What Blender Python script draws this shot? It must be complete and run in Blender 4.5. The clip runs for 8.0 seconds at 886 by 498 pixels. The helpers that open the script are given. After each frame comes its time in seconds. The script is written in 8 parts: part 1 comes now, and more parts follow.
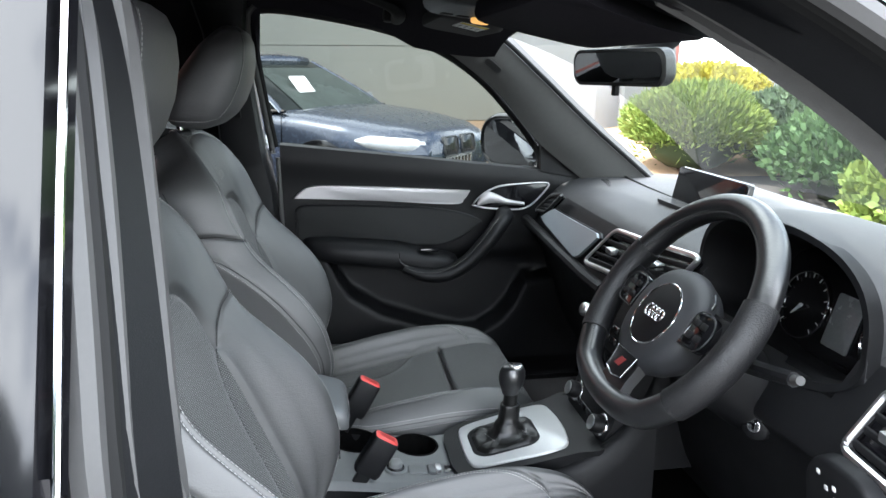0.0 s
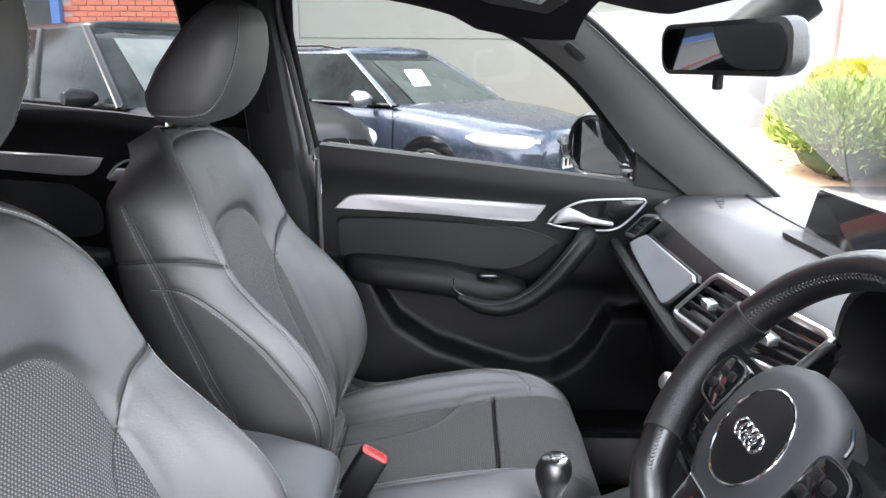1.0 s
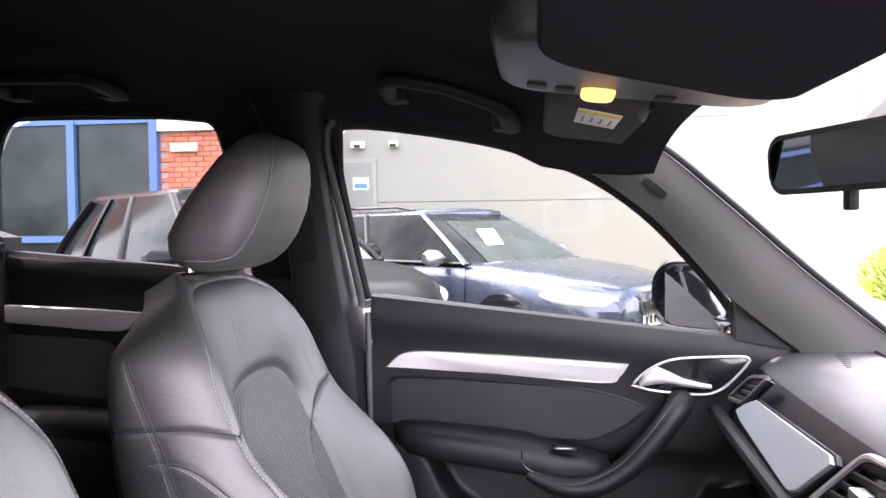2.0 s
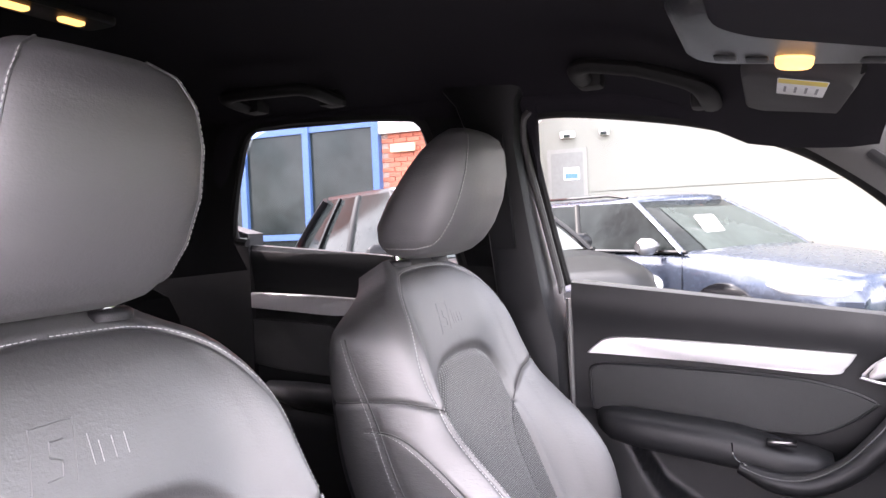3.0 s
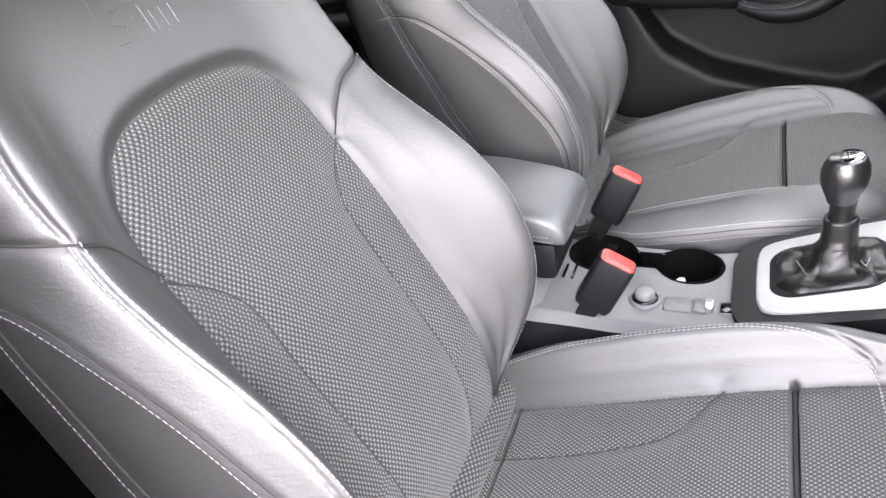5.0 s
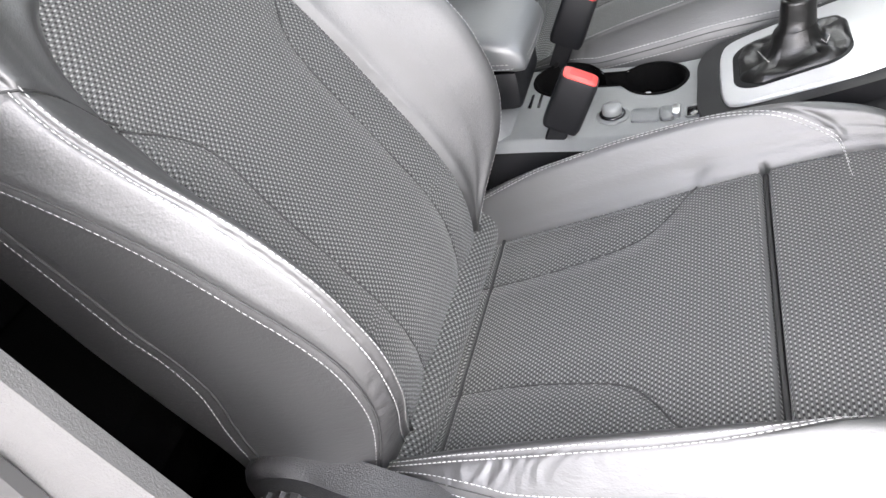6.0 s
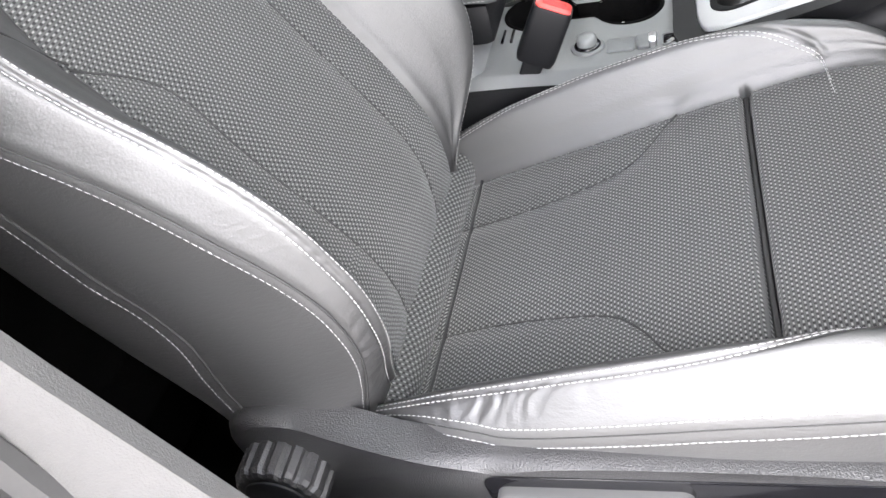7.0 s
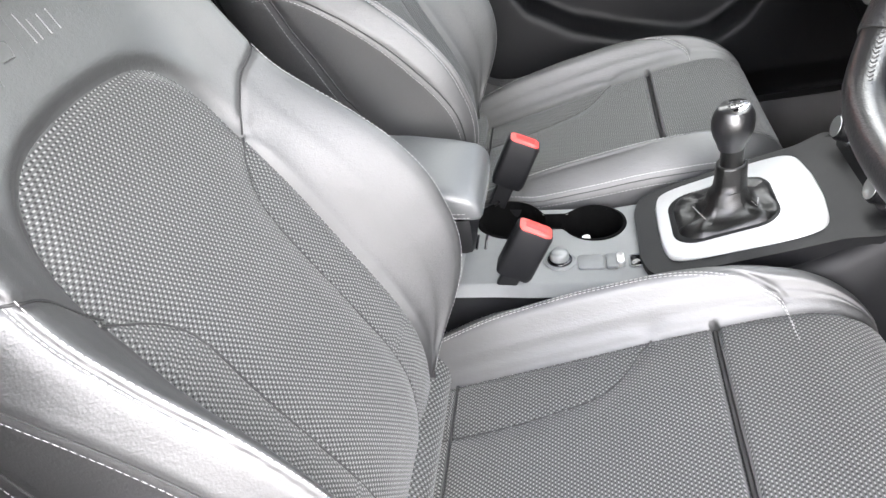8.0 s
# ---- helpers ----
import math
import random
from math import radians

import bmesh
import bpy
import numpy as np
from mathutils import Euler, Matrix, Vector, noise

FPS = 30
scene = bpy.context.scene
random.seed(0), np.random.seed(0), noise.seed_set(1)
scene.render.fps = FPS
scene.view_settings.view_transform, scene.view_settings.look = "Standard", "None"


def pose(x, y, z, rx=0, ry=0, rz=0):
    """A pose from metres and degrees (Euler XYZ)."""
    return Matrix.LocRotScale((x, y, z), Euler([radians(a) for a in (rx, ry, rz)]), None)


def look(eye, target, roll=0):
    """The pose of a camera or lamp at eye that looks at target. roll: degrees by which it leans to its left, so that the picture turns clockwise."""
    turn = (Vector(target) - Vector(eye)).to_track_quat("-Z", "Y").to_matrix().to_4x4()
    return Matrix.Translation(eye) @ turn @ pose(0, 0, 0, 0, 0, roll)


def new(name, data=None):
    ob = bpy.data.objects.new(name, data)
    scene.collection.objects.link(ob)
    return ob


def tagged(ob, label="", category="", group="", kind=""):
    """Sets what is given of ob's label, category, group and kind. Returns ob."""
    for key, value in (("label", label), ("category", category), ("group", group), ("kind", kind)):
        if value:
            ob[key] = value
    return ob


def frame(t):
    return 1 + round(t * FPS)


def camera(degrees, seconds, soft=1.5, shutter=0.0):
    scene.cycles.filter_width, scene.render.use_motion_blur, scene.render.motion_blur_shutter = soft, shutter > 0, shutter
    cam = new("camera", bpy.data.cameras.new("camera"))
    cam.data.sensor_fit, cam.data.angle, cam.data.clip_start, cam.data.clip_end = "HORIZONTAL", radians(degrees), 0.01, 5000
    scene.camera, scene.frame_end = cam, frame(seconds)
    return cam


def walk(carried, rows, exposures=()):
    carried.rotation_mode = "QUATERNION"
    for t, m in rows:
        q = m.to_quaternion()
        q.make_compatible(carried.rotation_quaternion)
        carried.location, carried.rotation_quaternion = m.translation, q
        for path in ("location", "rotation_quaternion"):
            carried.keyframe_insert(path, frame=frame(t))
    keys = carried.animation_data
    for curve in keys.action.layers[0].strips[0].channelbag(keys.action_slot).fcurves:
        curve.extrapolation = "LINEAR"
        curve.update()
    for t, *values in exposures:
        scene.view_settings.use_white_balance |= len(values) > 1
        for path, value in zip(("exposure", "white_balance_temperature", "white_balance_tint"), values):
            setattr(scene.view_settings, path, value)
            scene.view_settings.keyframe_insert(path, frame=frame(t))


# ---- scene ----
cam = camera(62.0, 8.0)
PATH = [
    (0, (0.28, -1.251, 1.319), (0.583, 0.668, 0.844), 0.1),
    (0.5, (0.414, -1.06, 1.298), (0.55, 0.864, 0.769), 0.2),
    (1, (0.473, -0.914, 1.302), (0.432, 1.026, 0.814), 0.4),
    (1.5, (0.484, -0.757, 1.276), (0.369, 1.225, 1.033), 0.2),
    (1.7, (0.486, -0.722, 1.269), (0.345, 1.269, 1.15), 0.0),
    (2.8, (0.521, -0.732, 1.249), (-0.189, 1.138, 1.241), -2.1),
    (3, (0.529, -0.745, 1.252), (-0.274, 1.085, 1.187), -2.4),
    (3.5, (0.54, -0.793, 1.265), (-0.377, 0.967, 1.023), -3.4),
    (4, (0.542, -0.82, 1.237), (-0.373, 0.892, 0.755), -5.8),
    (4.5, (0.543, -0.831, 1.201), (-0.328, 0.813, 0.468), -9.2),
    (5, (0.538, -0.841, 1.163), (-0.286, 0.725, 0.231), -13.9),
    (5.2, (0.54, -0.846, 1.151), (-0.272, 0.682, 0.147), -15.8),
    (6.3, (0.551, -0.884, 1.085), (-0.243, 0.506, -0.114), -24.7),
    (6.5, (0.548, -0.885, 1.076), (-0.238, 0.492, -0.143), -25.2),
    (7, (0.536, -0.876, 1.079), (-0.211, 0.476, -0.192), -25.5),
    (7.5, (0.507, -0.852, 1.131), (-0.15, 0.57, -0.113), -22.3),
    (8, (0.458, -0.834, 1.194), (0.003, 0.773, 0.093), -15.1),
]
EXPOSURES = [(0.0, 2.72, 6200, 8), (0.5, 3.12, 6300, 12), (1.0, 3.45, 6400, 16), (1.5, 3.65, 6550, 23), (3.0, 4.32, 6700, 28), (3.5, 4.35, 6750, 26), (4.0, 4.35, 6800, 23), (4.5, 4.2, 6800, 20), (5.0, 4.0, 6800, 19), (6.5, 3.62, 6800, 14), (7.0, 3.66, 6800, 14), (7.5, 3.98, 6800, 14), (8.0, 4.07, 6800, 14)]
walk(cam, [(t, look(eye, target, roll)) for t, eye, target, roll in PATH], EXPOSURES)

# ---- daylight ----
world = bpy.data.worlds.new("sky")
scene.world = world
world.use_nodes = True
wn, wl = world.node_tree.nodes, world.node_tree.links
SUN_ELEV, SUN_AZ = radians(54), radians(184)   # azimuth: counter-clockwise from +x
sky = wn.new("ShaderNodeTexSky")
sky.sky_type = "NISHITA"
sky.sun_disc = False
sky.sun_elevation = SUN_ELEV
sky.sun_rotation = radians(90) - SUN_AZ
sky.dust_density = 3.0
# broken white cloud over the blue
geo = wn.new("ShaderNodeTexCoord")
cl = wn.new("ShaderNodeTexNoise")
cl.inputs["Scale"].default_value = 3.2
cl.inputs["Detail"].default_value = 8
cl.inputs["Roughness"].default_value = 0.55
ramp = wn.new("ShaderNodeValToRGB")
ramp.color_ramp.elements[0].position = 0.41
ramp.color_ramp.elements[1].position = 0.54
mix = wn.new("ShaderNodeMix")
mix.data_type = "RGBA"
mix.inputs[7].default_value = (13.0, 13.2, 13.6, 1)
wl.new(geo.outputs["Generated"], cl.inputs["Vector"])
wl.new(cl.outputs[0], ramp.inputs[0])
wl.new(ramp.outputs[0], mix.inputs[0])
wl.new(sky.outputs[0], mix.inputs[6])
wl.new(mix.outputs[2], wn["Background"].inputs[0])
wn["Background"].inputs[1].default_value = 0.15

sun_data = bpy.data.lights.new("sun", "SUN")
sun_data.energy, sun_data.angle, sun_data.color = 1.8, radians(0.6), (1.0, 0.96, 0.9)
sun = new("sun", sun_data)
sun_dir = Vector((math.cos(SUN_AZ) * math.cos(SUN_ELEV), math.sin(SUN_AZ) * math.cos(SUN_ELEV), math.sin(SUN_ELEV)))
sun.matrix_world = look(sun_dir * 30, (0, 0, 0))

# ---- materials ----
def maths(nt, op, a, b=None, c=None):
    node = nt.nodes.new("ShaderNodeMath")
    node.operation = op
    for i, v in enumerate((a, b, c)):
        if v is None:
            continue
        if isinstance(v, (int, float)):
            node.inputs[i].default_value = v
        else:
            nt.links.new(v, node.inputs[i])
    return node.outputs[0]


def noise_tex(nt, scale, detail=3.0, rough=0.55, coord="Object", stretch=(1, 1, 1)):
    tc = nt.nodes.new("ShaderNodeTexCoord")
    mp = nt.nodes.new("ShaderNodeMapping")
    mp.inputs["Scale"].default_value = stretch
    nt.links.new(tc.outputs[coord], mp.inputs[0])
    n = nt.nodes.new("ShaderNodeTexNoise")
    n.inputs["Scale"].default_value = scale
    n.inputs["Detail"].default_value = detail
    n.inputs["Roughness"].default_value = rough
    nt.links.new(mp.outputs[0], n.inputs["Vector"])
    return n.outputs[0]


def mixc(nt, fac, a, b):
    m = nt.nodes.new("ShaderNodeMix")
    m.data_type = "RGBA"
    if isinstance(fac, (int, float)):
        m.inputs[0].default_value = fac
    else:
        nt.links.new(fac, m.inputs[0])
    for i, v in ((6, a), (7, b)):
        if isinstance(v, tuple):
            m.inputs[i].default_value = (*v[:3], 1)
        else:
            nt.links.new(v, m.inputs[i])
    return m.outputs[2]


def bumped(nt, height, strength, distance, chain=None):
    b = nt.nodes.new("ShaderNodeBump")
    b.inputs["Strength"].default_value = strength
    b.inputs["Distance"].default_value = distance
    nt.links.new(height, b.inputs["Height"])
    if chain is not None:
        nt.links.new(chain, b.inputs["Normal"])
    return b.outputs[0]


def surface(name, col, rough=0.6, metal=0.0, vary=0.15, scale=20.0, bump=0.0, bump_scale=300.0, rough_vary=0.1, coat=0.0, spec=0.5, emit=None, emit_power=0.0):
    """A plain procedural surface: two scales of tone, uneven gloss and a fine relief."""
    m = bpy.data.materials.new(name)
    m.use_nodes = True
    nt = m.node_tree
    p = nt.nodes["Principled BSDF"]
    n1 = noise_tex(nt, scale, 4)
    n2 = noise_tex(nt, scale * 9, 3)
    both = maths(nt, "MULTIPLY_ADD", n1, 0.65, maths(nt, "MULTIPLY", n2, 0.35))
    lo = tuple(c * (1 - vary) for c in col)
    hi = tuple(min(1, c * (1 + vary)) for c in col)
    ramp_f = maths(nt, "MULTIPLY_ADD", maths(nt, "SUBTRACT", both, 0.5), 2.2, 0.5)
    nt.links.new(mixc(nt, ramp_f, lo, hi), p.inputs["Base Color"])
    nt.links.new(maths(nt, "MULTIPLY_ADD", maths(nt, "SUBTRACT", n1, 0.5), rough_vary * 2, rough), p.inputs["Roughness"])
    p.inputs["Metallic"].default_value = metal
    p.inputs["Coat Weight"].default_value = coat
    p.inputs["Coat Roughness"].default_value = 0.05
    p.inputs["Specular IOR Level"].default_value = spec
    if bump:
        nt.links.new(bumped(nt, noise_tex(nt, bump_scale, 3), bump, 0.001), p.inputs["Normal"])
    if emit:
        p.inputs["Emission Color"].default_value = (*emit, 1)
        p.inputs["Emission Strength"].default_value = emit_power
    return m


def leather_mat(name, col, rough=0.42, spec=1.0):
    m = bpy.data.materials.new(name)
    m.use_nodes = True
    nt = m.node_tree
    p = nt.nodes["Principled BSDF"]
    n1 = noise_tex(nt, 9, 4)
    lo = tuple(c * 0.85 for c in col)
    hi = tuple(c * 1.15 for c in col)
    nt.links.new(mixc(nt, n1, lo, hi), p.inputs["Base Color"])
    nt.links.new(maths(nt, "MULTIPLY_ADD", n1, 0.12, rough - 0.06), p.inputs["Roughness"])
    p.inputs["Specular IOR Level"].default_value = spec
    p.inputs["IOR"].default_value = 1.62
    tc = nt.nodes.new("ShaderNodeTexCoord")
    vo = nt.nodes.new("ShaderNodeTexVoronoi")
    vo.inputs["Scale"].default_value = 520
    nt.links.new(tc.outputs["Object"], vo.inputs["Vector"])
    b1 = bumped(nt, vo.outputs["Distance"], 0.16, 0.0005)
    b2 = bumped(nt, noise_tex(nt, 160, 3), 0.03, 0.0010, b1)
    # fine creases of worn leather, in patches
    wr = nt.nodes.new("ShaderNodeTexVoronoi")
    wr.feature = "DISTANCE_TO_EDGE"
    wr.inputs["Scale"].default_value = 95
    warp = nt.nodes.new("ShaderNodeVectorMath")
    warp.operation = "MULTIPLY_ADD"
    wob = nt.nodes.new("ShaderNodeTexNoise")
    wob.inputs["Scale"].default_value = 60
    nt.links.new(tc.outputs["Object"], wob.inputs["Vector"])
    nt.links.new(wob.outputs["Color"], warp.inputs[0])
    warp.inputs[1].default_value = (0.016, 0.016, 0.016)
    nt.links.new(tc.outputs["Object"], warp.inputs[2])
    nt.links.new(warp.outputs[0], wr.inputs["Vector"])
    line = maths(nt, "MINIMUM", maths(nt, "MULTIPLY", wr.outputs["Distance"], 9.0), 1.0)
    patch = maths(nt, "MAXIMUM", maths(nt, "MULTIPLY_ADD", noise_tex(nt, 11, 3), 3.0, -1.25), 0.0)
    b2 = bumped(nt, maths(nt, "MULTIPLY", line, maths(nt, "MINIMUM", patch, 1.0)), 0.02, 0.0011, b2)
    b2 = bumped(nt, maths(nt, "ABSOLUTE", maths(nt, "SUBTRACT", noise_tex(nt, 75, 4, 0.6, stretch=(0.8, 1, 2.4)), 0.5)), 0.17, 0.0040, b2)
    b3 = bumped(nt, noise_tex(nt, 14, 2), 0.07, 0.012, b2)
    nt.links.new(b3, p.inputs["Normal"])
    return m


def weave_mat(name):
    """Dark cloth with staggered pale dashes, from the mesh's own metres (UV)."""
    m = bpy.data.materials.new(name)
    m.use_nodes = True
    nt = m.node_tree
    p = nt.nodes["Principled BSDF"]
    uv = nt.nodes.new("ShaderNodeUVMap")
    sep = nt.nodes.new("ShaderNodeSeparateXYZ")
    nt.links.new(uv.outputs[0], sep.inputs[0])
    row = maths(nt, "DIVIDE", sep.outputs[1], 0.0034)
    stag = maths(nt, "MULTIPLY", maths(nt, "MODULO", maths(nt, "FLOOR", row), 2.0), 0.5)
    colm = maths(nt, "ADD", maths(nt, "DIVIDE", sep.outputs[0], 0.0052), stag)
    fx = maths(nt, "ABSOLUTE", maths(nt, "SUBTRACT", maths(nt, "FRACT", colm), 0.5))
    fy = maths(nt, "ABSOLUTE", maths(nt, "SUBTRACT", maths(nt, "FRACT", row), 0.5))
    # pale threads, each a short rounded bar, and dark pits between them
    bar = maths(nt, "MULTIPLY", maths(nt, "MULTIPLY_ADD", fx, -6.0, 1.7), maths(nt, "MULTIPLY_ADD", fy, -6.0, 1.5))
    near = maths(nt, "MULTIPLY", maths(nt, "GREATER_THAN", 0.28, fx), maths(nt, "GREATER_THAN", 0.25, fy))
    d = maths(nt, "MULTIPLY", maths(nt, "MAXIMUM", maths(nt, "MINIMUM", bar, 1.0), 0.0), near)
    pit = maths(nt, "MULTIPLY", maths(nt, "GREATER_THAN", fx, 0.30), maths(nt, "GREATER_THAN", 0.30, fy))
    n1 = noise_tex(nt, 7, 4)
    n2 = noise_tex(nt, 900, 2)
    base = mixc(nt, n2, (0.026, 0.027, 0.0270), (0.066, 0.068, 0.067))
    base = mixc(nt, pit, base, (0.005, 0.005, 0.005))
    lite = mixc(nt, n1, (0.15, 0.155, 0.15), (0.22, 0.225, 0.216))
    nt.links.new(mixc(nt, d, base, lite), p.inputs["Base Color"])
    p.inputs["Roughness"].default_value = 0.8
    p.inputs["Sheen Weight"].default_value = 0.15
    nt.links.new(bumped(nt, maths(nt, "SUBTRACT", d, pit), 0.6, 0.0010, bumped(nt, n2, 0.3, 0.0005)), p.inputs["Normal"])
    return m


def glass_mat(name, tint=(0.93, 0.96, 0.95), gloss=0.06):
    m = bpy.data.materials.new(name)
    m.use_nodes = True
    nt = m.node_tree
    nt.nodes.remove(nt.nodes["Principled BSDF"])
    out = nt.nodes["Material Output"]
    tr = nt.nodes.new("ShaderNodeBsdfTransparent")
    tr.inputs[0].default_value = (*tint, 1)
    gl = nt.nodes.new("ShaderNodeBsdfGlossy")
    gl.inputs["Roughness"].default_value = 0.02
    fr = nt.nodes.new("ShaderNodeFresnel")
    fr.inputs[0].default_value = 1.35
    mx = nt.nodes.new("ShaderNodeMixShader")
    nt.links.new(fr.outputs[0], mx.inputs[0])
    nt.links.new(tr.outputs[0], mx.inputs[1])
    nt.links.new(gl.outputs[0], mx.inputs[2])
    nt.links.new(mx.outputs[0], out.inputs[0])
    return m


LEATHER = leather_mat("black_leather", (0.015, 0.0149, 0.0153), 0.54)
# headrest copy of the seat leather, paled for the daylight on it
LEATHER_LIT = leather_mat("lit_leather_headrest", (0.044, 0.0432, 0.0455), 0.56)
WEAVE = weave_mat("dotted_cloth")
THREAD = surface("pale_thread", (0.36, 0.36, 0.355), 0.7, vary=0.1, scale=200)
SEAM_AND_SHADE = surface("seam_and_shade", (0.02, 0.02, 0.02), 0.7)
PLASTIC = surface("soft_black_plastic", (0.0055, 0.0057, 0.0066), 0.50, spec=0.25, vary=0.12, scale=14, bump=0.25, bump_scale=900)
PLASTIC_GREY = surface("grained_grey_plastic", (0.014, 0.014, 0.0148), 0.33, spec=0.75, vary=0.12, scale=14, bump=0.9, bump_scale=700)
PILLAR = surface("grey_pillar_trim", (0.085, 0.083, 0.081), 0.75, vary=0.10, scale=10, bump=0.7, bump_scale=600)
HEADLINER = surface("charcoal_headlining", (0.015, 0.0138, 0.0172), 0.95, spec=0.1, vary=0.15, scale=30, bump=0.3, bump_scale=700)
GLOSS = surface("gloss_black", (0.006, 0.006, 0.007), 0.08, vary=0.1, scale=6, rough_vary=0.03)
# near-black: shade of footwell, rear bench and cup wells is in this colour
SHADE_BLACK = surface("shade_black", (0.003, 0.003, 0.003), 0.95, spec=0.05, vary=0.4, scale=60, bump=0.8, bump_scale=500)
SILVER = surface("brushed_aluminium", (0.62, 0.62, 0.62), 0.33, metal=1.0, vary=0.05, scale=8, rough_vary=0.05)
CHROME = surface("chrome", (0.75, 0.75, 0.76), 0.12, metal=1.0, vary=0.04, scale=8, rough_vary=0.03)
RUBBER = surface("rubber_seal", (0.007, 0.007, 0.007), 0.7, vary=0.15, scale=30, spec=0.25)
SEAL_GREY = surface("grey_flocked_seal", (0.055, 0.054, 0.0535), 0.5, vary=0.12, scale=25)
RED = surface("red_button", (0.62, 0.06, 0.05), 0.4, vary=0.08, scale=40)
DOORCLOTH = surface("ribbed_door_cloth", (0.012, 0.0125, 0.013), 0.85, vary=0.2, scale=120, bump=0.5, bump_scale=600)
GLASS = glass_mat("window_glass", (0.34, 0.36, 0.345))
SCREENGLASS = glass_mat("windscreen_glass", (0.55, 0.58, 0.56))
TRIM = surface("satin_silver_trim", (0.46, 0.45, 0.46), 0.42, metal=0.55, vary=0.03, scale=8, rough_vary=0.04)
TINT = glass_mat("tinted_glass", (0.29, 0.31, 0.31))
AMBER = surface("lit_amber_lens", (0.9, 0.5, 0.15), 0.4, emit=(1.0, 0.52, 0.14), emit_power=0.14)
WHITEP = surface("white_plastic", (0.75, 0.75, 0.73), 0.4)


# ---- mesh tools ----
def thing(name, label, category, group="", kind="", loc=(0, 0, 0)):
    ob = new(name)
    ob.location = loc
    ob.empty_display_size = 0.05
    return tagged(ob, label, category, group, kind)


def finish(me, mat, sharp=35):
    me.materials.append(mat)
    me.polygons.foreach_set("use_smooth", [True] * len(me.polygons))
    me.set_sharp_from_angle(angle=radians(sharp))
    me.update()


def mesh_part(name, verts, faces, mat, parent=None, label="", uv=None, sharp=35):
    me = bpy.data.meshes.new(name)
    me.from_pydata([tuple(map(float, v)) for v in verts], [], [tuple(map(int, f)) for f in faces])
    if uv is not None:
        lay = me.uv_layers.new(name="UVMap")
        idx = np.empty(len(me.loops), dtype=np.int32)
        me.loops.foreach_get("vertex_index", idx)
        lay.data.foreach_set("uv", np.asarray(uv, dtype=np.float32)[idx].ravel())
    finish(me, mat, sharp)
    ob = new(name, me)
    if parent is not None:
        ob.parent = parent
        ob.matrix_parent_inverse = Matrix.Translation(-parent.location) if parent.parent is None else Matrix()
    if label:
        tagged(ob, label)
    return ob


def part(name, bm, mat, parent=None, label="", sharp=35):
    me = bpy.data.meshes.new(name)
    bmesh.ops.recalc_face_normals(bm, faces=bm.faces[:])
    bm.to_mesh(me)
    bm.free()
    finish(me, mat, sharp)
    ob = new(name, me)
    if parent is not None:
        ob.parent = parent
        ob.matrix_parent_inverse = Matrix.Translation(-parent.location) if parent.parent is None else Matrix()
    if label:
        tagged(ob, label)
    return ob


def cr(ctrl, n):
    """A smooth curve through control points: n samples (Catmull-Rom)."""
    c = np.asarray(ctrl, float)
    c = np.vstack([2 * c[0] - c[1], c, 2 * c[-1] - c[-2]])
    t = np.linspace(0, len(c) - 3 - 1e-9, n)
    i = t.astype(int)
    f = (t - i)[:, None]
    p0, p1, p2, p3 = c[i], c[i + 1], c[i + 2], c[i + 3]
    return 0.5 * (2 * p1 + (p2 - p0) * f + (2 * p0 - 5 * p1 + 4 * p2 - p3) * f ** 2 + (3 * p1 - p0 - 3 * p2 + p3) * f ** 3)


def box(bm, c, s, bevel=0.0, rot=None, seg=2):
    r = bmesh.ops.create_cube(bm, size=1.0)
    vs = r["verts"]
    bmesh.ops.scale(bm, vec=s, verts=vs)
    if bevel:
        es = list({e for v in vs for e in v.link_edges})
        out = bmesh.ops.bevel(bm, geom=es, offset=bevel, segments=seg, affect="EDGES", profile=0.6)
        vs = list({v for f in out["faces"] for v in f.verts} | {v for v in vs if v.is_valid})
    if rot is not None:
        bmesh.ops.rotate(bm, cent=(0, 0, 0), matrix=rot, verts=vs)
    bmesh.ops.translate(bm, vec=c, verts=vs)
    return vs


def loft(rings, closed=True, caps=True):
    """Verts and faces of a skin over rings that have equal counts."""
    n = len(rings[0])
    verts = [p for r in rings for p in r]
    faces = []
    for i in range(len(rings) - 1):
        for j in range(n if closed else n - 1):
            k = (j + 1) % n
            faces.append((i * n + j, i * n + k, (i + 1) * n + k, (i + 1) * n + j))
    if caps and closed:
        faces.append(tuple(range(n - 1, -1, -1)))
        faces.append(tuple((len(rings) - 1) * n + j for j in range(n)))
    return verts, faces


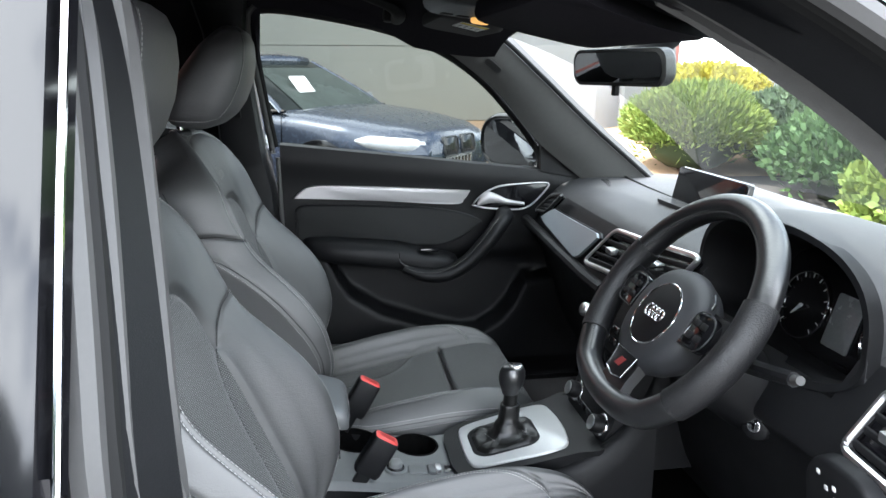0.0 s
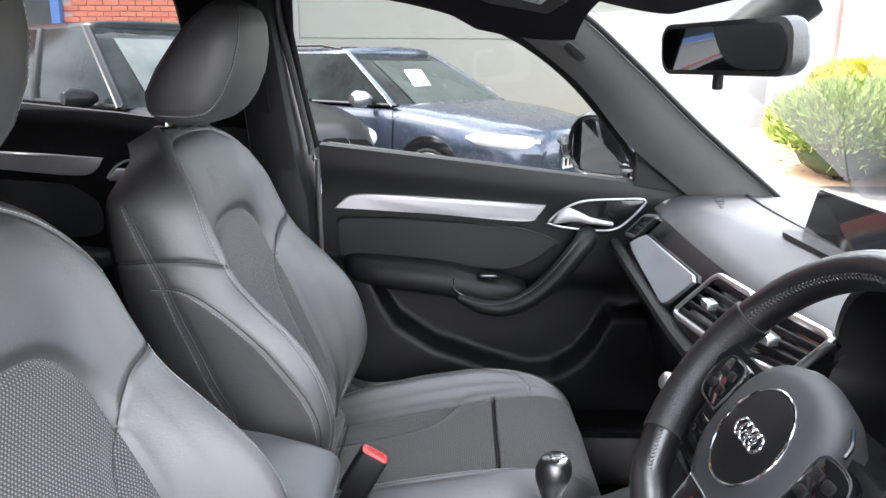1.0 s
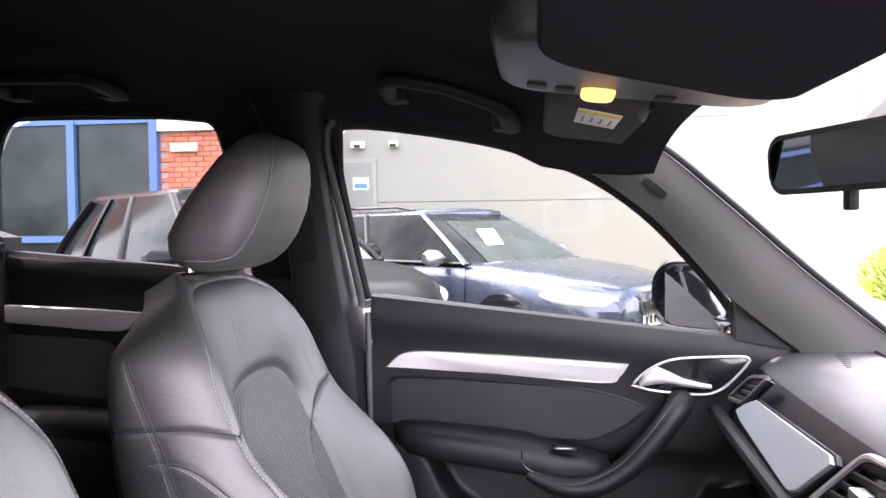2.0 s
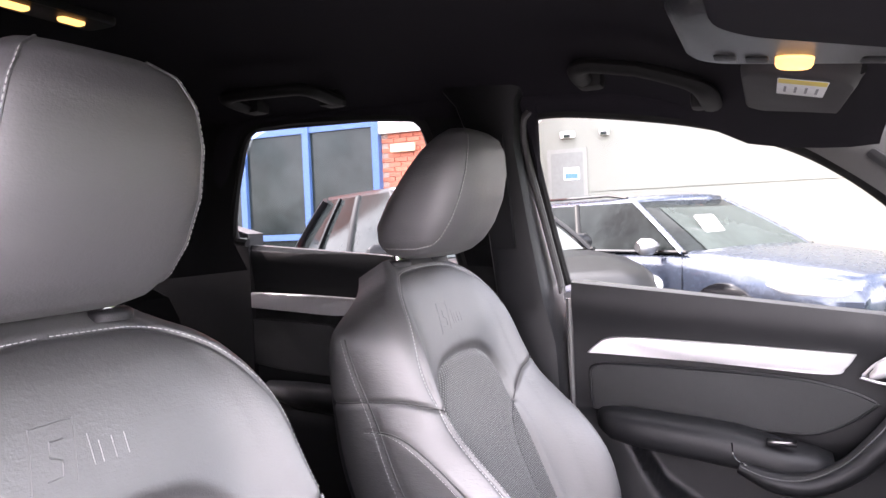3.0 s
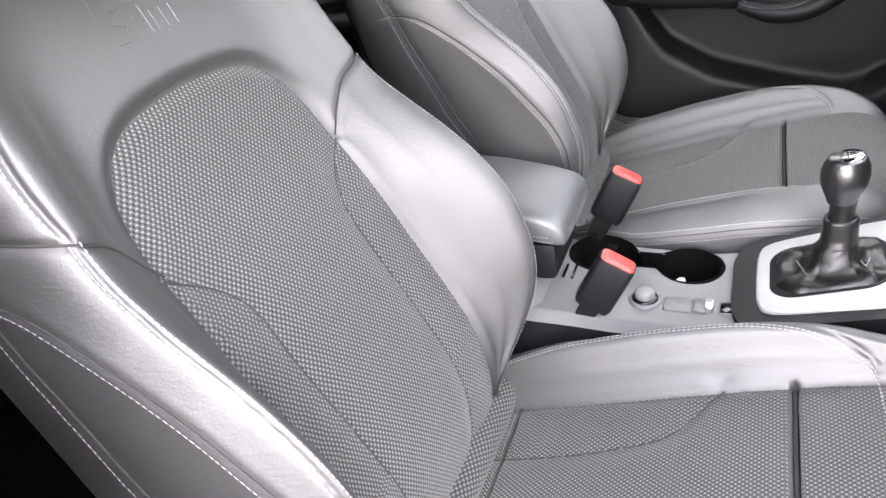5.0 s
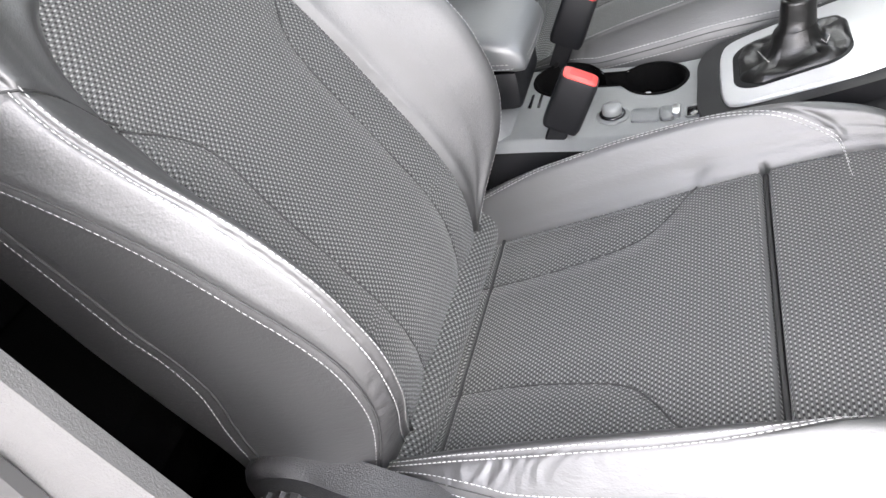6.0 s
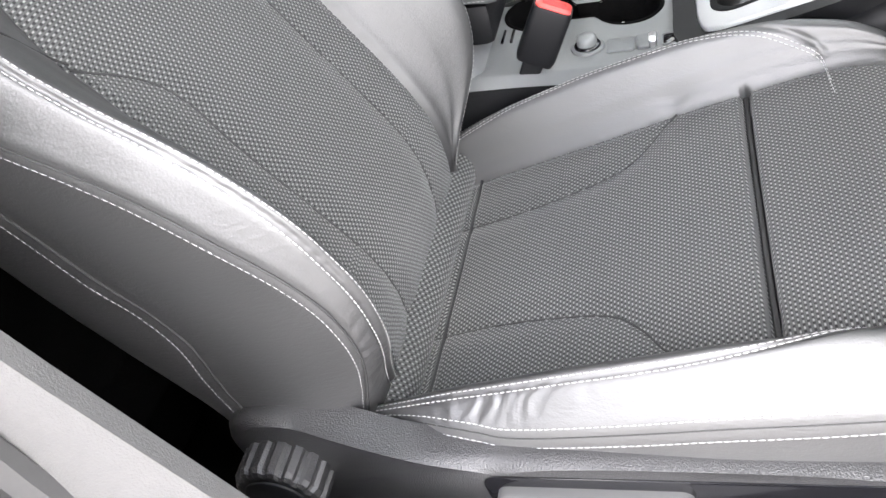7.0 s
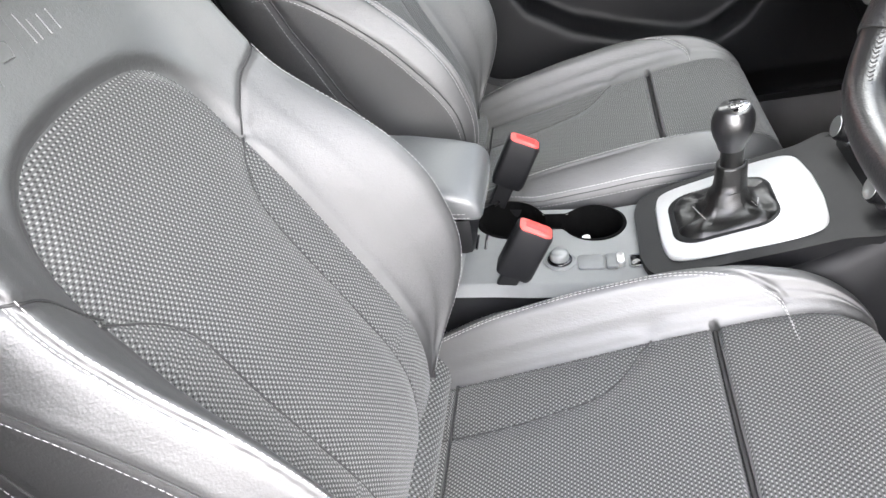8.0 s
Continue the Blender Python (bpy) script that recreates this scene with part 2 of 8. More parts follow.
def tube(path, radius, n=8, closed=False, flat=1.0, up=None):
    """A round (or flattened) bar along a path. radius: one number or one a point."""
    p = np.asarray(path, float)
    m = len(p)
    rad = np.full(m, radius) if np.isscalar(radius) else np.asarray(radius, float)
    if closed:
        tan = np.roll(p, -1, 0) - np.roll(p, 1, 0)
    else:
        tan = np.gradient(p, axis=0)
    tan /= np.linalg.norm(tan, axis=1)[:, None] + 1e-12
    ref = np.array(up if up is not None else (0.03, 0.05, 1.0), float)
    rings = []
    for i in range(m):
        a = np.cross(tan[i], ref)
        if np.linalg.norm(a) < 1e-3:
            a = np.cross(tan[i], (1, 0, 0))
        a /= np.linalg.norm(a)
        b = np.cross(a, tan[i])
        th = np.linspace(0, 2 * np.pi, n, endpoint=False)
        rings.append(p[i] + rad[i] * (np.outer(np.cos(th), a) + flat * np.outer(np.sin(th), b)))
    if closed:
        rings.append(rings[0])
        v, f = loft(rings, True, False)
        k = (m) * n
        f = [tuple(q if q < k else q - k for q in ff) for ff in f]
        return v[:k], f
    return loft(rings)


def join(*vf):
    verts, faces = [], []
    for v, f in vf:
        k = len(verts)
        verts += list(v)
        faces += [tuple(i + k for i in q) for q in f]
    return verts, faces


def slab(outline, origin, ex, ey, depth, bevel=0.002):
    """A plate: a 2D outline in the frame (ex, ey), thickness along their cross product, with a bevelled front edge."""
    o, ex, ey = (np.asarray(v, float) for v in (origin, ex, ey))
    ex, ey = ex / np.linalg.norm(ex), ey / np.linalg.norm(ey)
    ez = np.cross(ex, ey)
    q = np.asarray(outline, float)
    cen = q.mean(0)

    def ring(shrink, h):
        d = q - cen
        ln = np.linalg.norm(d, axis=1)[:, None]
        r = cen + d * np.maximum(0.05, (ln - shrink) / np.maximum(ln, 1e-9))
        return o + np.outer(r[:, 0], ex) + np.outer(r[:, 1], ey) + h * ez
    return loft([ring(0, 0), ring(0, depth - bevel), ring(bevel * 0.4, depth - bevel * 0.35), ring(bevel, depth)])


def rounded(w, h, r, n=5):
    """Outline of a rounded rectangle about the origin."""
    pts = []
    for cx, cy, a0 in ((w / 2 - r, h / 2 - r, 0), (-w / 2 + r, h / 2 - r, 90), (-w / 2 + r, -h / 2 + r, 180), (w / 2 - r, -h / 2 + r, 270)):
        for k in range(n):
            a = radians(a0 + 90 * k / (n - 1))
            pts.append((cx + r * math.cos(a), cy + r * math.sin(a)))
    return pts


def circle2(r, n=32, cx=0, cy=0):
    return [(cx + r * math.cos(2 * math.pi * i / n), cy + r * math.sin(2 * math.pi * i / n)) for i in range(n)]


def sheet(p, mask=None, uv=None):
    """Verts, faces and kept uv of a grid p[i, j, 3]; mask[i, j] tells which quads stay."""
    ni, nj = p.shape[:2]
    idx = np.arange(ni * nj).reshape(ni, nj)
    q = np.stack([idx[:-1, :-1], idx[1:, :-1], idx[1:, 1:], idx[:-1, 1:]], -1)
    q = q[mask] if mask is not None else q.reshape(-1, 4)
    used = np.unique(q)
    remap = np.full(ni * nj, -1)
    remap[used] = np.arange(len(used))
    return p.reshape(-1, 3)[used], remap[q], (uv.reshape(-1, 2)[used] if uv is not None else None)


def stitches(path, normal, length=0.0042, gap=0.0013, r=0.00062, lift=0.0003):
    """Short thread lengths laid along a path, each a small six-sided bead."""
    p = np.asarray(path, float)
    nn = np.asarray(normal, float)
    d = np.r_[0, np.cumsum(np.linalg.norm(np.diff(p, axis=0), axis=1))]
    starts = np.arange(0, d[-1] - length, length + gap)
    verts, faces = [], []
    for s in starts:
        a, b = (np.array([np.interp(q, d, p[:, k]) for k in range(3)]) for q in (s, s + length))
        nv = np.array([np.interp(s, d, nn[:, k]) for k in range(3)])
        nv /= np.linalg.norm(nv) + 1e-9
        t = (b - a) / (np.linalg.norm(b - a) + 1e-9)
        side = np.cross(t, nv)
        a, b = a + nv * lift, b + nv * lift
        k = len(verts)
        mid = (a + b) / 2
        for c, w in ((a, 0.45), (mid, 1.0), (b, 0.45)):
            for ang in (0, 60, 120, 180):
                verts.append(c + r * w * (math.cos(radians(ang)) * side + math.sin(radians(ang)) * nv))
        for i in range(2):
            for j in range(3):
                faces.append((k + i * 4 + j, k + i * 4 + j + 1, k + i * 4 + j + 5, k + i * 4 + j + 4))
    return verts, faces

# ---- outside ----
ASPHALT = surface("worn_asphalt", (0.075, 0.072, 0.068), 0.9, vary=0.25, scale=3, bump=0.5, bump_scale=120)
TAN = surface("tan_block_paving", (0.40, 0.27, 0.16), 0.9, vary=0.2, scale=3)
GREYWALL = surface("grey_cladding", (0.18, 0.185, 0.165), 0.6, vary=0.04, scale=0.7)
WHITEWALL = surface("white_cladding", (0.19, 0.192, 0.19), 0.6, vary=0.05, scale=0.7)
BRICK = surface("red_brick", (0.40, 0.085, 0.05), 0.9, vary=0.3, scale=4)
MORTAR = surface("mortar", (0.36, 0.26, 0.22), 0.95)
BLUEFRAME = surface("blue_frame", (0.05, 0.11, 0.26), 0.4)
# uneven tone stands for reflections of plants and walls in the panes
DARKGLASS = surface("dark_shop_glass", (0.016, 0.022, 0.022), 0.03, vary=0.6, scale=0.7, rough_vary=0.01, spec=0.22)
CONCRETE = surface("pale_band", (0.62, 0.58, 0.55), 0.8)

gx = np.r_[-400, -120, np.linspace(-60, 60, 61), 120, 400]
gy = np.r_[-400, -120, -60, -30, -15, -8, -4, 0, 4, 7.0, 8.0, 9.0, 10.5, 13, 20, 40, 120, 400]
gz = np.interp(gy, [7.0, 10.5], [0, 0.33])
G = np.stack([*np.meshgrid(gx, gy, indexing="ij"), np.broadcast_to(gz, (len(gx), len(gy)))], -1)
v, f, _ = sheet(G)
tagged(mesh_part("ground", v, f, ASPHALT), "worn grey asphalt of a car park", "ground", kind="structure")
G = np.array([[(x, y, float(np.interp(y, [7.0, 10.5], [0, 0.33])) + 0.006) for y in np.linspace(7.2, 13.5, 20)] for x in np.linspace(0.5, 12, 20)])
v, f, _ = sheet(G)
tagged(mesh_part("pavement", v, f, TAN), "tan block paving along the building", "pavement", kind="structure")


def prism(ring, z0, z1, name, mat, parent=None, label=""):
    v, f = loft([[(*r, z) for r in ring] for z in (z0, z1)])
    return mesh_part(name, v, f, mat, parent, label)


def wall_seg(name, p, q, z0, z1, mat, label, th=0.25):
    p, q = np.array(p, float), np.array(q, float)
    d = (q - p) / np.linalg.norm(q - p)
    n = np.array([-d[1], d[0]]) * th
    return tagged(prism([p, q, q + n, p + n], z0, z1, name, mat), label, "wall", kind="structure")


JOINT = surface("dark_joint", (0.10, 0.10, 0.09), 0.8)
wn_wall = wall_seg("wall_north", (-2.95, 10.53), (3.27, 10.53), 0.2, 6.0, JOINT, "smooth grey clad wall of a low building")
for z0, z1 in ((0.52, 1.655), (1.665, 2.84), (2.85, 4.10), (4.11, 6.0)):
    for x0, x1 in ((-2.95, 3.27),):
        prism([(x0, 10.50), (x1, 10.50), (x1, 10.53), (x0, 10.53)], z0, z1, "panel", GREYWALL, wn_wall)
prism([(-2.95, 10.515), (3.27, 10.515), (3.27, 10.53), (-2.95, 10.53)], 0.2, 0.51, "plinth", surface("tan_plinth", (0.36, 0.27, 0.19), 0.9, vary=0.2, scale=6), wn_wall, "low tan plinth")
wall_seg("wall_east", (3.27, 10.5), (4.7, 10.6), 0.2, 6.0, WHITEWALL, "pale clad wall beyond the corner")
wall_seg("wall_east_return", (4.7, 10.6), (7.4, 13.4), 0.2, 6.0, WHITEWALL, "pale clad wall beyond the corner")
wall_seg("wall_far", (7.4, 13.4), (9.0, 16.5), 0.2, 5.0, BRICK, "orange brick wall with tall windows", 0.4)
for k in range(3):
    t = 0.2 + 0.28 * k
    x, y = 7.4 + 1.6 * t, 13.4 + 3.1 * t
    v, f = loft([[(x - 0.02 + dx_, y - 0.01 + dy_, z) for dx_, dy_ in ((-0.03, 0), (0.20, 0.42), (0.22, 0.40), (0.0, -0.02))] for z in (0.6, 2.6)])
    tagged(mesh_part("window", v, f, DARKGLASS), "tall dark window in orange brick", "window", kind="structure")
v, f = tube([(5.35, 11.1, 0.2), (5.35, 11.1, 5.5)], 0.045, 10)
tagged(mesh_part("drain_pipe", v, f, surface("grey_pipe", (0.33, 0.33, 0.33), 0.5)), "grey drain pipe on the pale wall", "pipe")
# door and lamps on the grey wall
ed = thing("service_door", "grey flush door with a small blue and white notice", "door", loc=(-2.25, 10.48, 0.33))
prism([(-2.56, 10.470), (-1.94, 10.470), (-1.94, 10.50), (-2.56, 10.50)], 0.33, 2.34, "frame", surface("grey_door_frame", (0.20, 0.20, 0.19), 0.5), ed)
prism([(-2.50, 10.462), (-2.0, 10.462), (-2.0, 10.47), (-2.50, 10.47)], 0.35, 2.28, "leaf", surface("grey_door", (0.15, 0.155, 0.15), 0.5), ed)
nt_ = prism([(-2.30, 10.452), (-2.06, 10.452), (-2.06, 10.462), (-2.30, 10.462)], 1.86, 2.05, "notice", WHITEP, ed, "white notice with blue band")
prism([(-2.28, 10.446), (-2.08, 10.446), (-2.08, 10.452), (-2.28, 10.452)], 1.88, 1.96, "notice_band", surface("blue_print", (0.05, 0.15, 0.5), 0.5), nt_)
for x in (-2.22, -1.66):
    wl_ = thing("wall_lamp", "small white bulkhead lamp high on the wall", "wall lamp", "wall lamps", loc=(x, 10.45, 2.55))
    bm = bmesh.new()
    box(bm, (x, 10.45, 2.55), (0.22 if x < -2 else 0.14, 0.09, 0.10), 0.02)
    part("housing", bm, WHITEP, wl_)
    bm = bmesh.new()
    box(bm, (x, 10.40, 2.53), (0.10, 0.03, 0.05), 0.01)
    part("lens", bm, DARKGLASS, wl_)

# brick front with blue-framed glass entrance
ww = wall_seg("wall_west", (-5.0, 9.62), (-2.95, 9.62), 0.1, 2.72, MORTAR, "red brick shop wall", 1.0)
wall_seg("wall_west_upper", (-14.0, 9.58), (-2.95, 9.58), 3.25, 6.0, BRICK, "red brick shop wall", 1.0)
wall_seg("fascia", (-5.0, 9.52), (-2.9, 9.52), 2.72, 3.25, CONCRETE, "pale fascia band above the brick", 0.3)
brick_me = None
bm = bmesh.new()
box(bm, (0, 0, 0), (0.215, 0.03, 0.065), 0.004, seg=1)
brick_me = bpy.data.meshes.new("brick")
bm.to_mesh(brick_me)
bm.free()
BRICKV = bpy.data.materials.new("varied_brick")
BRICKV.use_nodes = True
_nt = BRICKV.node_tree
_oi = _nt.nodes.new("ShaderNodeObjectInfo")
_c = mixc(_nt, _oi.outputs["Random"], (0.33, 0.065, 0.04), (0.50, 0.13, 0.075))
_c2 = mixc(_nt, noise_tex(_nt, 40, 4), _c, (0.42, 0.16, 0.10))
_nt.links.new(_c2, _nt.nodes["Principled BSDF"].inputs["Base Color"])
_nt.nodes["Principled BSDF"].inputs["Roughness"].default_value = 0.9
brick_me.materials.append(BRICKV)
BRICK_AT = [(-5.0 + 0.1125 + 0.225 * i + (0.1125 if r % 2 else 0), 9.615, 1.555 + 0.075 * r) for r in range(16) for i in range(9)]
bm = bmesh.new()
for r in range(18):
    for i in range(9):
        box(bm, (-4.8875 + 0.225 * i + (0.1125 if r % 2 else 0), 9.615, 0.205 + 0.075 * r), (0.215, 0.03, 0.065))
rest = part("lower_brickwork", bm, BRICK, ww)
tagged(rest, kind="stuff")
bm = bmesh.new()
box(bm, (-4.60, 9.56, 2.48), (0.42, 0.05, 0.13), 0.01)
pl_ = part("wall_plaque", bm, surface("buff_plaque", (0.55, 0.42, 0.28), 0.7))
tagged(pl_, "small buff plaque on the brick wall", "plaque")
ent = thing("shop_entrance", "blue framed glass shop entrance with dark panes", "shopfront", loc=(-7.5, 9.6, 0.3))
for x in (-10.0, -8.9, -7.65, -6.36, -5.06):
    prism([(x - 0.06, 9.50), (x + 0.06, 9.50), (x + 0.06, 9.64), (x - 0.06, 9.64)], 0.2, 3.2, "post", BLUEFRAME, ent, "blue painted post")
for z in (0.35, 1.15, 2.90, 3.15):
    prism([(-14, 9.52), (-5.0, 9.52), (-5.0, 9.62), (-14, 9.62)], z - 0.05, z + 0.05, "rail", BLUEFRAME, ent, "blue painted rail")
xs_p = [-14, -10.0, -8.9, -7.65, -6.36, -5.06]
for a, b in zip(xs_p[:-1], xs_p[1:]):
    prism([(a + 0.06, 9.57), (b - 0.06, 9.57), (b - 0.06, 9.59), (a + 0.06, 9.59)], 0.4, 3.1, "pane", DARKGLASS, ent, "dark pane with reflections mottled into its tone")

# ---- parked cars ----
TYRE = surface("tyre", (0.02, 0.02, 0.02), 0.8)
ALLOY = surface("alloy_rim", (0.55, 0.55, 0.56), 0.35, metal=1.0)
LAMPG = surface("headlamp_glass", (0.62, 0.63, 0.64), 0.15, vary=0.25, scale=9, coat=1.0)
CARGLASS = surface("car_window_glass", (0.016, 0.019, 0.019), 0.07, vary=0.8, scale=2.2, rough_vary=0.02, spec=0.035)
CARSCREEN = surface("car_windscreen_glass", (0.045, 0.055, 0.052), 0.06, vary=0.5, scale=1.6, rough_vary=0.02, spec=0.18)
TAIL = surface("red_lamp", (0.45, 0.02, 0.02), 0.15)


def parked(name, label, paint, M, p):
    """A parked car. p: length, width, height and the marks of its side view."""
    car = thing(name, label, "car", "parked cars", loc=tuple(M.translation))
    def put(n, vf, mat, parent=car, lab="", sharp=40):
        return mesh_part(n, [tuple(M @ Vector(tuple(map(float, q)))) for q in vf[0]], vf[1], mat, parent, lab, sharp=sharp)
    L, w = p["L"], p["W"] / 2
    xs_c = np.linspace(-L / 2, L / 2, 60)
    deck = np.interp(xs_c, *zip(*p["deck"]))
    shoulder = np.interp(xs_c, *zip(*p["shoulder"]))
    wid = w * np.interp(np.abs(xs_c), [0, L / 2 - 0.75, L / 2 - 0.25, L / 2], [1, 0.985, 0.90, 0.66])
    ring = []
    for x, zd, zs, ww_ in zip(xs_c, deck, shoulder, wid):
        half = [(0, 0.22), (0.80 * ww_, 0.22), (0.94 * ww_, 0.30), (0.985 * ww_, 0.45), (1.0 * ww_, 0.6), (0.985 * ww_, zs), (0.93 * ww_, zs + (zd - zs) * 0.55), (0.80 * ww_, zd - 0.012), (0.45 * ww_, zd + 0.008), (0, zd + 0.012)]
        r = [(x, y, z) for y, z in half] + [(x, -y, z) for y, z in half[-2:0:-1]]
        ring.append(r)
    v, f = loft(ring)
    put("body", (v, f), paint, lab="")
    # glasshouse
    bx0, bx1, rx0, rx1, zb, zr = p["belt_rear"], p["belt_front"], p["roof_rear"], p["roof_front"], p["zb"], p["H"]
    rings = []
    for t in np.linspace(0, 1, 7):
        e = t ** 1.1
        x0, x1 = bx0 + (rx0 - bx0) * e, bx1 + (rx1 - bx1) * e
        hw = w * (0.90 + (0.66 - 0.90) * t ** 1.2)
        z = zb + (zr - 0.06 - zb) * t
        o = []
        for y_, x_ in ((1, 0.0), (1, 0.25), (1, 0.5), (1, 0.75), (1, 0.93), (0.80, 0.99), (0.4, 1.0), (-0.4, 1.0), (-0.80, 0.99), (-1, 0.93), (-1, 0.75), (-1, 0.5), (-1, 0.25), (-1, 0.0), (-0.8, -0.01), (0, -0.015), (0.8, -0.01)):
            o.append((x0 + (x1 - x0) * x_, hw * y_, z + (0.01 * (1 - abs(y_)) if t > 0.9 else 0)))
        rings.append(o)
    v, f = loft(rings)
    put("glasshouse", (v, f), CARGLASS, lab="dark car windows")
    g = np.array([[(x1_ + 0.008 - 0.03 * abs(y_) ** 3, hw_ * y_, z_) for y_ in np.linspace(-0.80, 0.80, 12)] for x1_, hw_, z_ in [(bx1 + (rx1 - bx1) * t ** 1.1, w * (0.90 - 0.24 * t ** 1.2), zb + (zr - 0.06 - zb) * t) for t in np.linspace(0.04, 0.86, 8)]])
    v, f, _ = sheet(g)
    v2, f2, _ = sheet(g - (0.006, 0, 0))
    put("windscreen", join((list(v), [tuple(q) for q in f]), (list(v2), [tuple(q) for q in f2])), CARSCREEN, lab="pale reflecting windscreen")
    rr = [rings[-1], [(x * 0.995, y * 0.97, z + 0.035) for x, y, z in rings[-1]], [(x * 0.9, y * 0.75, z + 0.055) for x, y, z in rings[-1]]]
    v, f = loft(rr)
    put("roof", (v, f), paint, sharp=60)
    def gh(side, fx, t):
        e = t ** 1.1
        x0, x1 = bx0 + (rx0 - bx0) * e, bx1 + (rx1 - bx1) * e
        return (x0 + (x1 - x0) * fx, side * w * (0.905 + (0.665 - 0.905) * t ** 1.2), zb + (zr - 0.06 - zb) * t)
    for side in (1, -1):
        for fx, rad in ((0.955, 0.035), (p["bp"], 0.035), (p["cp"], 0.05), (0.02, 0.07)):
            v, f = tube([gh(side, fx, t) for t in np.linspace(0, 1, 7)], rad, 8, flat=0.5)
            put("pillar", (v, f), paint if fx > 0.9 or fx < 0.1 else PLASTIC)
        v, f = tube([gh(side, q, 0.02) for q in np.linspace(0, 0.97, 10)], 0.018, 6)
        put("window_line", (v, f), p["line"])
        if p.get("rails"):
            x_, y_, z_ = gh(side, 0.1, 1)
            v, f = tube([(rx0 + 0.1, side * w * 0.62, zr - 0.01), (rx0 + 0.3, side * w * 0.63, zr + 0.02), (rx1 - 0.5, side * w * 0.63, zr + 0.02), (rx1 - 0.25, side * w * 0.62, zr - 0.015)], 0.016, 6)
            put("roof_rail", (v, f), GLOSS)
        # mirror
        mxp, mzp = p["belt_front"] - 0.42, zb + 0.06
        v, f = loft([[(mxp + dx_ + 0.04 * c_, side * (w * 0.93 + yy), mzp + hh * s_) for c_, s_ in [(math.cos(a), math.sin(a)) for a in np.linspace(0, 2 * math.pi, 12, endpoint=False)]] for yy, hh, dx_ in ((0.0, 0.03, 0), (0.06, 0.07, 0), (0.17, 0.075, -0.01), (0.21, 0.04, -0.02))])
        put("door_mirror", (v, f), p["mirror"], lab="wing mirror")
        for hx in p["handles"]:
            v, f = tube([(hx - 0.09, side * w * 0.992, 0.86), (hx, side * w * 1.012, 0.865), (hx + 0.09, side * w * 0.992, 0.87)], 0.014, 6)
            put("door_handle", (v, f), paint)
        for sx in p["shuts"]:
            v, f = tube([(sx, side * w * 0.972, zb - 0.02), (sx + 0.01, side * w * 1.0, 0.6), (sx + 0.02, side * w * 0.965, 0.32)], 0.005, 4)
            put("door_gap", (v, f), GLOSS)
        for wx in p["wheels"]:
            v, f = slab([(a, b) for a, b in circle2(0.375, 36)], (wx, side * (w * 0.985 - 0.09), 0.335), (1, 0, 0), (0, 0, 1), -side * 0.105, 0.002)
            put("wheel_arch", (v, f), GLOSS)
            pr = [(0.20, -0.10), (0.27, -0.10), (0.315, -0.08), (0.325, -0.03), (0.325, 0.03), (0.31, 0.085), (0.27, 0.10), (0.235, 0.09)]
            v, f = loft([[(wx + r_ * math.cos(a), side * (w - 0.095 + o_), 0.325 + r_ * math.sin(a)) for r_, o_ in pr] for a in np.linspace(0, 2 * math.pi, 37)], closed=False)
            wh = put("wheel", (v, f), TYRE, lab="tyre and alloy rim")
            v, f = slab(circle2(0.23, 36), (wx, side * (w - 0.03), 0.325), (1, 0, 0), (0, 0, 1), -side * 0.01, 0.001)
            put("hub_well", (v, f), GLOSS, wh)
            for k in range(10):
                a = 2 * math.pi * k / 10
                v, f = tube([(wx + 0.04 * math.cos(a), side * (w - 0.005), 0.325 + 0.04 * math.sin(a)), (wx + 0.235 * math.cos(a), side * (w - 0.012), 0.325 + 0.235 * math.sin(a))], [0.022, 0.016], 6)
                put("spoke", (v, f), ALLOY, wh)
            v, f = tube([(wx + 0.24 * math.cos(a), side * (w - 0.012), 0.325 + 0.24 * math.sin(a)) for a in np.linspace(0, 2 * math.pi, 36, endpoint=False)], 0.014, 6, closed=True)
            put("rim", (v, f), ALLOY, wh)
        # lamps
        lamp_pts = [(L / 2 - 0.56, side * w * 0.955, p["lz"] + 0.075), (L / 2 - 0.42, side * w * 0.915, p["lz"] + 0.065), (L / 2 - 0.22, side * w * 0.80, p["lz"] + 0.045), (L / 2 - 0.10, side * w * 0.58, p["lz"] + 0.02)]
        v, f = tube(cr(lamp_pts, 20), np.interp(np.linspace(0, 1, 20), [0, 0.3, 1], [0.015, 0.065, 0.075]), 12, up=(0, 0, 1), flat=0.9)
        hl = put("headlamp", (v, f), LAMPG, lab="clear headlamp")
        bm_p = [cr(lamp_pts, 20)[k] for k in (9, 15)]
        for q in bm_p:
            v, f = tube([q + np.array((0.02, side * 0.02, 0)), q + np.array((0.050, side * 0.028, 0))], 0.024, 14)
            put("lamp_ring", (v, f), ALLOY, hl)
        v, f = tube(cr([(-L / 2 + 0.05, side * w * 0.6, 0.92), (-L / 2 + 0.14, side * w * 0.86, 0.93), (-L / 2 + 0.38, side * w * 0.965, 0.94)], 10), 0.06, 10)
        put("tail_lamp", (v, f), TAIL, lab="red tail lamp")
    # nose
    xf = L / 2
    for side in (1, -1):
        o = rounded(0.27, 0.17, 0.05, 6)
        v, f = slab(o, (xf - 0.055, side * 0.165, p["lz"] - 0.0), (0, 1, 0), (-0.15, 0, 1), 0.06, 0.012)
        gr = put("grille", (v, f), GLOSS, lab="dark grille half with bright edge")
        v, f = tube([(xf + 0.006 - 0.15 * b, side * 0.165 + a, p["lz"] + b) for a, b in o], 0.007, 6, closed=True)
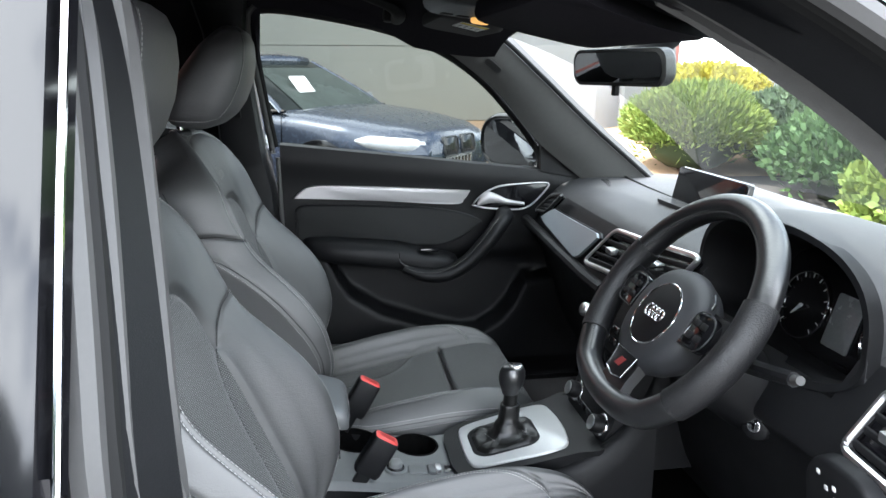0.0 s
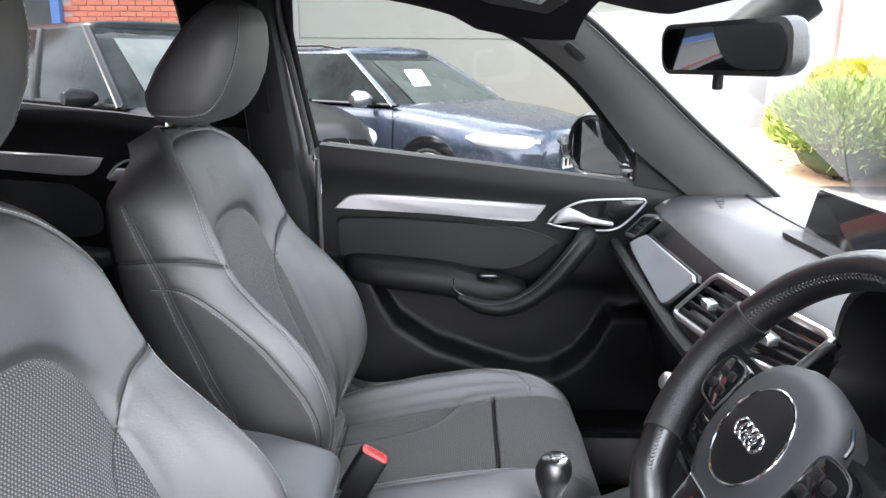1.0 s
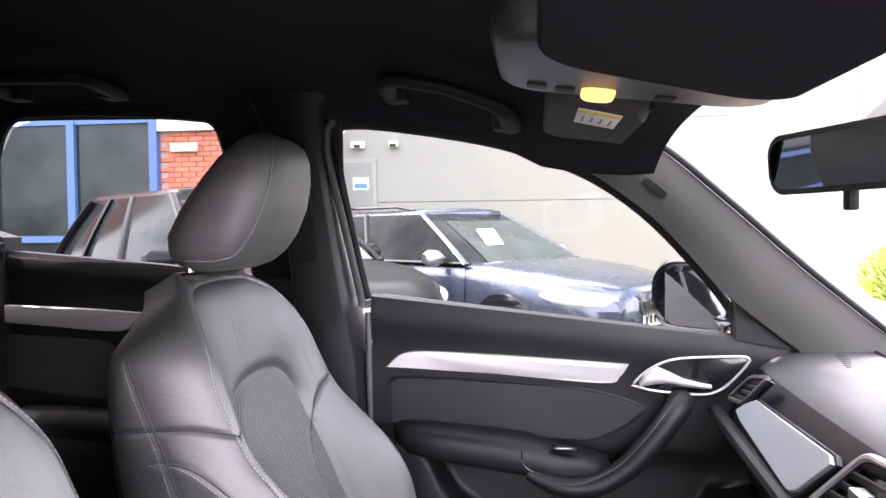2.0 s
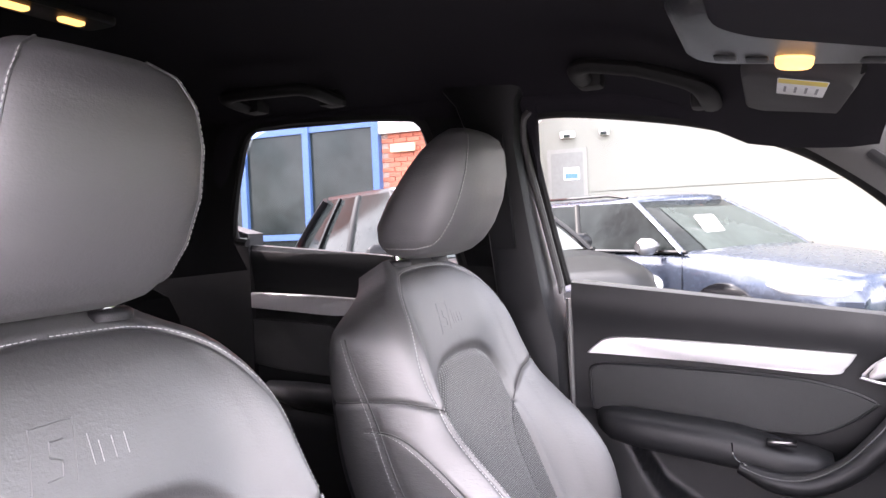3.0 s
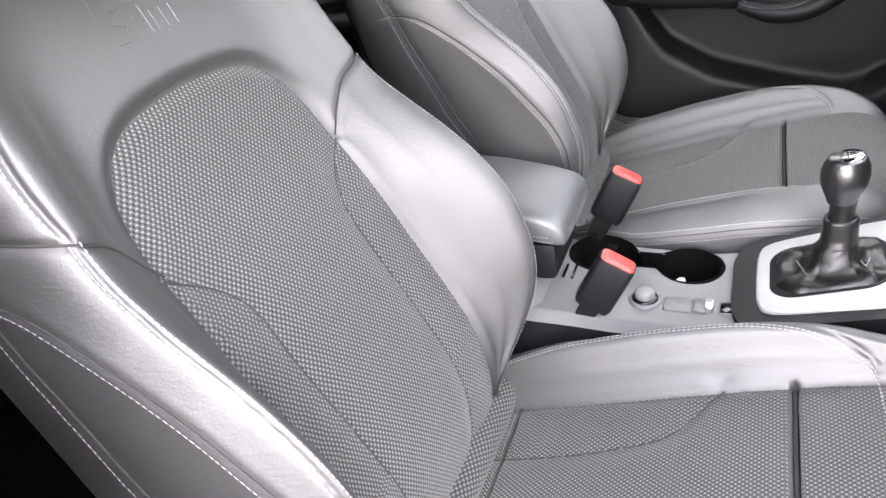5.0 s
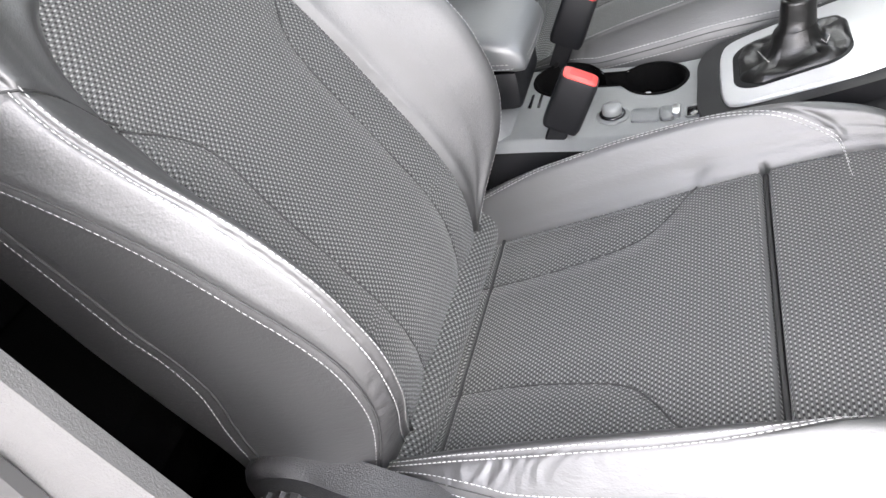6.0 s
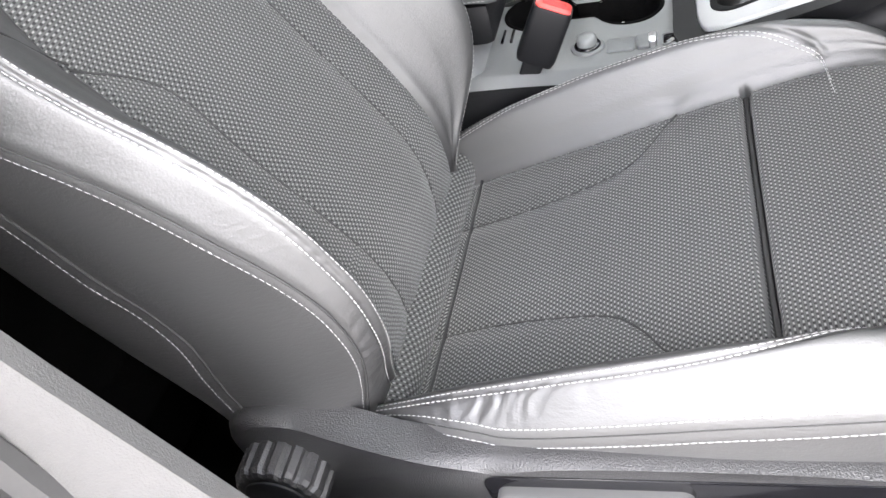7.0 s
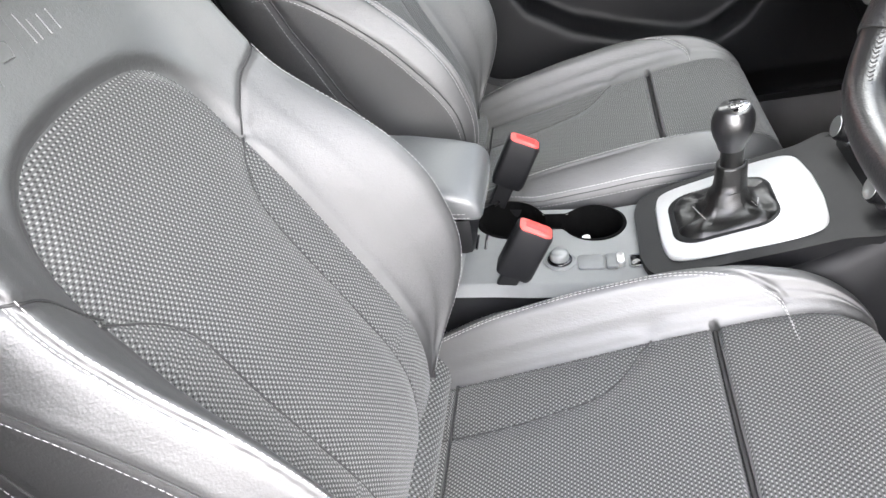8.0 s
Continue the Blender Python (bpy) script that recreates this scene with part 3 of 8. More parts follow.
        put("grille_edge", (v, f), PLASTIC_GREY if p["bright"] else GLOSS, gr)
        for k in range(8):
            v, f = tube([(xf + 0.012, side * 0.165 - 0.11 + 0.031 * k, p["lz"] - 0.07), (xf - 0.008, side * 0.165 - 0.11 + 0.031 * k, p["lz"] + 0.07)], 0.006, 4)
            put("grille_bar", (v, f), PLASTIC_GREY, gr)
    v, f = slab(rounded(1.1, 0.14, 0.05, 5), (xf - 0.10, 0, 0.38), (0, 1, 0), (0, 0, 1), 0.07, 0.01)
    put("lower_intake", (v, f), GLOSS)
    v, f = slab(rounded(0.52, 0.11, 0.01, 3), (xf - 0.02, 0, 0.50), (0, 1, 0), (0, 0, 1), 0.02, 0.003)
    np_ = put("plate", (v, f), WHITEP, lab="white plate with dark bars")
    for k in range(7):
        v, f = slab(rounded(0.036, 0.06, 0.004, 3), (xf + 0.001, -0.20 + 0.066 * k, 0.50), (0, 1, 0), (0, 0, 1), 0.002, 0.0005)
        put("plate_bar", (v, f), GLOSS, np_)
    if p.get("sign"):
        x_, z_ = p["sign"]
        v, f = slab(rounded(0.24, 0.30, 0.02), (x_, -0.28, z_), (0, 1, 0), (-0.9, 0, 1), 0.01, 0.002)
        sg = put("windscreen_notice", (v, f), WHITEP, lab="white and blue paper behind the windscreen")
        v, f = slab(rounded(0.22, 0.11, 0.01), (x_ + 0.012, -0.28, z_ - 0.02), (0, 1, 0), (-0.9, 0, 1), 0.004, 0.001)
        put("notice_print", (v, f), surface("blue_print", (0.05, 0.12, 0.55), 0.5), sg)
    return car


BLUEPAINT = surface("dark_blue_metallic", (0.045, 0.056, 0.082), 0.27, metal=0.5, vary=0.06, coat=0.5, rough_vary=0.03)
BLACKPAINT = surface("black_metallic", (0.008, 0.008, 0.009), 0.30, metal=0.0, vary=0.06, coat=0.04, spec=0.16, rough_vary=0.03)
est = dict(L=4.62, W=1.81, H=1.45, deck=((-2.31, 0.85), (-2.2, 0.95), (-1.5, 0.95), (0.9, 0.96), (1.1, 0.955), (1.6, 0.90), (2.0, 0.83), (2.25, 0.76), (2.31, 0.66)), shoulder=((-2.31, 0.74), (-1.9, 0.86), (0.8, 0.82), (1.6, 0.76), (2.31, 0.58)),
           belt_rear=-2.10, belt_front=1.05, roof_rear=-1.80, roof_front=0.22, zb=0.93, bp=0.53, cp=0.26, wheels=(-1.42, 1.38), handles=(-0.75, 0.15), shuts=(0.95, -0.12, -1.15), lz=0.64, line=GLOSS, rails=True, mirror=ALLOY, bright=True, sign=(0.74, 1.13))
hat = dict(L=3.92, W=1.75, H=1.60, deck=((-2.07, 0.85), (-1.95, 1.0), (0.9, 1.02), (1.05, 1.02), (1.5, 0.98), (1.85, 0.88), (2.07, 0.70)), shoulder=((-2.07, 0.78), (-1.8, 0.9), (0.9, 0.88), (1.5, 0.82), (2.07, 0.62)),
           belt_rear=-1.86, belt_front=1.10, roof_rear=-1.42, roof_front=0.25, zb=1.0, bp=0.52, cp=0.24, wheels=(-1.27, 1.28), handles=(-0.72, 0.18), shuts=(0.95, -0.10, -1.0), lz=0.72, line=PLASTIC, mirror=BLACKPAINT, bright=False)
h1 = radians(-38)
for nm, lb, pt, nose, spec in (("estate_car", "dark blue estate car with roof rails parked outside", BLUEPAINT, (1.50, 5.50), est), ("hatchback", "black hatchback parked beside the blue estate car", BLACKPAINT, (-0.47, 3.95), hat)):
    parked(nm, lb, pt, pose(nose[0] - spec["L"] / 2 * math.cos(h1), nose[1] - spec["L"] / 2 * math.sin(h1), 0.0, 0, 0, -38), spec)


# ---- planting ----
def leaf_mat(name, a, b, c):
    m = bpy.data.materials.new(name)
    m.use_nodes = True
    nt = m.node_tree
    p = nt.nodes["Principled BSDF"]
    g_ = nt.nodes.new("ShaderNodeNewGeometry")
    col_ = mixc(nt, g_.outputs["Random Per Island"], a, b)
    nt.links.new(mixc(nt, noise_tex(nt, 3.0, 3), col_, c), p.inputs["Base Color"])
    p.inputs["Roughness"].default_value = 0.7
    p.inputs["Transmission Weight"].default_value = 0.0
    return m


def shrub(name, label, c, r, n, mat, leaf=(0.10, 0.018), seed=1, lump=0.18, kind_cat="shrub"):
    rng = np.random.default_rng(seed)
    d = rng.normal(size=(n, 3))
    d[:, 2] = np.abs(d[:, 2]) * 0.9 - 0.15
    d /= np.linalg.norm(d, axis=1)[:, None]
    lumps = rng.normal(size=(14, 3))
    lumps /= np.linalg.norm(lumps, axis=1)[:, None]
    bump = 1 + lump * np.clip((d @ lumps.T).max(1) - 0.75, 0, 1) * 4 - 0.1
    depth = rng.uniform(0.62, 1.0, n) ** 0.5
    p = np.array(c) + d * np.array(r) * (bump * depth)[:, None]
    up_ = d * 0.8 + np.array((0, 0, 0.7)) + rng.normal(size=(n, 3)) * 0.45
    up_ /= np.linalg.norm(up_, axis=1)[:, None]
    sd = np.cross(up_, rng.normal(size=(n, 3)))
    sd /= np.linalg.norm(sd, axis=1)[:, None]
    ln = leaf[0] * rng.uniform(0.6, 1.3, n)[:, None]
    wd = leaf[1] * rng.uniform(0.7, 1.3, n)[:, None]
    V = np.stack([p, p + up_ * ln * 0.5 + sd * wd, p + up_ * ln, p + up_ * ln * 0.5 - sd * wd], 1).reshape(-1, 3)
    F = np.arange(4 * n).reshape(n, 4)
    root = thing(name, label, kind_cat, "planting", loc=(c[0], c[1], 0))
    tagged(mesh_part("crown", V, F, mat, root, sharp=180), kind="stuff")
    # solid core, dark as the shade among the leaves, and stems
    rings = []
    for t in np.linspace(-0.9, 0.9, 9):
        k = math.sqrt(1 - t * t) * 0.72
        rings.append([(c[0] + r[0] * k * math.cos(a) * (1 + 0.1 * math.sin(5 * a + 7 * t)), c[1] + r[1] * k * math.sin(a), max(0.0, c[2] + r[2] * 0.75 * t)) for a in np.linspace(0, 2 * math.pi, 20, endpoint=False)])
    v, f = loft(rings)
    mesh_part("shade_core", v, f, surface("shrub_shade", (0.03, 0.045, 0.015), 0.9), root)
    for k in range(4):
        v, f = tube([(c[0] + 0.06 * k - 0.1, c[1], 0.0), (c[0] + (0.3 * k - 0.45) * r[0], c[1] + 0.1, c[2])], [0.03, 0.01], 6)
        mesh_part("stem", v, f, surface("bark", (0.10, 0.07, 0.05), 0.9), root)
    return root


YG = leaf_mat("yellow_green_leaves", (0.16, 0.22, 0.035), (0.30, 0.34, 0.06), (0.10, 0.16, 0.03))
GR = leaf_mat("green_leaves", (0.05, 0.11, 0.03), (0.12, 0.20, 0.06), (0.07, 0.13, 0.05))
GB = leaf_mat("grey_green_leaves", (0.10, 0.15, 0.08), (0.20, 0.26, 0.14), (0.08, 0.13, 0.06))
YF = leaf_mat("yellow_flowers", (0.55, 0.42, 0.03), (0.70, 0.55, 0.05), (0.30, 0.32, 0.05))
DK = leaf_mat("dark_tree_leaves", (0.02, 0.045, 0.015), (0.05, 0.085, 0.03), (0.03, 0.06, 0.02))
shrub("conifer_bush", "rounded yellow-green bush beside the paving", (4.85, 7.5, 0.52), (0.86, 0.86, 0.60), 16000, YG, (0.11, 0.014), 1)
shrub("flowering_bush", "bush with yellow flowers behind the rounded bush", (6.6, 10.4, 0.75), (1.0, 1.0, 0.65), 7000, YF, (0.09, 0.03), 2)
shrub("green_bush", "loose green shrub in the planting bed", (6.6, 7.6, 0.45), (1.3, 1.3, 0.75), 9000, GB, (0.10, 0.03), 3)
shrub("green_bush", "loose green shrub in the planting bed", (5.9, 5.2, 0.35), (1.2, 1.4, 0.65), 8000, GR, (0.10, 0.03), 4)
shrub("flowering_bush", "low yellow-flowered shrub in the planting bed", (5.0, 3.6, 0.25), (0.8, 0.9, 0.5), 6000, YG, (0.09, 0.03), 5)
shrub("green_bush", "loose green shrub in the planting bed", (5.3, 2.0, 0.3), (1.1, 1.4, 0.65), 7000, GB, (0.10, 0.03), 6)
shrub("green_bush", "loose green shrub in the planting bed", (5.4, -0.6, 0.3), (1.2, 1.6, 0.65), 7000, GR, (0.10, 0.03), 7)
shrub("hedge", "tall green hedge behind the planting bed", (9.5, 7.0, 0.6), (1.3, 4.5, 1.0), 9000, GR, (0.16, 0.06), 8, kind_cat="hedge")
shrub("hedge", "tall green hedge behind the planting bed", (9.0, -1.0, 0.6), (1.3, 4.5, 1.0), 9000, GR, (0.16, 0.06), 9, kind_cat="hedge")
for k, (x, y) in enumerate(((-9.5, -17), (-6.0, -20), (-14, -15))):
    shrub("tree", "dark leafy tree across the car park, seen in reflections", (x, y, 3.8), (3.0, 2.4, 3.8), 6500, DK, (0.40, 0.16), 20 + k, kind_cat="tree")

# ---- car shell, as one room ----
v, f, _ = sheet(np.array([[(x, y, 0.31 + 0.015 * math.sin(9 * y)) for y in np.linspace(-0.80, 0.80, 14)] for x in np.linspace(-1.4, 1.5, 24)]))
tagged(mesh_part("floor", v, f, SHADE_BLACK), "black carpet on the car's floor", "car floor", kind="structure")


def roof_z(x, y):
    zc = np.interp(x, [-1.5, -1.0, -0.5, 0, 0.3, 0.42, 0.52, 0.60, 0.68], [1.50, 1.56, 1.585, 1.575, 1.555, 1.52, 1.46, 1.425, 1.40])
    return zc - 0.090 * np.abs(np.asarray(y) / 0.62) ** 4


def roof_soft(x, y):
    return sum(float(roof_z(x + o, y)) for o in (-0.05, -0.025, 0, 0.025, 0.05)) / 5


R = np.array([[(x, y * np.interp(x, [0.50, 0.69], [1.0, 0.86]), roof_soft(x, y * np.interp(x, [0.50, 0.69], [1.0, 0.86]))) for y in np.linspace(-0.64, 0.64, 41)] for x in np.linspace(-1.5, 0.69, 60)])
v1, f1, _ = sheet(R)
v2, f2, _ = sheet(R + (0, 0, 0.03))
v, f = join((v1, f1), (v2, f2))
tagged(mesh_part("ceiling", v, f, HEADLINER), "charcoal cloth headlining of the car", "headlining", kind="structure")

PAINT = surface("black_car_paint", (0.008, 0.008, 0.010), 0.12, vary=0.1, scale=5, coat=1.0, rough_vary=0.02)
R3 = np.array([[(x, y, roof_soft(x, min(0.64, abs(y))) + 0.045 - 0.25 * max(0, abs(y) - 0.64) ** 1.2) for y in np.linspace(-0.72, 0.72, 33)] for x in np.linspace(-1.55, 0.69, 40)])
v, f, _ = sheet(R3)
tagged(mesh_part("roof_skin", v, f, PAINT), "gloss black painted roof of the car", "car roof", kind="structure")


def belt(x):
    return np.interp(x, [-0.80, -0.30, 0.0, 0.155, 0.5, 0.888, 1.0], [1.235, 1.19, 1.155, 1.123, 1.085, 1.041, 1.022])


WIN = [(0.145, 1.118), (0.128, 1.25), (0.116, 1.38), (0.120, 1.44), (0.150, 1.456), (0.25, 1.447), (0.40, 1.421), (0.50, 1.392), (0.60, 1.350), (0.70, 1.280), (0.80, 1.180), (0.862, 1.105), (0.884, 1.055)]
RWIN = [(-0.08, 1.158), (-0.095, 1.30), (-0.10, 1.42), (-0.115, 1.468), (-0.16, 1.480), (-0.30, 1.490), (-0.45, 1.494), (-0.54, 1.480), (-0.60, 1.40), (-0.655, 1.30), (-0.672, 1.24), (-0.64, 1.228)]


def side_y(z):
    """How far the side of the cabin stands from the middle, by height."""
    return np.interp(z, [0.3, 0.6, 0.75, 1.0, 1.12, 1.46, 1.52], [0.735, 0.735, 0.745, 0.755, 0.76, 0.625, 0.60])


def on_side(pts, s=1, out=0.0, n=None):
    q = cr(pts, n) if n else np.asarray(pts, float)
    return np.stack([q[:, 0], s * (side_y(q[:, 1]) + out), q[:, 1]], -1)


def band(a, b, k=5, bulge=0.0, s=1):
    """A strip of skin between two 3D curves of equal count."""
    t = np.linspace(0, 1, k)[:, None, None]
    g = a[None] * (1 - t) + b[None] * t
    g[..., 1] -= s * bulge * np.sin(np.pi * t[..., 0])
    return g


def rail(s):
    """Trim between the side windows and the headlining."""
    q = cr(WIN, 120)[:104]
    top = q[38:]
    a = np.stack([top[:, 0], s * side_y(top[:, 1]), top[:, 1]], -1)
    b = np.array([(x, s * 0.605, max(roof_soft(x, 0.605), z + 0.012)) for x, z in top])
    v, f, _ = sheet(band(a, b, 5, 0.006, s))
    return v, f


for s in (1, -1):
    side = "near_the_wall" if s > 0 else "by_the_open_door"
    # roof rail over the front and the rear window
    xs_ = np.linspace(-0.72, 0.572, 90)
    fq, rq = cr(WIN, 400), cr(RWIN, 400)
    low = []
    for x in xs_:
        if x > 0.12:
            c = fq[(fq[:, 1] > 1.3)]
            low.append(np.interp(x, c[:, 0], c[:, 1]))
        elif x < -0.11:
            c = rq[rq[:, 1] > 1.29]
            o = np.argsort(c[:, 0])
            low.append(np.interp(x, c[o, 0], c[o, 1]))
        else:
            low.append(1.455 + (1.47 - 1.455) * (0.12 - x) / 0.23)
    low = np.array(low)
    a = np.stack([xs_, s * (side_y(low)), low], -1)
    b = np.array([(x, s * 0.60, max(roof_soft(x, 0.60), z + 0.01) + 0.004) for x, z in zip(xs_, low)])
    v, f, _ = sheet(band(a, b, 6, 0.008, s))
    tagged(mesh_part("roof_rail", v, f, HEADLINER), "charcoal trim rail above the side windows", "trim", kind="structure")
    # A pillar, from the roof down to the corner of the dashboard
    inner = cr([(0.60, 0.560, 1.432), (0.698, 0.580, 1.395), (0.82, 0.612, 1.299), (0.968, 0.652, 1.175), (1.146, 0.692, 1.036), (1.20, 0.70, 0.99)], 50)
    outer = cr([(0.56, 0.630, 1.372), (0.62, 0.640, 1.338), (0.73, 0.675, 1.255), (0.83, 0.705, 1.145), (0.93, 0.725, 1.062), (1.04, 0.735, 0.98)], 50)
    ring = []
    for p, q in zip(inner, outer):
        mid = (p + q) / 2
        out_ = np.array([0.35, 0.75, 0.5]) * 0.05
        ring.append([p, p * 0.75 + q * 0.25 - out_ * 0.16, mid - out_ * 0.24, p * 0.25 + q * 0.75 - out_ * 0.16, q, q + out_, p + out_])
    v, f = loft([[(x, s * y, z) for x, y, z in r] for r in ring])
    tagged(mesh_part("pillar", v, f, PILLAR), "grey moulded windscreen pillar trim", "trim", kind="structure")
    tag_c = inner[14] * 0.5 + outer[14] * 0.5 - np.array([0.35, 0.75, 0.5]) * 0.0135
    tx = inner[17] - inner[11]
    ty = np.cross(np.array((-0.35, -0.75, -0.5)), tx)
    v, f = slab(rounded(0.050, 0.020, 0.008), tag_c * (1, s, 1), tx * (1, s, 1), ty * (1, s, 1), 0.002 * s, 0.0006 * s)
    tagged(mesh_part("airbag_tag", v, f, PLASTIC_GREY), "small oval plastic tag on the pillar", "tag", "pillar tags")
    # black edge of the windscreen along the pillar
    v, f = tube([(x + 0.006, s * (y - 0.004), z + 0.003) for x, y, z in inner], 0.006, 8)
    tagged(mesh_part("windscreen_seal", v, f, RUBBER), "black rubber windscreen edge", "seal", kind="structure")
    # B pillar: a flaring column
    ring = []
    fl = 1.0 if s < 0 else 0.0
    for z, x0, x1, y0, y1 in ((0.36, -0.12, 0.26, 0.70, 0.82), (0.45, -0.10, 0.225, 0.70, 0.82), (0.55, -0.06, 0.192, 0.695, 0.82), (0.70, -0.02, 0.160, 0.692, 0.83), (0.86, 0.0, 0.148, 0.692, 0.835), (1.0, 0.01, 0.142, 0.69, 0.835),
                              (1.07, 0.012, 0.128, 0.682, 0.83), (1.078, 0.016, 0.124, 0.680, 0.825), (1.25, 0.012, 0.108, 0.640, 0.77), (1.40, 0.0, 0.098, 0.600, 0.71), (1.48, -0.02, 0.11, 0.575, 0.68), (1.52, -0.05, 0.14, 0.56, 0.66)):
        r = 0.022
        x1 += fl * float(np.interp(z, [0.36, 0.55, 0.70, 0.78, 0.86, 0.93, 1.0, 1.07], [0.11, 0.105, 0.088, 0.072, 0.055, 0.038, 0.022, 0.0]))
        xe = x1
        if s < 0:
            xe, y1 = x1 - float(np.interp(z, [0.9, 1.10], [0.052, 0.018])), float(np.interp(z, [0.36, 1.05, 1.25, 1.52], [0.748, 0.748, 0.715, 0.64]))
        ring.append([(x0, s * y1, z), (x0, s * (y0 + r), z), (x0 + r * 0.3, s * (y0 + r * 0.3), z), (x0 + r, s * y0, z), (x1 - r, s * y0, z), (x1 - r * 0.3, s * (y0 + r * 0.3), z), (x1, s * (y0 + r), z), (xe, s * y1, z)])
    v, f = loft(ring)
    # same trim: door side greyed for daylight, far side blackened for shade
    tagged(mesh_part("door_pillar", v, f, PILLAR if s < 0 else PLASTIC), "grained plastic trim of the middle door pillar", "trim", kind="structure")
    v, f = loft([[(x, s * y, z) for x, y in ((0.03, yy), (0.075, yy), (0.075, yy + 0.03), (0.03, yy + 0.03))] for z, yy in ((1.20, 0.646), (1.22, 0.636), (1.40, 0.590), (1.42, 0.592))])
    tagged(mesh_part("belt_guide", v, f, PLASTIC), "black sliding guide for the seat belt on the pillar", "belt guide", "belt guides")
    # C pillar and rear side
    v, f, _ = sheet(band(on_side([(-0.655, 1.16), (-0.672, 1.24), (-0.655, 1.30), (-0.60, 1.40), (-0.54, 1.48), (-0.50, 1.52)], s, -0.004, 30),
                         np.array([(-1.45, s * 0.62, z) for z in np.linspace(1.1, 1.5, 30)]), 8, 0.02, s))
    tagged(mesh_part("rear_pillar", v, f, PLASTIC), "black trim of the rear roof pillar", "trim", kind="structure")

# the sill under the open door
ring = []
for x in np.linspace(-0.9, 1.25, 40):
    ring.append([(x, y, z) for y, z in ((-0.70, 0.33), (-0.70, 0.40), (-0.715, 0.425), (-0.75, 0.432), (-0.80, 0.425), (-0.86, 0.40), (-0.88, 0.34), (-0.88, 0.22), (-0.70, 0.22))])
v, f = loft(ring)
tagged(mesh_part("sill", v, f, PLASTIC_GREY), "grey plastic door sill", "sill", kind="structure")
v, f = loft([[(x, -y, z) for x, y, z in r] for r in ring])
tagged(mesh_part("sill", v, f, PLASTIC_GREY), "grey plastic door sill", "sill", kind="structure")

# seals round the open door
def tumble(z):
    """How far the outside of the doorway stands out, by height: it leans in smoothly towards the roof."""
    return sum(np.interp(np.asarray(z) + o, [0.3, 0.92, 1.02, 1.46], [0.775, 0.775, 0.790, 0.642]) for o in (-0.08, -0.04, 0, 0.04, 0.08)) / 5


opening = cr([(0.34, 0.43), (0.235, 0.50), (0.198, 0.65), (0.184, 0.90), (0.170, 1.10), (0.148, 1.30), (0.130, 1.40), (0.140, 1.452), (0.20, 1.458), (0.40, 1.425), (0.55, 1.375), (0.70, 1.285), (0.82, 1.175), (0.93, 1.05), (1.0, 0.90), (1.02, 0.70), (0.98, 0.52), (0.85, 0.44), (0.55, 0.425)], 220)
for n_, (out_, dx_, r, mat, lab) in enumerate(((-0.012, 0.018, 0.013, SEAL_GREY, "grey ribbed rubber pillar seal"), (0.030, 0.026, 0.011, SEAL_GREY, "grey ribbed rubber door seal"), (0.060, 0.030, 0.012, SEAL_GREY, "grey rubber lip along the door frame"), (0.085, 0.030, 0.010, RUBBER, "black door frame edge"), (0.108, 0.034, 0.012, SEAL_GREY, "grey edge of the door frame"))):
    c = np.array([0.5, 0.95])
    q = opening + (opening - c) / np.linalg.norm(opening - c, axis=1)[:, None] * dx_
    yy = tumble(q[:, 1]) - 0.02
    v, f = tube(np.stack([q[:, 0], -(yy + out_), q[:, 1]], -1), r, 8)
    tagged(mesh_part("door_seal", v, f, mat), lab, "seal", kind="structure")
# body flange behind the seals
inn = np.stack([opening[:, 0], -(tumble(opening[:, 1]) + 0.005), opening[:, 1]], -1)
cen = np.array([0.5, 0.95])
gro = opening + (opening - cen) / np.linalg.norm(opening - cen, axis=1)[:, None] * 0.045
outr = np.stack([gro[:, 0], -(tumble(gro[:, 1]) + 0.10), gro[:, 1]], -1)
v, f, _ = sheet(band(inn, outr, 4))
tagged(mesh_part("door_flange", v, f, PLASTIC), "black body flange round the open doorway", "trim", kind="structure")

# shut rear door on the open side, seen from outside
rd = thing("rear_door", "gloss black rear door with dark window, shut", "car door", "rear doors", loc=(-0.3, -0.9, 0.4))
g = np.array([[(x, -np.interp(z, [0.35, 0.6, 0.9, 1.12], [0.90, 0.925, 0.925, 0.895]), z) for z in np.linspace(0.35, 1.12, 24)] for x in np.linspace(-0.9, 0.138, 20)])
v1, f1, _ = sheet(g)
v2, f2, _ = sheet(g + (0, 0.12, 0))
v, f = join((v1, f1), (v2, f2))
mesh_part("door_skin", v, f, PAINT, rd, "gloss black paint")
DARKPANE = surface("privacy_glass", (0.010, 0.011, 0.012), 0.01, vary=0.05, rough_vary=0.002, spec=1.0, coat=1.0)
g = np.array([[(x, -np.interp(z, [1.12, 1.46], [0.885, 0.735]), z) for z in np.linspace(1.12, 1.46, 10)] for x in np.linspace(-0.75, 0.082, 12)])
v, f, _ = sheet(g)
mesh_part("window", v, f, DARKPANE, rd, "dark glass mirroring sky and trees")
v, f = loft([[(x, -y, z) for x, y in ((0.082, yy), (0.10, yy + 0.004), (0.132, yy + 0.004), (0.138, yy - 0.03), (0.085, yy - 0.03))] for z, yy in ((1.10, 0.905), (1.2, 0.862), (1.33, 0.806), (1.47, 0.742))])
mesh_part("pillar_cover", v, f, GLOSS, rd, "gloss black pillar cover")
v, f = tube([(x, -0.905 + 0.02 * abs(x + 0.3), 1.122) for x in np.linspace(-0.8, 0.115, 20)], 0.007, 8)
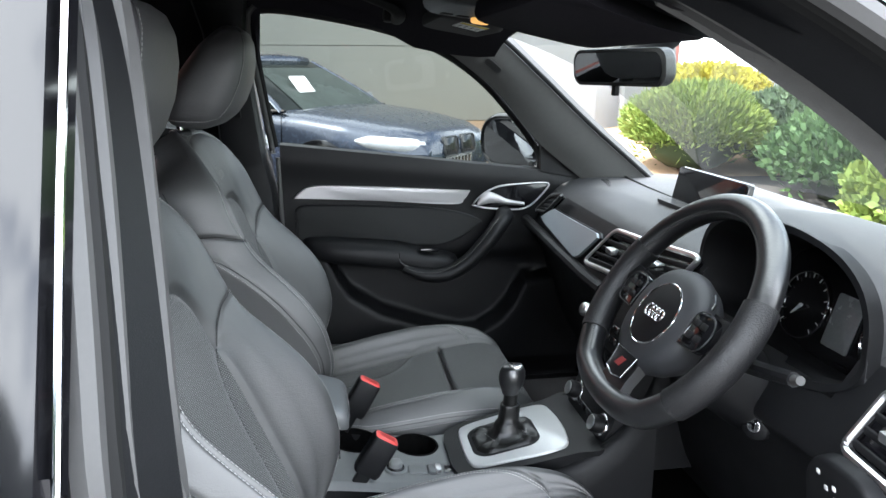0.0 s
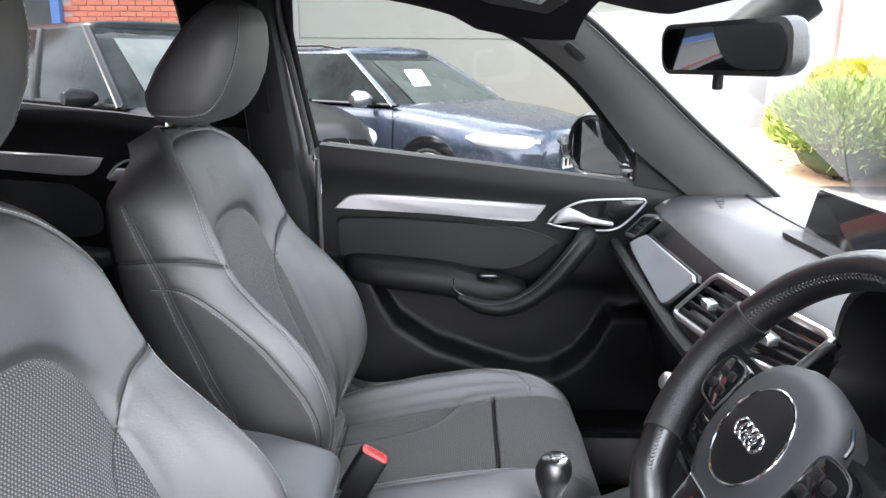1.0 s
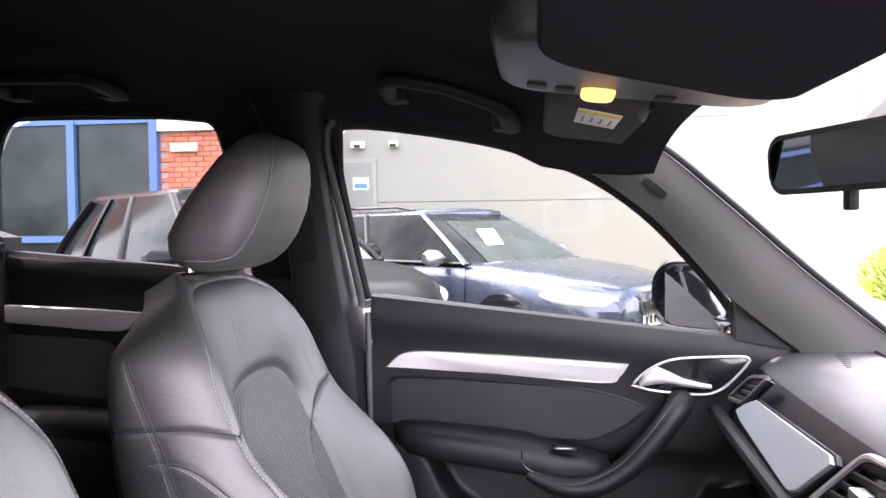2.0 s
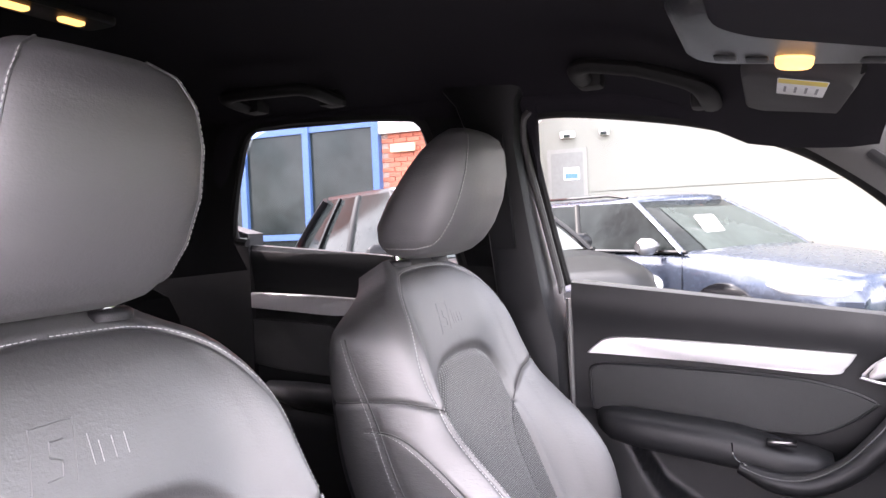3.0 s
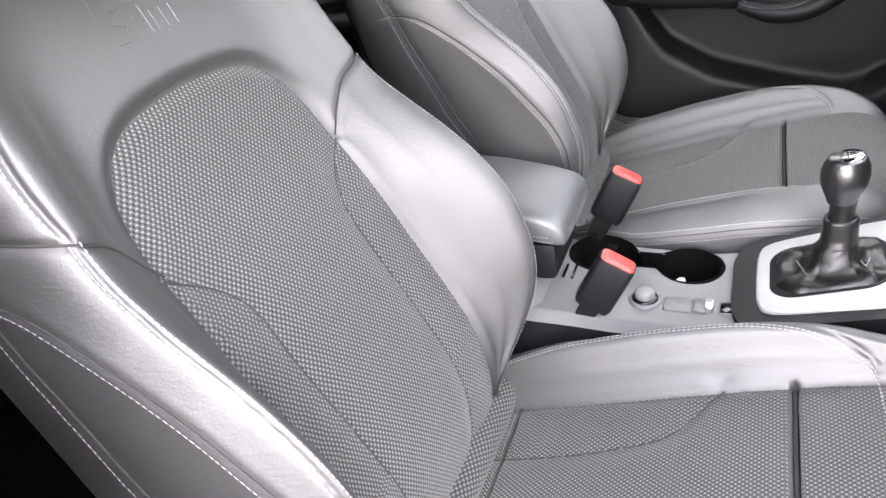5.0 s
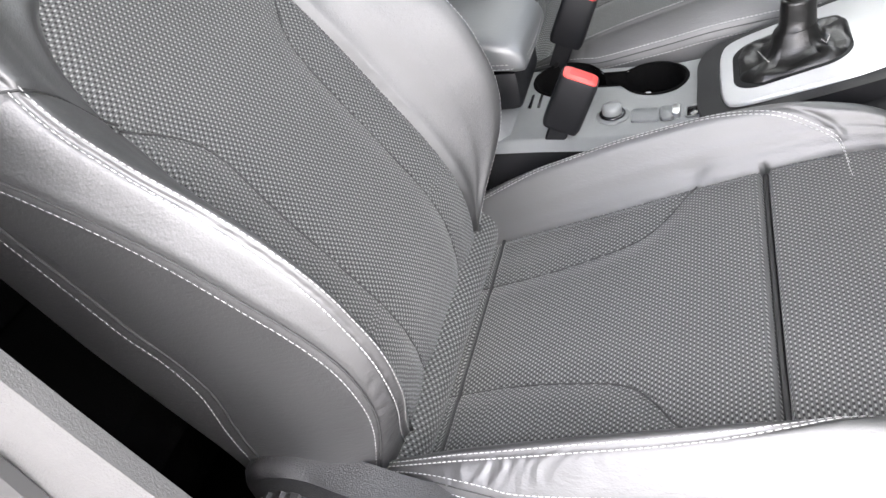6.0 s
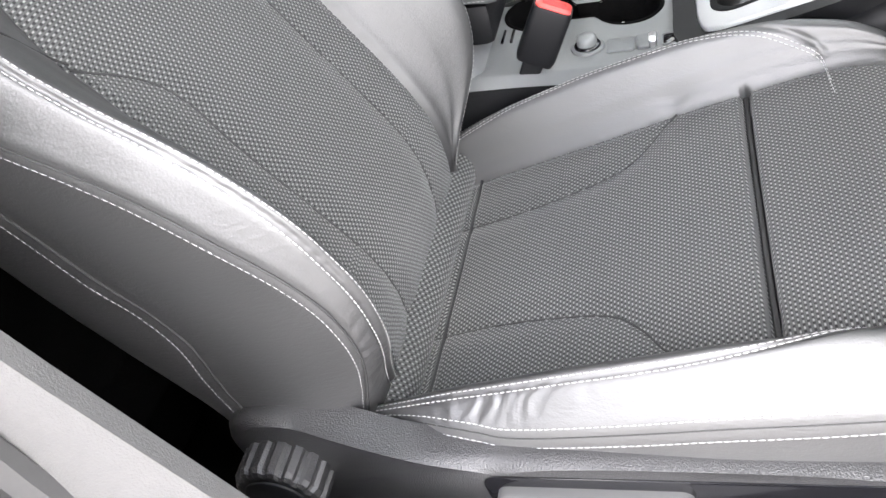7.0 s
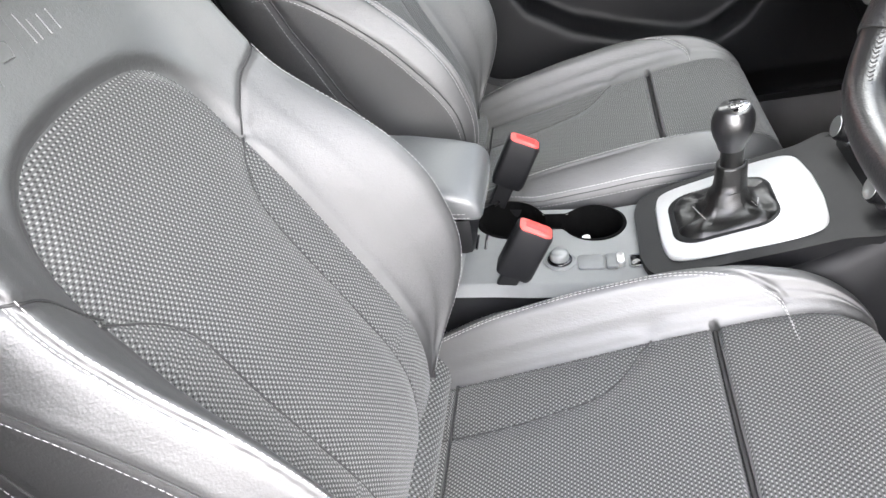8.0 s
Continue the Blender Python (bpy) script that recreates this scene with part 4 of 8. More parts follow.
mesh_part("window_trim", v, f, CHROME, rd, "bright trim strip")
# chrome line stands for light caught on the painted edge
v, f = tube([(0.140, -y, z) for z, y in ((0.45, 0.895), (0.7, 0.918), (0.9, 0.918), (1.11, 0.895), (1.25, 0.84), (1.45, 0.752))], 0.0025, 8)
mesh_part("door_edge_glint", v, f, CHROME, rd, "bright line drawn as light along the door edge")

# ---- passenger door, from within ----
door = thing("front_door", "black passenger door trim with cloth insert and silver strip", "car door", "front doors", loc=(0.5, 0.76, 0.42))
lipx = [0.155, 0.22, 0.262, 0.285, 0.30, 0.33, 0.42, 0.537, 0.653, 0.70, 0.755, 0.79, 0.81, 0.83, 0.98]
lipz = [0.85, 0.85, 0.84, 0.80, 0.765, 0.715, 0.655, 0.615, 0.585, 0.590, 0.622, 0.665, 0.705, 0.74, 0.75]


def door_in(x, z):
    """How far the trim stands in from the plane of the door."""
    zl = np.interp(x, lipx, lipz)
    lip = 0.048 / (1 + np.exp(-(zl - z) / 0.0045))
    lip *= np.clip((z - 0.40) / 0.1, 0.4, 1)
    pocket = -0.02 / (1 + np.exp(-(z - zl) / 0.004)) / (1 + np.exp(-(0.80 - z) / 0.01)) / (1 + np.exp(-(x - 0.25) / 0.006)) / (1 + np.exp(-(0.86 - x) / 0.01))
    shoulder = 0.012 * np.exp(-((z - (belt_s(x) - 0.035)) / 0.045) ** 2)
    return lip + pocket + shoulder


def belt_s(x):
    return float(belt(x))


xs = np.linspace(0.158, 1.0, 130)
D = []
for x in xs:
    col = []
    for z in np.r_[np.linspace(0.40, 0.86, 90), np.linspace(0.865, belt_s(x), 30)]:
        col.append((x, 0.757 - door_in(x, z), z))
    col.append((x, 0.775, belt_s(x) + 0.004))
    col.append((x, 0.80, belt_s(x) - 0.004))
    D.append(col)
v, f, _ = sheet(np.array(D))
panel = mesh_part("door_panel", v, f, PLASTIC, door, "grained black trim panel", sharp=50)
v, f = loft([[(x, 0.80, z) for x, z in ((0.158, 0.40), (1.0, 0.40), (1.0, 1.02), (0.158, 1.118))], [(x, 0.87, z) for x, z in ((0.158, 0.40), (1.0, 0.40), (1.0, 1.02), (0.158, 1.118))]])
mesh_part("outer_skin", v, f, PAINT, door, "gloss black paint")
strip = cr([(0.188, 0.980), (0.205, 0.996), (0.228, 1.009), (0.28, 1.012), (0.45, 1.004), (0.672, 0.990)], 60)
strip2 = cr([(0.672, 0.990), (0.655, 0.966), (0.625, 0.953), (0.45, 0.965), (0.27, 0.976), (0.188, 0.980)], 60)[1:-1]
v, f = slab(np.vstack([strip, strip2])[::-1] * 1.0, (0, 0.752, 0), (1, 0, 0), (0, 0, 1), 0.012, 0.004)
mesh_part("trim_strip", v, f, TRIM, door, "brushed silver strip")
cloth = np.vstack([cr([(0.196, 0.868), (0.194, 0.92), (0.20, 0.952), (0.26, 0.957), (0.45, 0.951), (0.58, 0.940), (0.66, 0.922), (0.705, 0.902)], 60), cr([(0.705, 0.902), (0.66, 0.868), (0.60, 0.842), (0.52, 0.842), (0.40, 0.845), (0.28, 0.853), (0.196, 0.868)], 50)[1:-1]])
v, f = slab(cloth[::-1], (0, 0.752, 0), (1, 0, 0), (0, 0, 1), 0.010, 0.006)
mesh_part("cloth_insert", v, f, DOORCLOTH, door, "ribbed dark cloth insert")
v, f = tube(np.array([(x, 0.7455, z) for x, z in cloth]), 0.0035, 6, closed=True)
mesh_part("insert_border", v, f, PLASTIC, door)
# armrest pad
ring = []
for x, zc, hh, dep in ((0.205, 0.858, 0.006, 0.02), (0.215, 0.855, 0.018, 0.05), (0.24, 0.850, 0.028, 0.075), (0.30, 0.843, 0.033, 0.088), (0.40, 0.833, 0.035, 0.094), (0.47, 0.824, 0.036, 0.096), (0.54, 0.806, 0.034, 0.095), (0.60, 0.800, 0.026, 0.088), (0.63, 0.80, 0.012, 0.06)):
    r = []
    for k in range(20):
        a = 2 * math.pi * k / 20
        c, s_ = math.cos(a), math.sin(a)
        r.append((x, 0.757 - dep * 0.5 + dep * 0.5 * math.copysign(abs(c) ** 0.6, c), zc - 0.012 * (1 - c) * 0.3 + hh * math.copysign(abs(s_) ** 0.75, s_)))
    ring.append(r)
v, f = loft(ring)
mesh_part("armrest", v, f, PLASTIC, door, "padded black armrest", sharp=60)
pull = cr([(0.475, 0.668, 0.795), (0.53, 0.660, 0.776), (0.59, 0.656, 0.777), (0.65, 0.658, 0.808), (0.70, 0.662, 0.858), (0.735, 0.672, 0.900), (0.756, 0.692, 0.920), (0.765, 0.735, 0.925)], 50)
v, f = tube(pull, np.interp(np.linspace(0, 1, 50), [0, 0.15, 0.5, 0.85, 1], [0.012, 0.019, 0.022, 0.023, 0.020]), 14, up=(0, 1, 0), flat=1.2)
mesh_part("pull_handle", v, f, PLASTIC, door, "curved black grab pull")
# paler tube along the pull stands for its highlight
v, f = tube(pull[2:46] + np.array([-0.013, -0.018, 0.012]), 0.0011, 6)
mesh_part("pull_highlight", v, f, PLASTIC_GREY, door, "thin paler line drawn as the highlight")
v, f = tube(cr([(0.463, 0.664, 0.838), (0.468, 0.660, 0.812), (0.50, 0.658, 0.795), (0.58, 0.668, 0.768)], 24), 0.0014, 6)
mesh_part("armrest_seam", v, f, GLOSS, door)
bm = bmesh.new()
box(bm, (0.545, 0.674, 0.842), (0.05, 0.022, 0.010), 0.003)
part("window_switch", bm, GLOSS, door, "small black window switch")
# handle in its bezel
bez = np.vstack([cr([(0.676, 0.950), (0.70, 0.975), (0.73, 0.993), (0.765, 1.003), (0.83, 1.007), (0.885, 1.008), (0.897, 1.002)], 30), cr([(0.897, 1.002), (0.885, 0.985), (0.86, 0.958), (0.835, 0.940), (0.80, 0.934), (0.72, 0.940), (0.676, 0.950)], 30)[1:-1]])
v, f = slab(bez[::-1], (0, 0.745, 0), (1, 0, 0), (0, 0, 1), 0.005, 0.002)
mesh_part("handle_recess", v, f, GLOSS, door, "dark recess")
v, f = tube(np.array([(x, 0.739, z) for x, z in bez]), 0.0026, 8, closed=True)
mesh_part("handle_bezel", v, f, TRIM, door, "bright ring round the handle")
lever = []
for x, z, hh, yy in ((0.690, 0.953, 0.005, 0.744), (0.702, 0.964, 0.014, 0.742), (0.722, 0.972, 0.017, 0.739), (0.745, 0.968, 0.012, 0.736), (0.77, 0.960, 0.008, 0.734), (0.80, 0.955, 0.006, 0.733), (0.822, 0.952, 0.005, 0.735)):
    lever.append([(x, yy - 0.009 + 0.006 * math.cos(a), z + hh * math.sin(a)) for a in np.linspace(0, 2 * math.pi, 12, endpoint=False)])
v, f = loft(lever)
mesh_part("door_handle", v, f, TRIM, door, "bright release lever", sharp=60)
# window glass and its frame
q = cr(WIN, 90)
g = np.array([on_side([(x, b_ * (1 - t) + z_ * t) for t in np.linspace(0, 1, 8)], 1, 0.018) for x, z_, b_ in ((x, float(np.interp(x, [0.116, 0.15, 0.25, 0.40, 0.50, 0.60, 0.70, 0.80, 0.862, 0.884], [1.43, 1.456, 1.447, 1.421, 1.392, 1.350, 1.280, 1.180, 1.105, 1.055])), float(belt(x)) - 0.01) for x in np.linspace(0.12, 0.88, 30))])
v, f, _ = sheet(g)
pane = mesh_part("window", v, f, GLASS, door, "clear side window")
v, f = tube(on_side(WIN, 1, 0.008, 90), 0.010, 8)
mesh_part("window_seal", v, f, RUBBER, door, "black rubber window channel")
v, f = tube(on_side([(0.140, 1.10), (0.122, 1.25), (0.106, 1.38), (0.108, 1.44), (0.125, 1.462)], 1, -0.012, 40), 0.0075, 8)
mesh_part("frame_edge", v, f, SEAL_GREY, door, "grey rubber edge of the window frame")
v, f = tube(on_side([(0.158, 0.45), (0.157, 0.8), (0.152, 1.09)], 1, -0.012, 20), 0.006, 8)
mesh_part("rear_seal", v, f, SEAL_GREY, door)
# mirror corner
tri = [(0.872, 1.040), (0.868, 1.165), (0.90, 1.135), (0.95, 1.075), (0.995, 1.018)]
v, f = slab([(x, z) for x, z in tri][::-1], (0, 0.742, 0), (1, 0, 0), (0, 0, 1), -0.02, -0.004)
mesh_part("mirror_corner", v, f, PLASTIC, door, "black triangular corner panel")

# outside mirror
dm = thing("door_mirror", "gloss black door mirror housing with mirror glass", "door mirror", loc=(0.85, 0.85, 1.03))
mc, mn, me_ = np.array((0.828, 0.945, 1.104)), np.array((-0.70, -0.714, 0.0)), np.array((-0.714, 0.70, 0.0))


def mirror_loop(w, h, back, lift=0.0):
    return [mc - mn * back + me_ * a + np.array((0, 0, b + lift)) for a, b in rounded(w * 1.1, h * 1.1, min(w, h) * 0.46, 8)]


v, f = loft([mirror_loop(0.168, 0.128, 0.002), mirror_loop(0.178, 0.138, -0.004), mirror_loop(0.188, 0.150, 0.004), mirror_loop(0.192, 0.156, 0.03), mirror_loop(0.180, 0.148, 0.07), mirror_loop(0.145, 0.118, 0.105), mirror_loop(0.085, 0.07, 0.125), mirror_loop(0.03, 0.03, 0.130)])
mesh_part("housing", v, f, GLOSS, dm, "gloss black shell", sharp=60)
v, f = loft([mirror_loop(0.160, 0.120, 0.001), mirror_loop(0.160, 0.120, -0.0015)])
mesh_part("glass", v, f, surface("tinted_mirror", (0.30, 0.31, 0.33), 0.02, metal=1.0, vary=0.01, rough_vary=0.005), dm, "mirror glass")
bm = bmesh.new()
box(bm, (0.885, 0.84, 1.045), (0.06, 0.14, 0.045), 0.016)
part("arm", bm, GLOSS, dm)

# ---- rear passenger door, from within ----
rdoor = thing("rear_door", "black rear door trim with silver strip, seen past the seats", "car door", "rear doors", loc=(-0.35, 0.76, 0.42))
g = np.array([[(x, 0.757 - 0.012 * math.exp(-((z - (belt_s(x) - 0.03)) / 0.04) ** 2) - 0.035 / (1 + math.exp((z - 0.82) / 0.012)), z) for z in np.r_[np.linspace(0.42, belt_s(x), 50)]] + [(x, 0.78, belt_s(x))] for x in np.linspace(-0.80, 0.01, 50)])
v, f, _ = sheet(g)
mesh_part("door_panel", v, f, PLASTIC, rdoor, "grained black trim panel")
v, f = loft([[(x, 0.80, z) for x, z in ((-0.8, 0.40), (0.0, 0.40), (0.0, 1.14), (-0.8, 1.22))], [(x, 0.87, z) for x, z in ((-0.8, 0.40), (0.0, 0.40), (0.0, 1.14), (-0.8, 1.22))]])
mesh_part("outer_skin", v, f, PAINT, rdoor, "gloss black paint")
o = np.vstack([cr([(-0.752, 1.076), (-0.73, 1.092), (-0.70, 1.104), (-0.5, 1.098), (-0.34, 1.088)], 40), cr([(-0.34, 1.088), (-0.36, 1.06), (-0.40, 1.048), (-0.55, 1.058), (-0.752, 1.074)], 40)[1:-1]])
v, f = slab(o[::-1], (0, 0.752, 0), (1, 0, 0), (0, 0, 1), 0.012, 0.004)
mesh_part("trim_strip", v, f, TRIM, rdoor, "brushed silver strip")
o = np.vstack([cr([(-0.33, 1.045), (-0.30, 1.075), (-0.26, 1.086), (-0.16, 1.083)], 20), cr([(-0.16, 1.083), (-0.19, 1.045), (-0.24, 1.032), (-0.33, 1.042)], 20)[1:-1]])
v, f = slab(o[::-1], (0, 0.745, 0), (1, 0, 0), (0, 0, 1), 0.005, 0.002)
mesh_part("handle_recess", v, f, GLOSS, rdoor)
v, f = tube(np.array([(x, 0.739, z) for x, z in o]), 0.0026, 8, closed=True)
mesh_part("handle_bezel", v, f, TRIM, rdoor, "bright ring round the handle")
lever = [[(x, 0.728 + 0.006 * math.cos(a), z + hh * math.sin(a)) for a in np.linspace(0, 2 * math.pi, 12, endpoint=False)] for x, z, hh in ((-0.318, 1.045, 0.006), (-0.30, 1.055, 0.013), (-0.27, 1.056, 0.011), (-0.23, 1.048, 0.006), (-0.21, 1.046, 0.005))]
v, f = loft(lever)
mesh_part("door_handle", v, f, TRIM, rdoor, "bright release lever", sharp=60)
ring = []
for x, zc, hh, dep in ((-0.62, 0.87, 0.006, 0.02), (-0.60, 0.868, 0.02, 0.05), (-0.5, 0.86, 0.032, 0.08), (-0.35, 0.85, 0.034, 0.085), (-0.22, 0.845, 0.025, 0.07), (-0.18, 0.845, 0.008, 0.03)):
    ring.append([(x, 0.757 - dep * 0.5 + dep * 0.5 * math.cos(a), zc + hh * math.sin(a)) for a in np.linspace(0, 2 * math.pi, 16, endpoint=False)])
v, f = loft(ring)
mesh_part("armrest", v, f, PLASTIC, rdoor, "padded black armrest", sharp=60)
o = np.vstack([cr([(-0.70, 0.93), (-0.72, 1.00), (-0.70, 1.035), (-0.55, 1.035), (-0.42, 1.025)], 30), cr([(-0.42, 1.025), (-0.36, 0.98), (-0.37, 0.91), (-0.5, 0.905), (-0.70, 0.93)], 30)[1:-1]])
v, f = slab(o[::-1], (0, 0.752, 0), (1, 0, 0), (0, 0, 1), 0.008, 0.005)
mesh_part("cloth_insert", v, f, DOORCLOTH, rdoor, "ribbed dark cloth insert")
g = np.array([on_side([(x, b_ * (1 - t) + z_ * t) for t in np.linspace(0, 1, 8)], 1, 0.018) for x, z_, b_ in ((x, float(np.interp(x, [-0.672, -0.655, -0.60, -0.54, -0.45, -0.30, -0.16, -0.10, -0.08], [1.26, 1.30, 1.40, 1.47, 1.494, 1.49, 1.48, 1.45, 1.30])), float(belt(x)) - 0.01) for x in np.linspace(-0.67, -0.085, 24))])
v, f, _ = sheet(g)
pane = mesh_part("window", v, f, TINT, rdoor, "lightly tinted side window")
v, f = tube(on_side(RWIN, 1, 0.008, 90), 0.011, 8)
mesh_part("window_seal", v, f, RUBBER, rdoor, "black rubber window channel")
fr = np.array(RWIN[:4] + [(-0.16, 1.480)])
v, f, _ = sheet(band(on_side(fr, 1, 0.006, 30), on_side([(0.03, z) for z in np.linspace(1.15, 1.50, 5)], 1, 0.006, 30), 4))
mesh_part("window_frame", v, f, PLASTIC, rdoor, "black window frame")

# ---- rear bench, tailgate and windscreen close the cabin ----
bench = thing("rear_bench", "rear bench blackened as cabin shade, glimpsed between the front seats", "rear seat", loc=(-0.75, 0, 0.4))
ring = []
for y in np.linspace(-0.66, 0.66, 30):
    ring.append([(x + 0.01 * math.cos(9 * y), y, z) for x, z in ((-0.62, 0.52), (-0.68, 0.62), (-0.76, 0.85), (-0.82, 1.05), (-0.85, 1.10), (-0.90, 1.12), (-0.96, 1.08), (-0.85, 0.5))])
v, f = loft(ring)
# bench coloured as the unlit rear of the cabin
mesh_part("backrest", v, f, SHADE_BLACK, bench)
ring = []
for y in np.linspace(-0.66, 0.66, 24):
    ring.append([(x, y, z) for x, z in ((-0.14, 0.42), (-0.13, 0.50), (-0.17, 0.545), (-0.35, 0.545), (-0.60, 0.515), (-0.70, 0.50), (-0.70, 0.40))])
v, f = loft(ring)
mesh_part("cushion", v, f, SHADE_BLACK, bench)
v, f = loft([[(-1.46, y, z) for y, z in ((-0.7, 0.3), (0.7, 0.3), (0.66, 1.0), (0.6, 1.5), (-0.6, 1.5), (-0.66, 1.0))], [(-1.52, y, z) for y, z in ((-0.7, 0.3), (0.7, 0.3), (0.66, 1.0), (0.6, 1.5), (-0.6, 1.5), (-0.66, 1.0))]])
tagged(mesh_part("tailgate", v, f, PLASTIC), "black inside of the tailgate", "tailgate", kind="structure")
for s in (1, -1):
    v, f = loft([[(-1.5, s * 0.72, z) for z in (0.3, 1.5)] + [(-1.5, s * 0.76, z) for z in (1.5, 0.3)], [(-0.65, s * 0.74, z) for z in (0.3, 1.25)] + [(-0.65, s * 0.80, z) for z in (1.25, 0.3)]])
    tagged(mesh_part("rear_side", v, f, PLASTIC), "black trim beside the boot", "trim", kind="structure")
g = np.array([[(x, y, z) for x, y, z in zip(np.linspace(0.665, 1.36, 16), np.linspace(0.56, 0.70, 16) * t, np.linspace(1.415, 1.02, 16) + 0.06 * np.sin(np.linspace(0, np.pi, 16)) + 0.03 * (1 - t * t))] for t in np.linspace(-1, 1, 24)])
v, f, _ = sheet(g)
tagged(mesh_part("windscreen", v, f, SCREENGLASS), "clear curved windscreen", "windscreen", kind="structure")
# body outside the dashboard: bonnet and front wings
g = np.array([[(x, y, np.interp(x, [1.30, 1.5, 2.0, 2.35, 2.45], [0.86, 0.85, 0.80, 0.70, 0.58]) - 0.12 * (y / 0.85) ** 4) for y in np.linspace(-0.86, 0.86, 24)] for x in np.linspace(1.30, 2.45, 24)])
v, f, _ = sheet(g)
tagged(mesh_part("bonnet", v, f, PAINT), "gloss black bonnet of the car", "bonnet", kind="structure")
for s in (1, -1):
    v, f = loft([[(x, s * y, z) for y, z in ((0.74, 0.30), (0.90, 0.30), (0.90, 0.72), (0.86, 0.80), (0.74, 0.81))] for x in (1.0, 1.3, 2.3)])
    tagged(mesh_part("front_wing", v, f, PAINT), "gloss black front wing of the car", "wing", kind="structure")

# ---- overhead ----
def grab(x0, x1, zz, lab, hook=False):
    t_ = thing("grab_handle", lab, "grab handle", "roof grab handles", loc=((x0 + x1) / 2, 0.51, zz))
    def at(x, y, drop):
        return (x, y, roof_soft(x, y) - drop)
    # a broad bar, with both legs turned out to the roof edge
    w = x1 - x0
    leg = [(0.002, 0.548, 0.014), (0.002, 0.515, 0.024), (0.004, 0.480, 0.031), (0.012, 0.455, 0.034), (0.034, 0.443, 0.035), (w / 2 - 0.01, 0.439, 0.036)]
    p = cr([at(x0 + a, y, d) for a, y, d in leg] + [at(x1 - a, y, d) for a, y, d in leg[::-1]], 90)
    v, f = tube(p, 0.017, 12, flat=0.7)
    mesh_part("bar", v, f, RUBBER, t_, "matt black bar")
    for x in (x0 + 0.012, x1 - 0.012):
        bm = bmesh.new()
        box(bm, at(x, 0.545, 0.010), (0.044, 0.045, 0.034), 0.010)
        part("mount", bm, RUBBER, t_)
    if hook:
        v, f = tube([at(x1 - 0.07, 0.47, 0.012), at(x1 - 0.07, 0.465, 0.034)], 0.006, 8)
        mesh_part("coat_hook", v, f, PLASTIC_GREY, t_)
    return t_


grab(0.245, 0.455, 1.48, "black grab handle on the headlining above the front window")
grab(-0.47, -0.255, 1.52, "black grab handle on the headlining above the rear window", True)

lamp = thing("roof_console", "grey overhead lamp console with lit amber reading light", "roof console", loc=(0.54, 0, 1.40))
o = rounded(0.29, 0.25, 0.05, 8)
CN = np.array((1, 0, -0.12))
v, f = slab(o, (0.600, 0.0, 1.436), CN, (0, -1, 0), 0.036, 0.014)
mesh_part("console_body", v, f, PLASTIC_GREY, lamp, "grey plastic housing")
base = np.array((0.600, 0, 1.400))
for y, lab in ((0.088, "lit amber lens"), (-0.088, "lit amber lens")):
    v, f = slab(rounded(0.036, 0.044, 0.012), base + (-0.040, y, 0.0055), CN, (0, -1, 0.12), 0.007, 0.003)
    mesh_part("reading_light", v, f, AMBER, lamp, lab)
for k, (dx_, y) in enumerate(((-0.075, 0.085), (-0.105, 0.075), (0.03, 0.09), (-0.07, -0.08), (0.04, -0.08))):
    v, f = slab(rounded(0.022, 0.030, 0.006), base + (dx_, y, 0.001 - 0.12 * dx_), CN, (0, -1, 0), 0.003, 0.001)
    mesh_part("switch", v, f, PLASTIC, lamp)
rl = thing("rear_roof_lamp", "small roof lamp with two lit amber lenses over the rear seats", "roof lamp", loc=(-0.37, -0.02, 1.57))
v, f = slab(rounded(0.06, 0.20, 0.015), (-0.37, -0.02, 1.578), (1, 0, 0), (0, -1, 0), 0.012, 0.004)
mesh_part("base", v, f, PLASTIC, rl)
for y in (0.02, -0.068):
    v, f = slab(rounded(0.016, 0.040, 0.006), (-0.37, y, 1.566), (1, 0, 0), (0, -1, 0), 0.005, 0.002)
    mesh_part("lens", v, f, AMBER, rl, "lit amber lens")


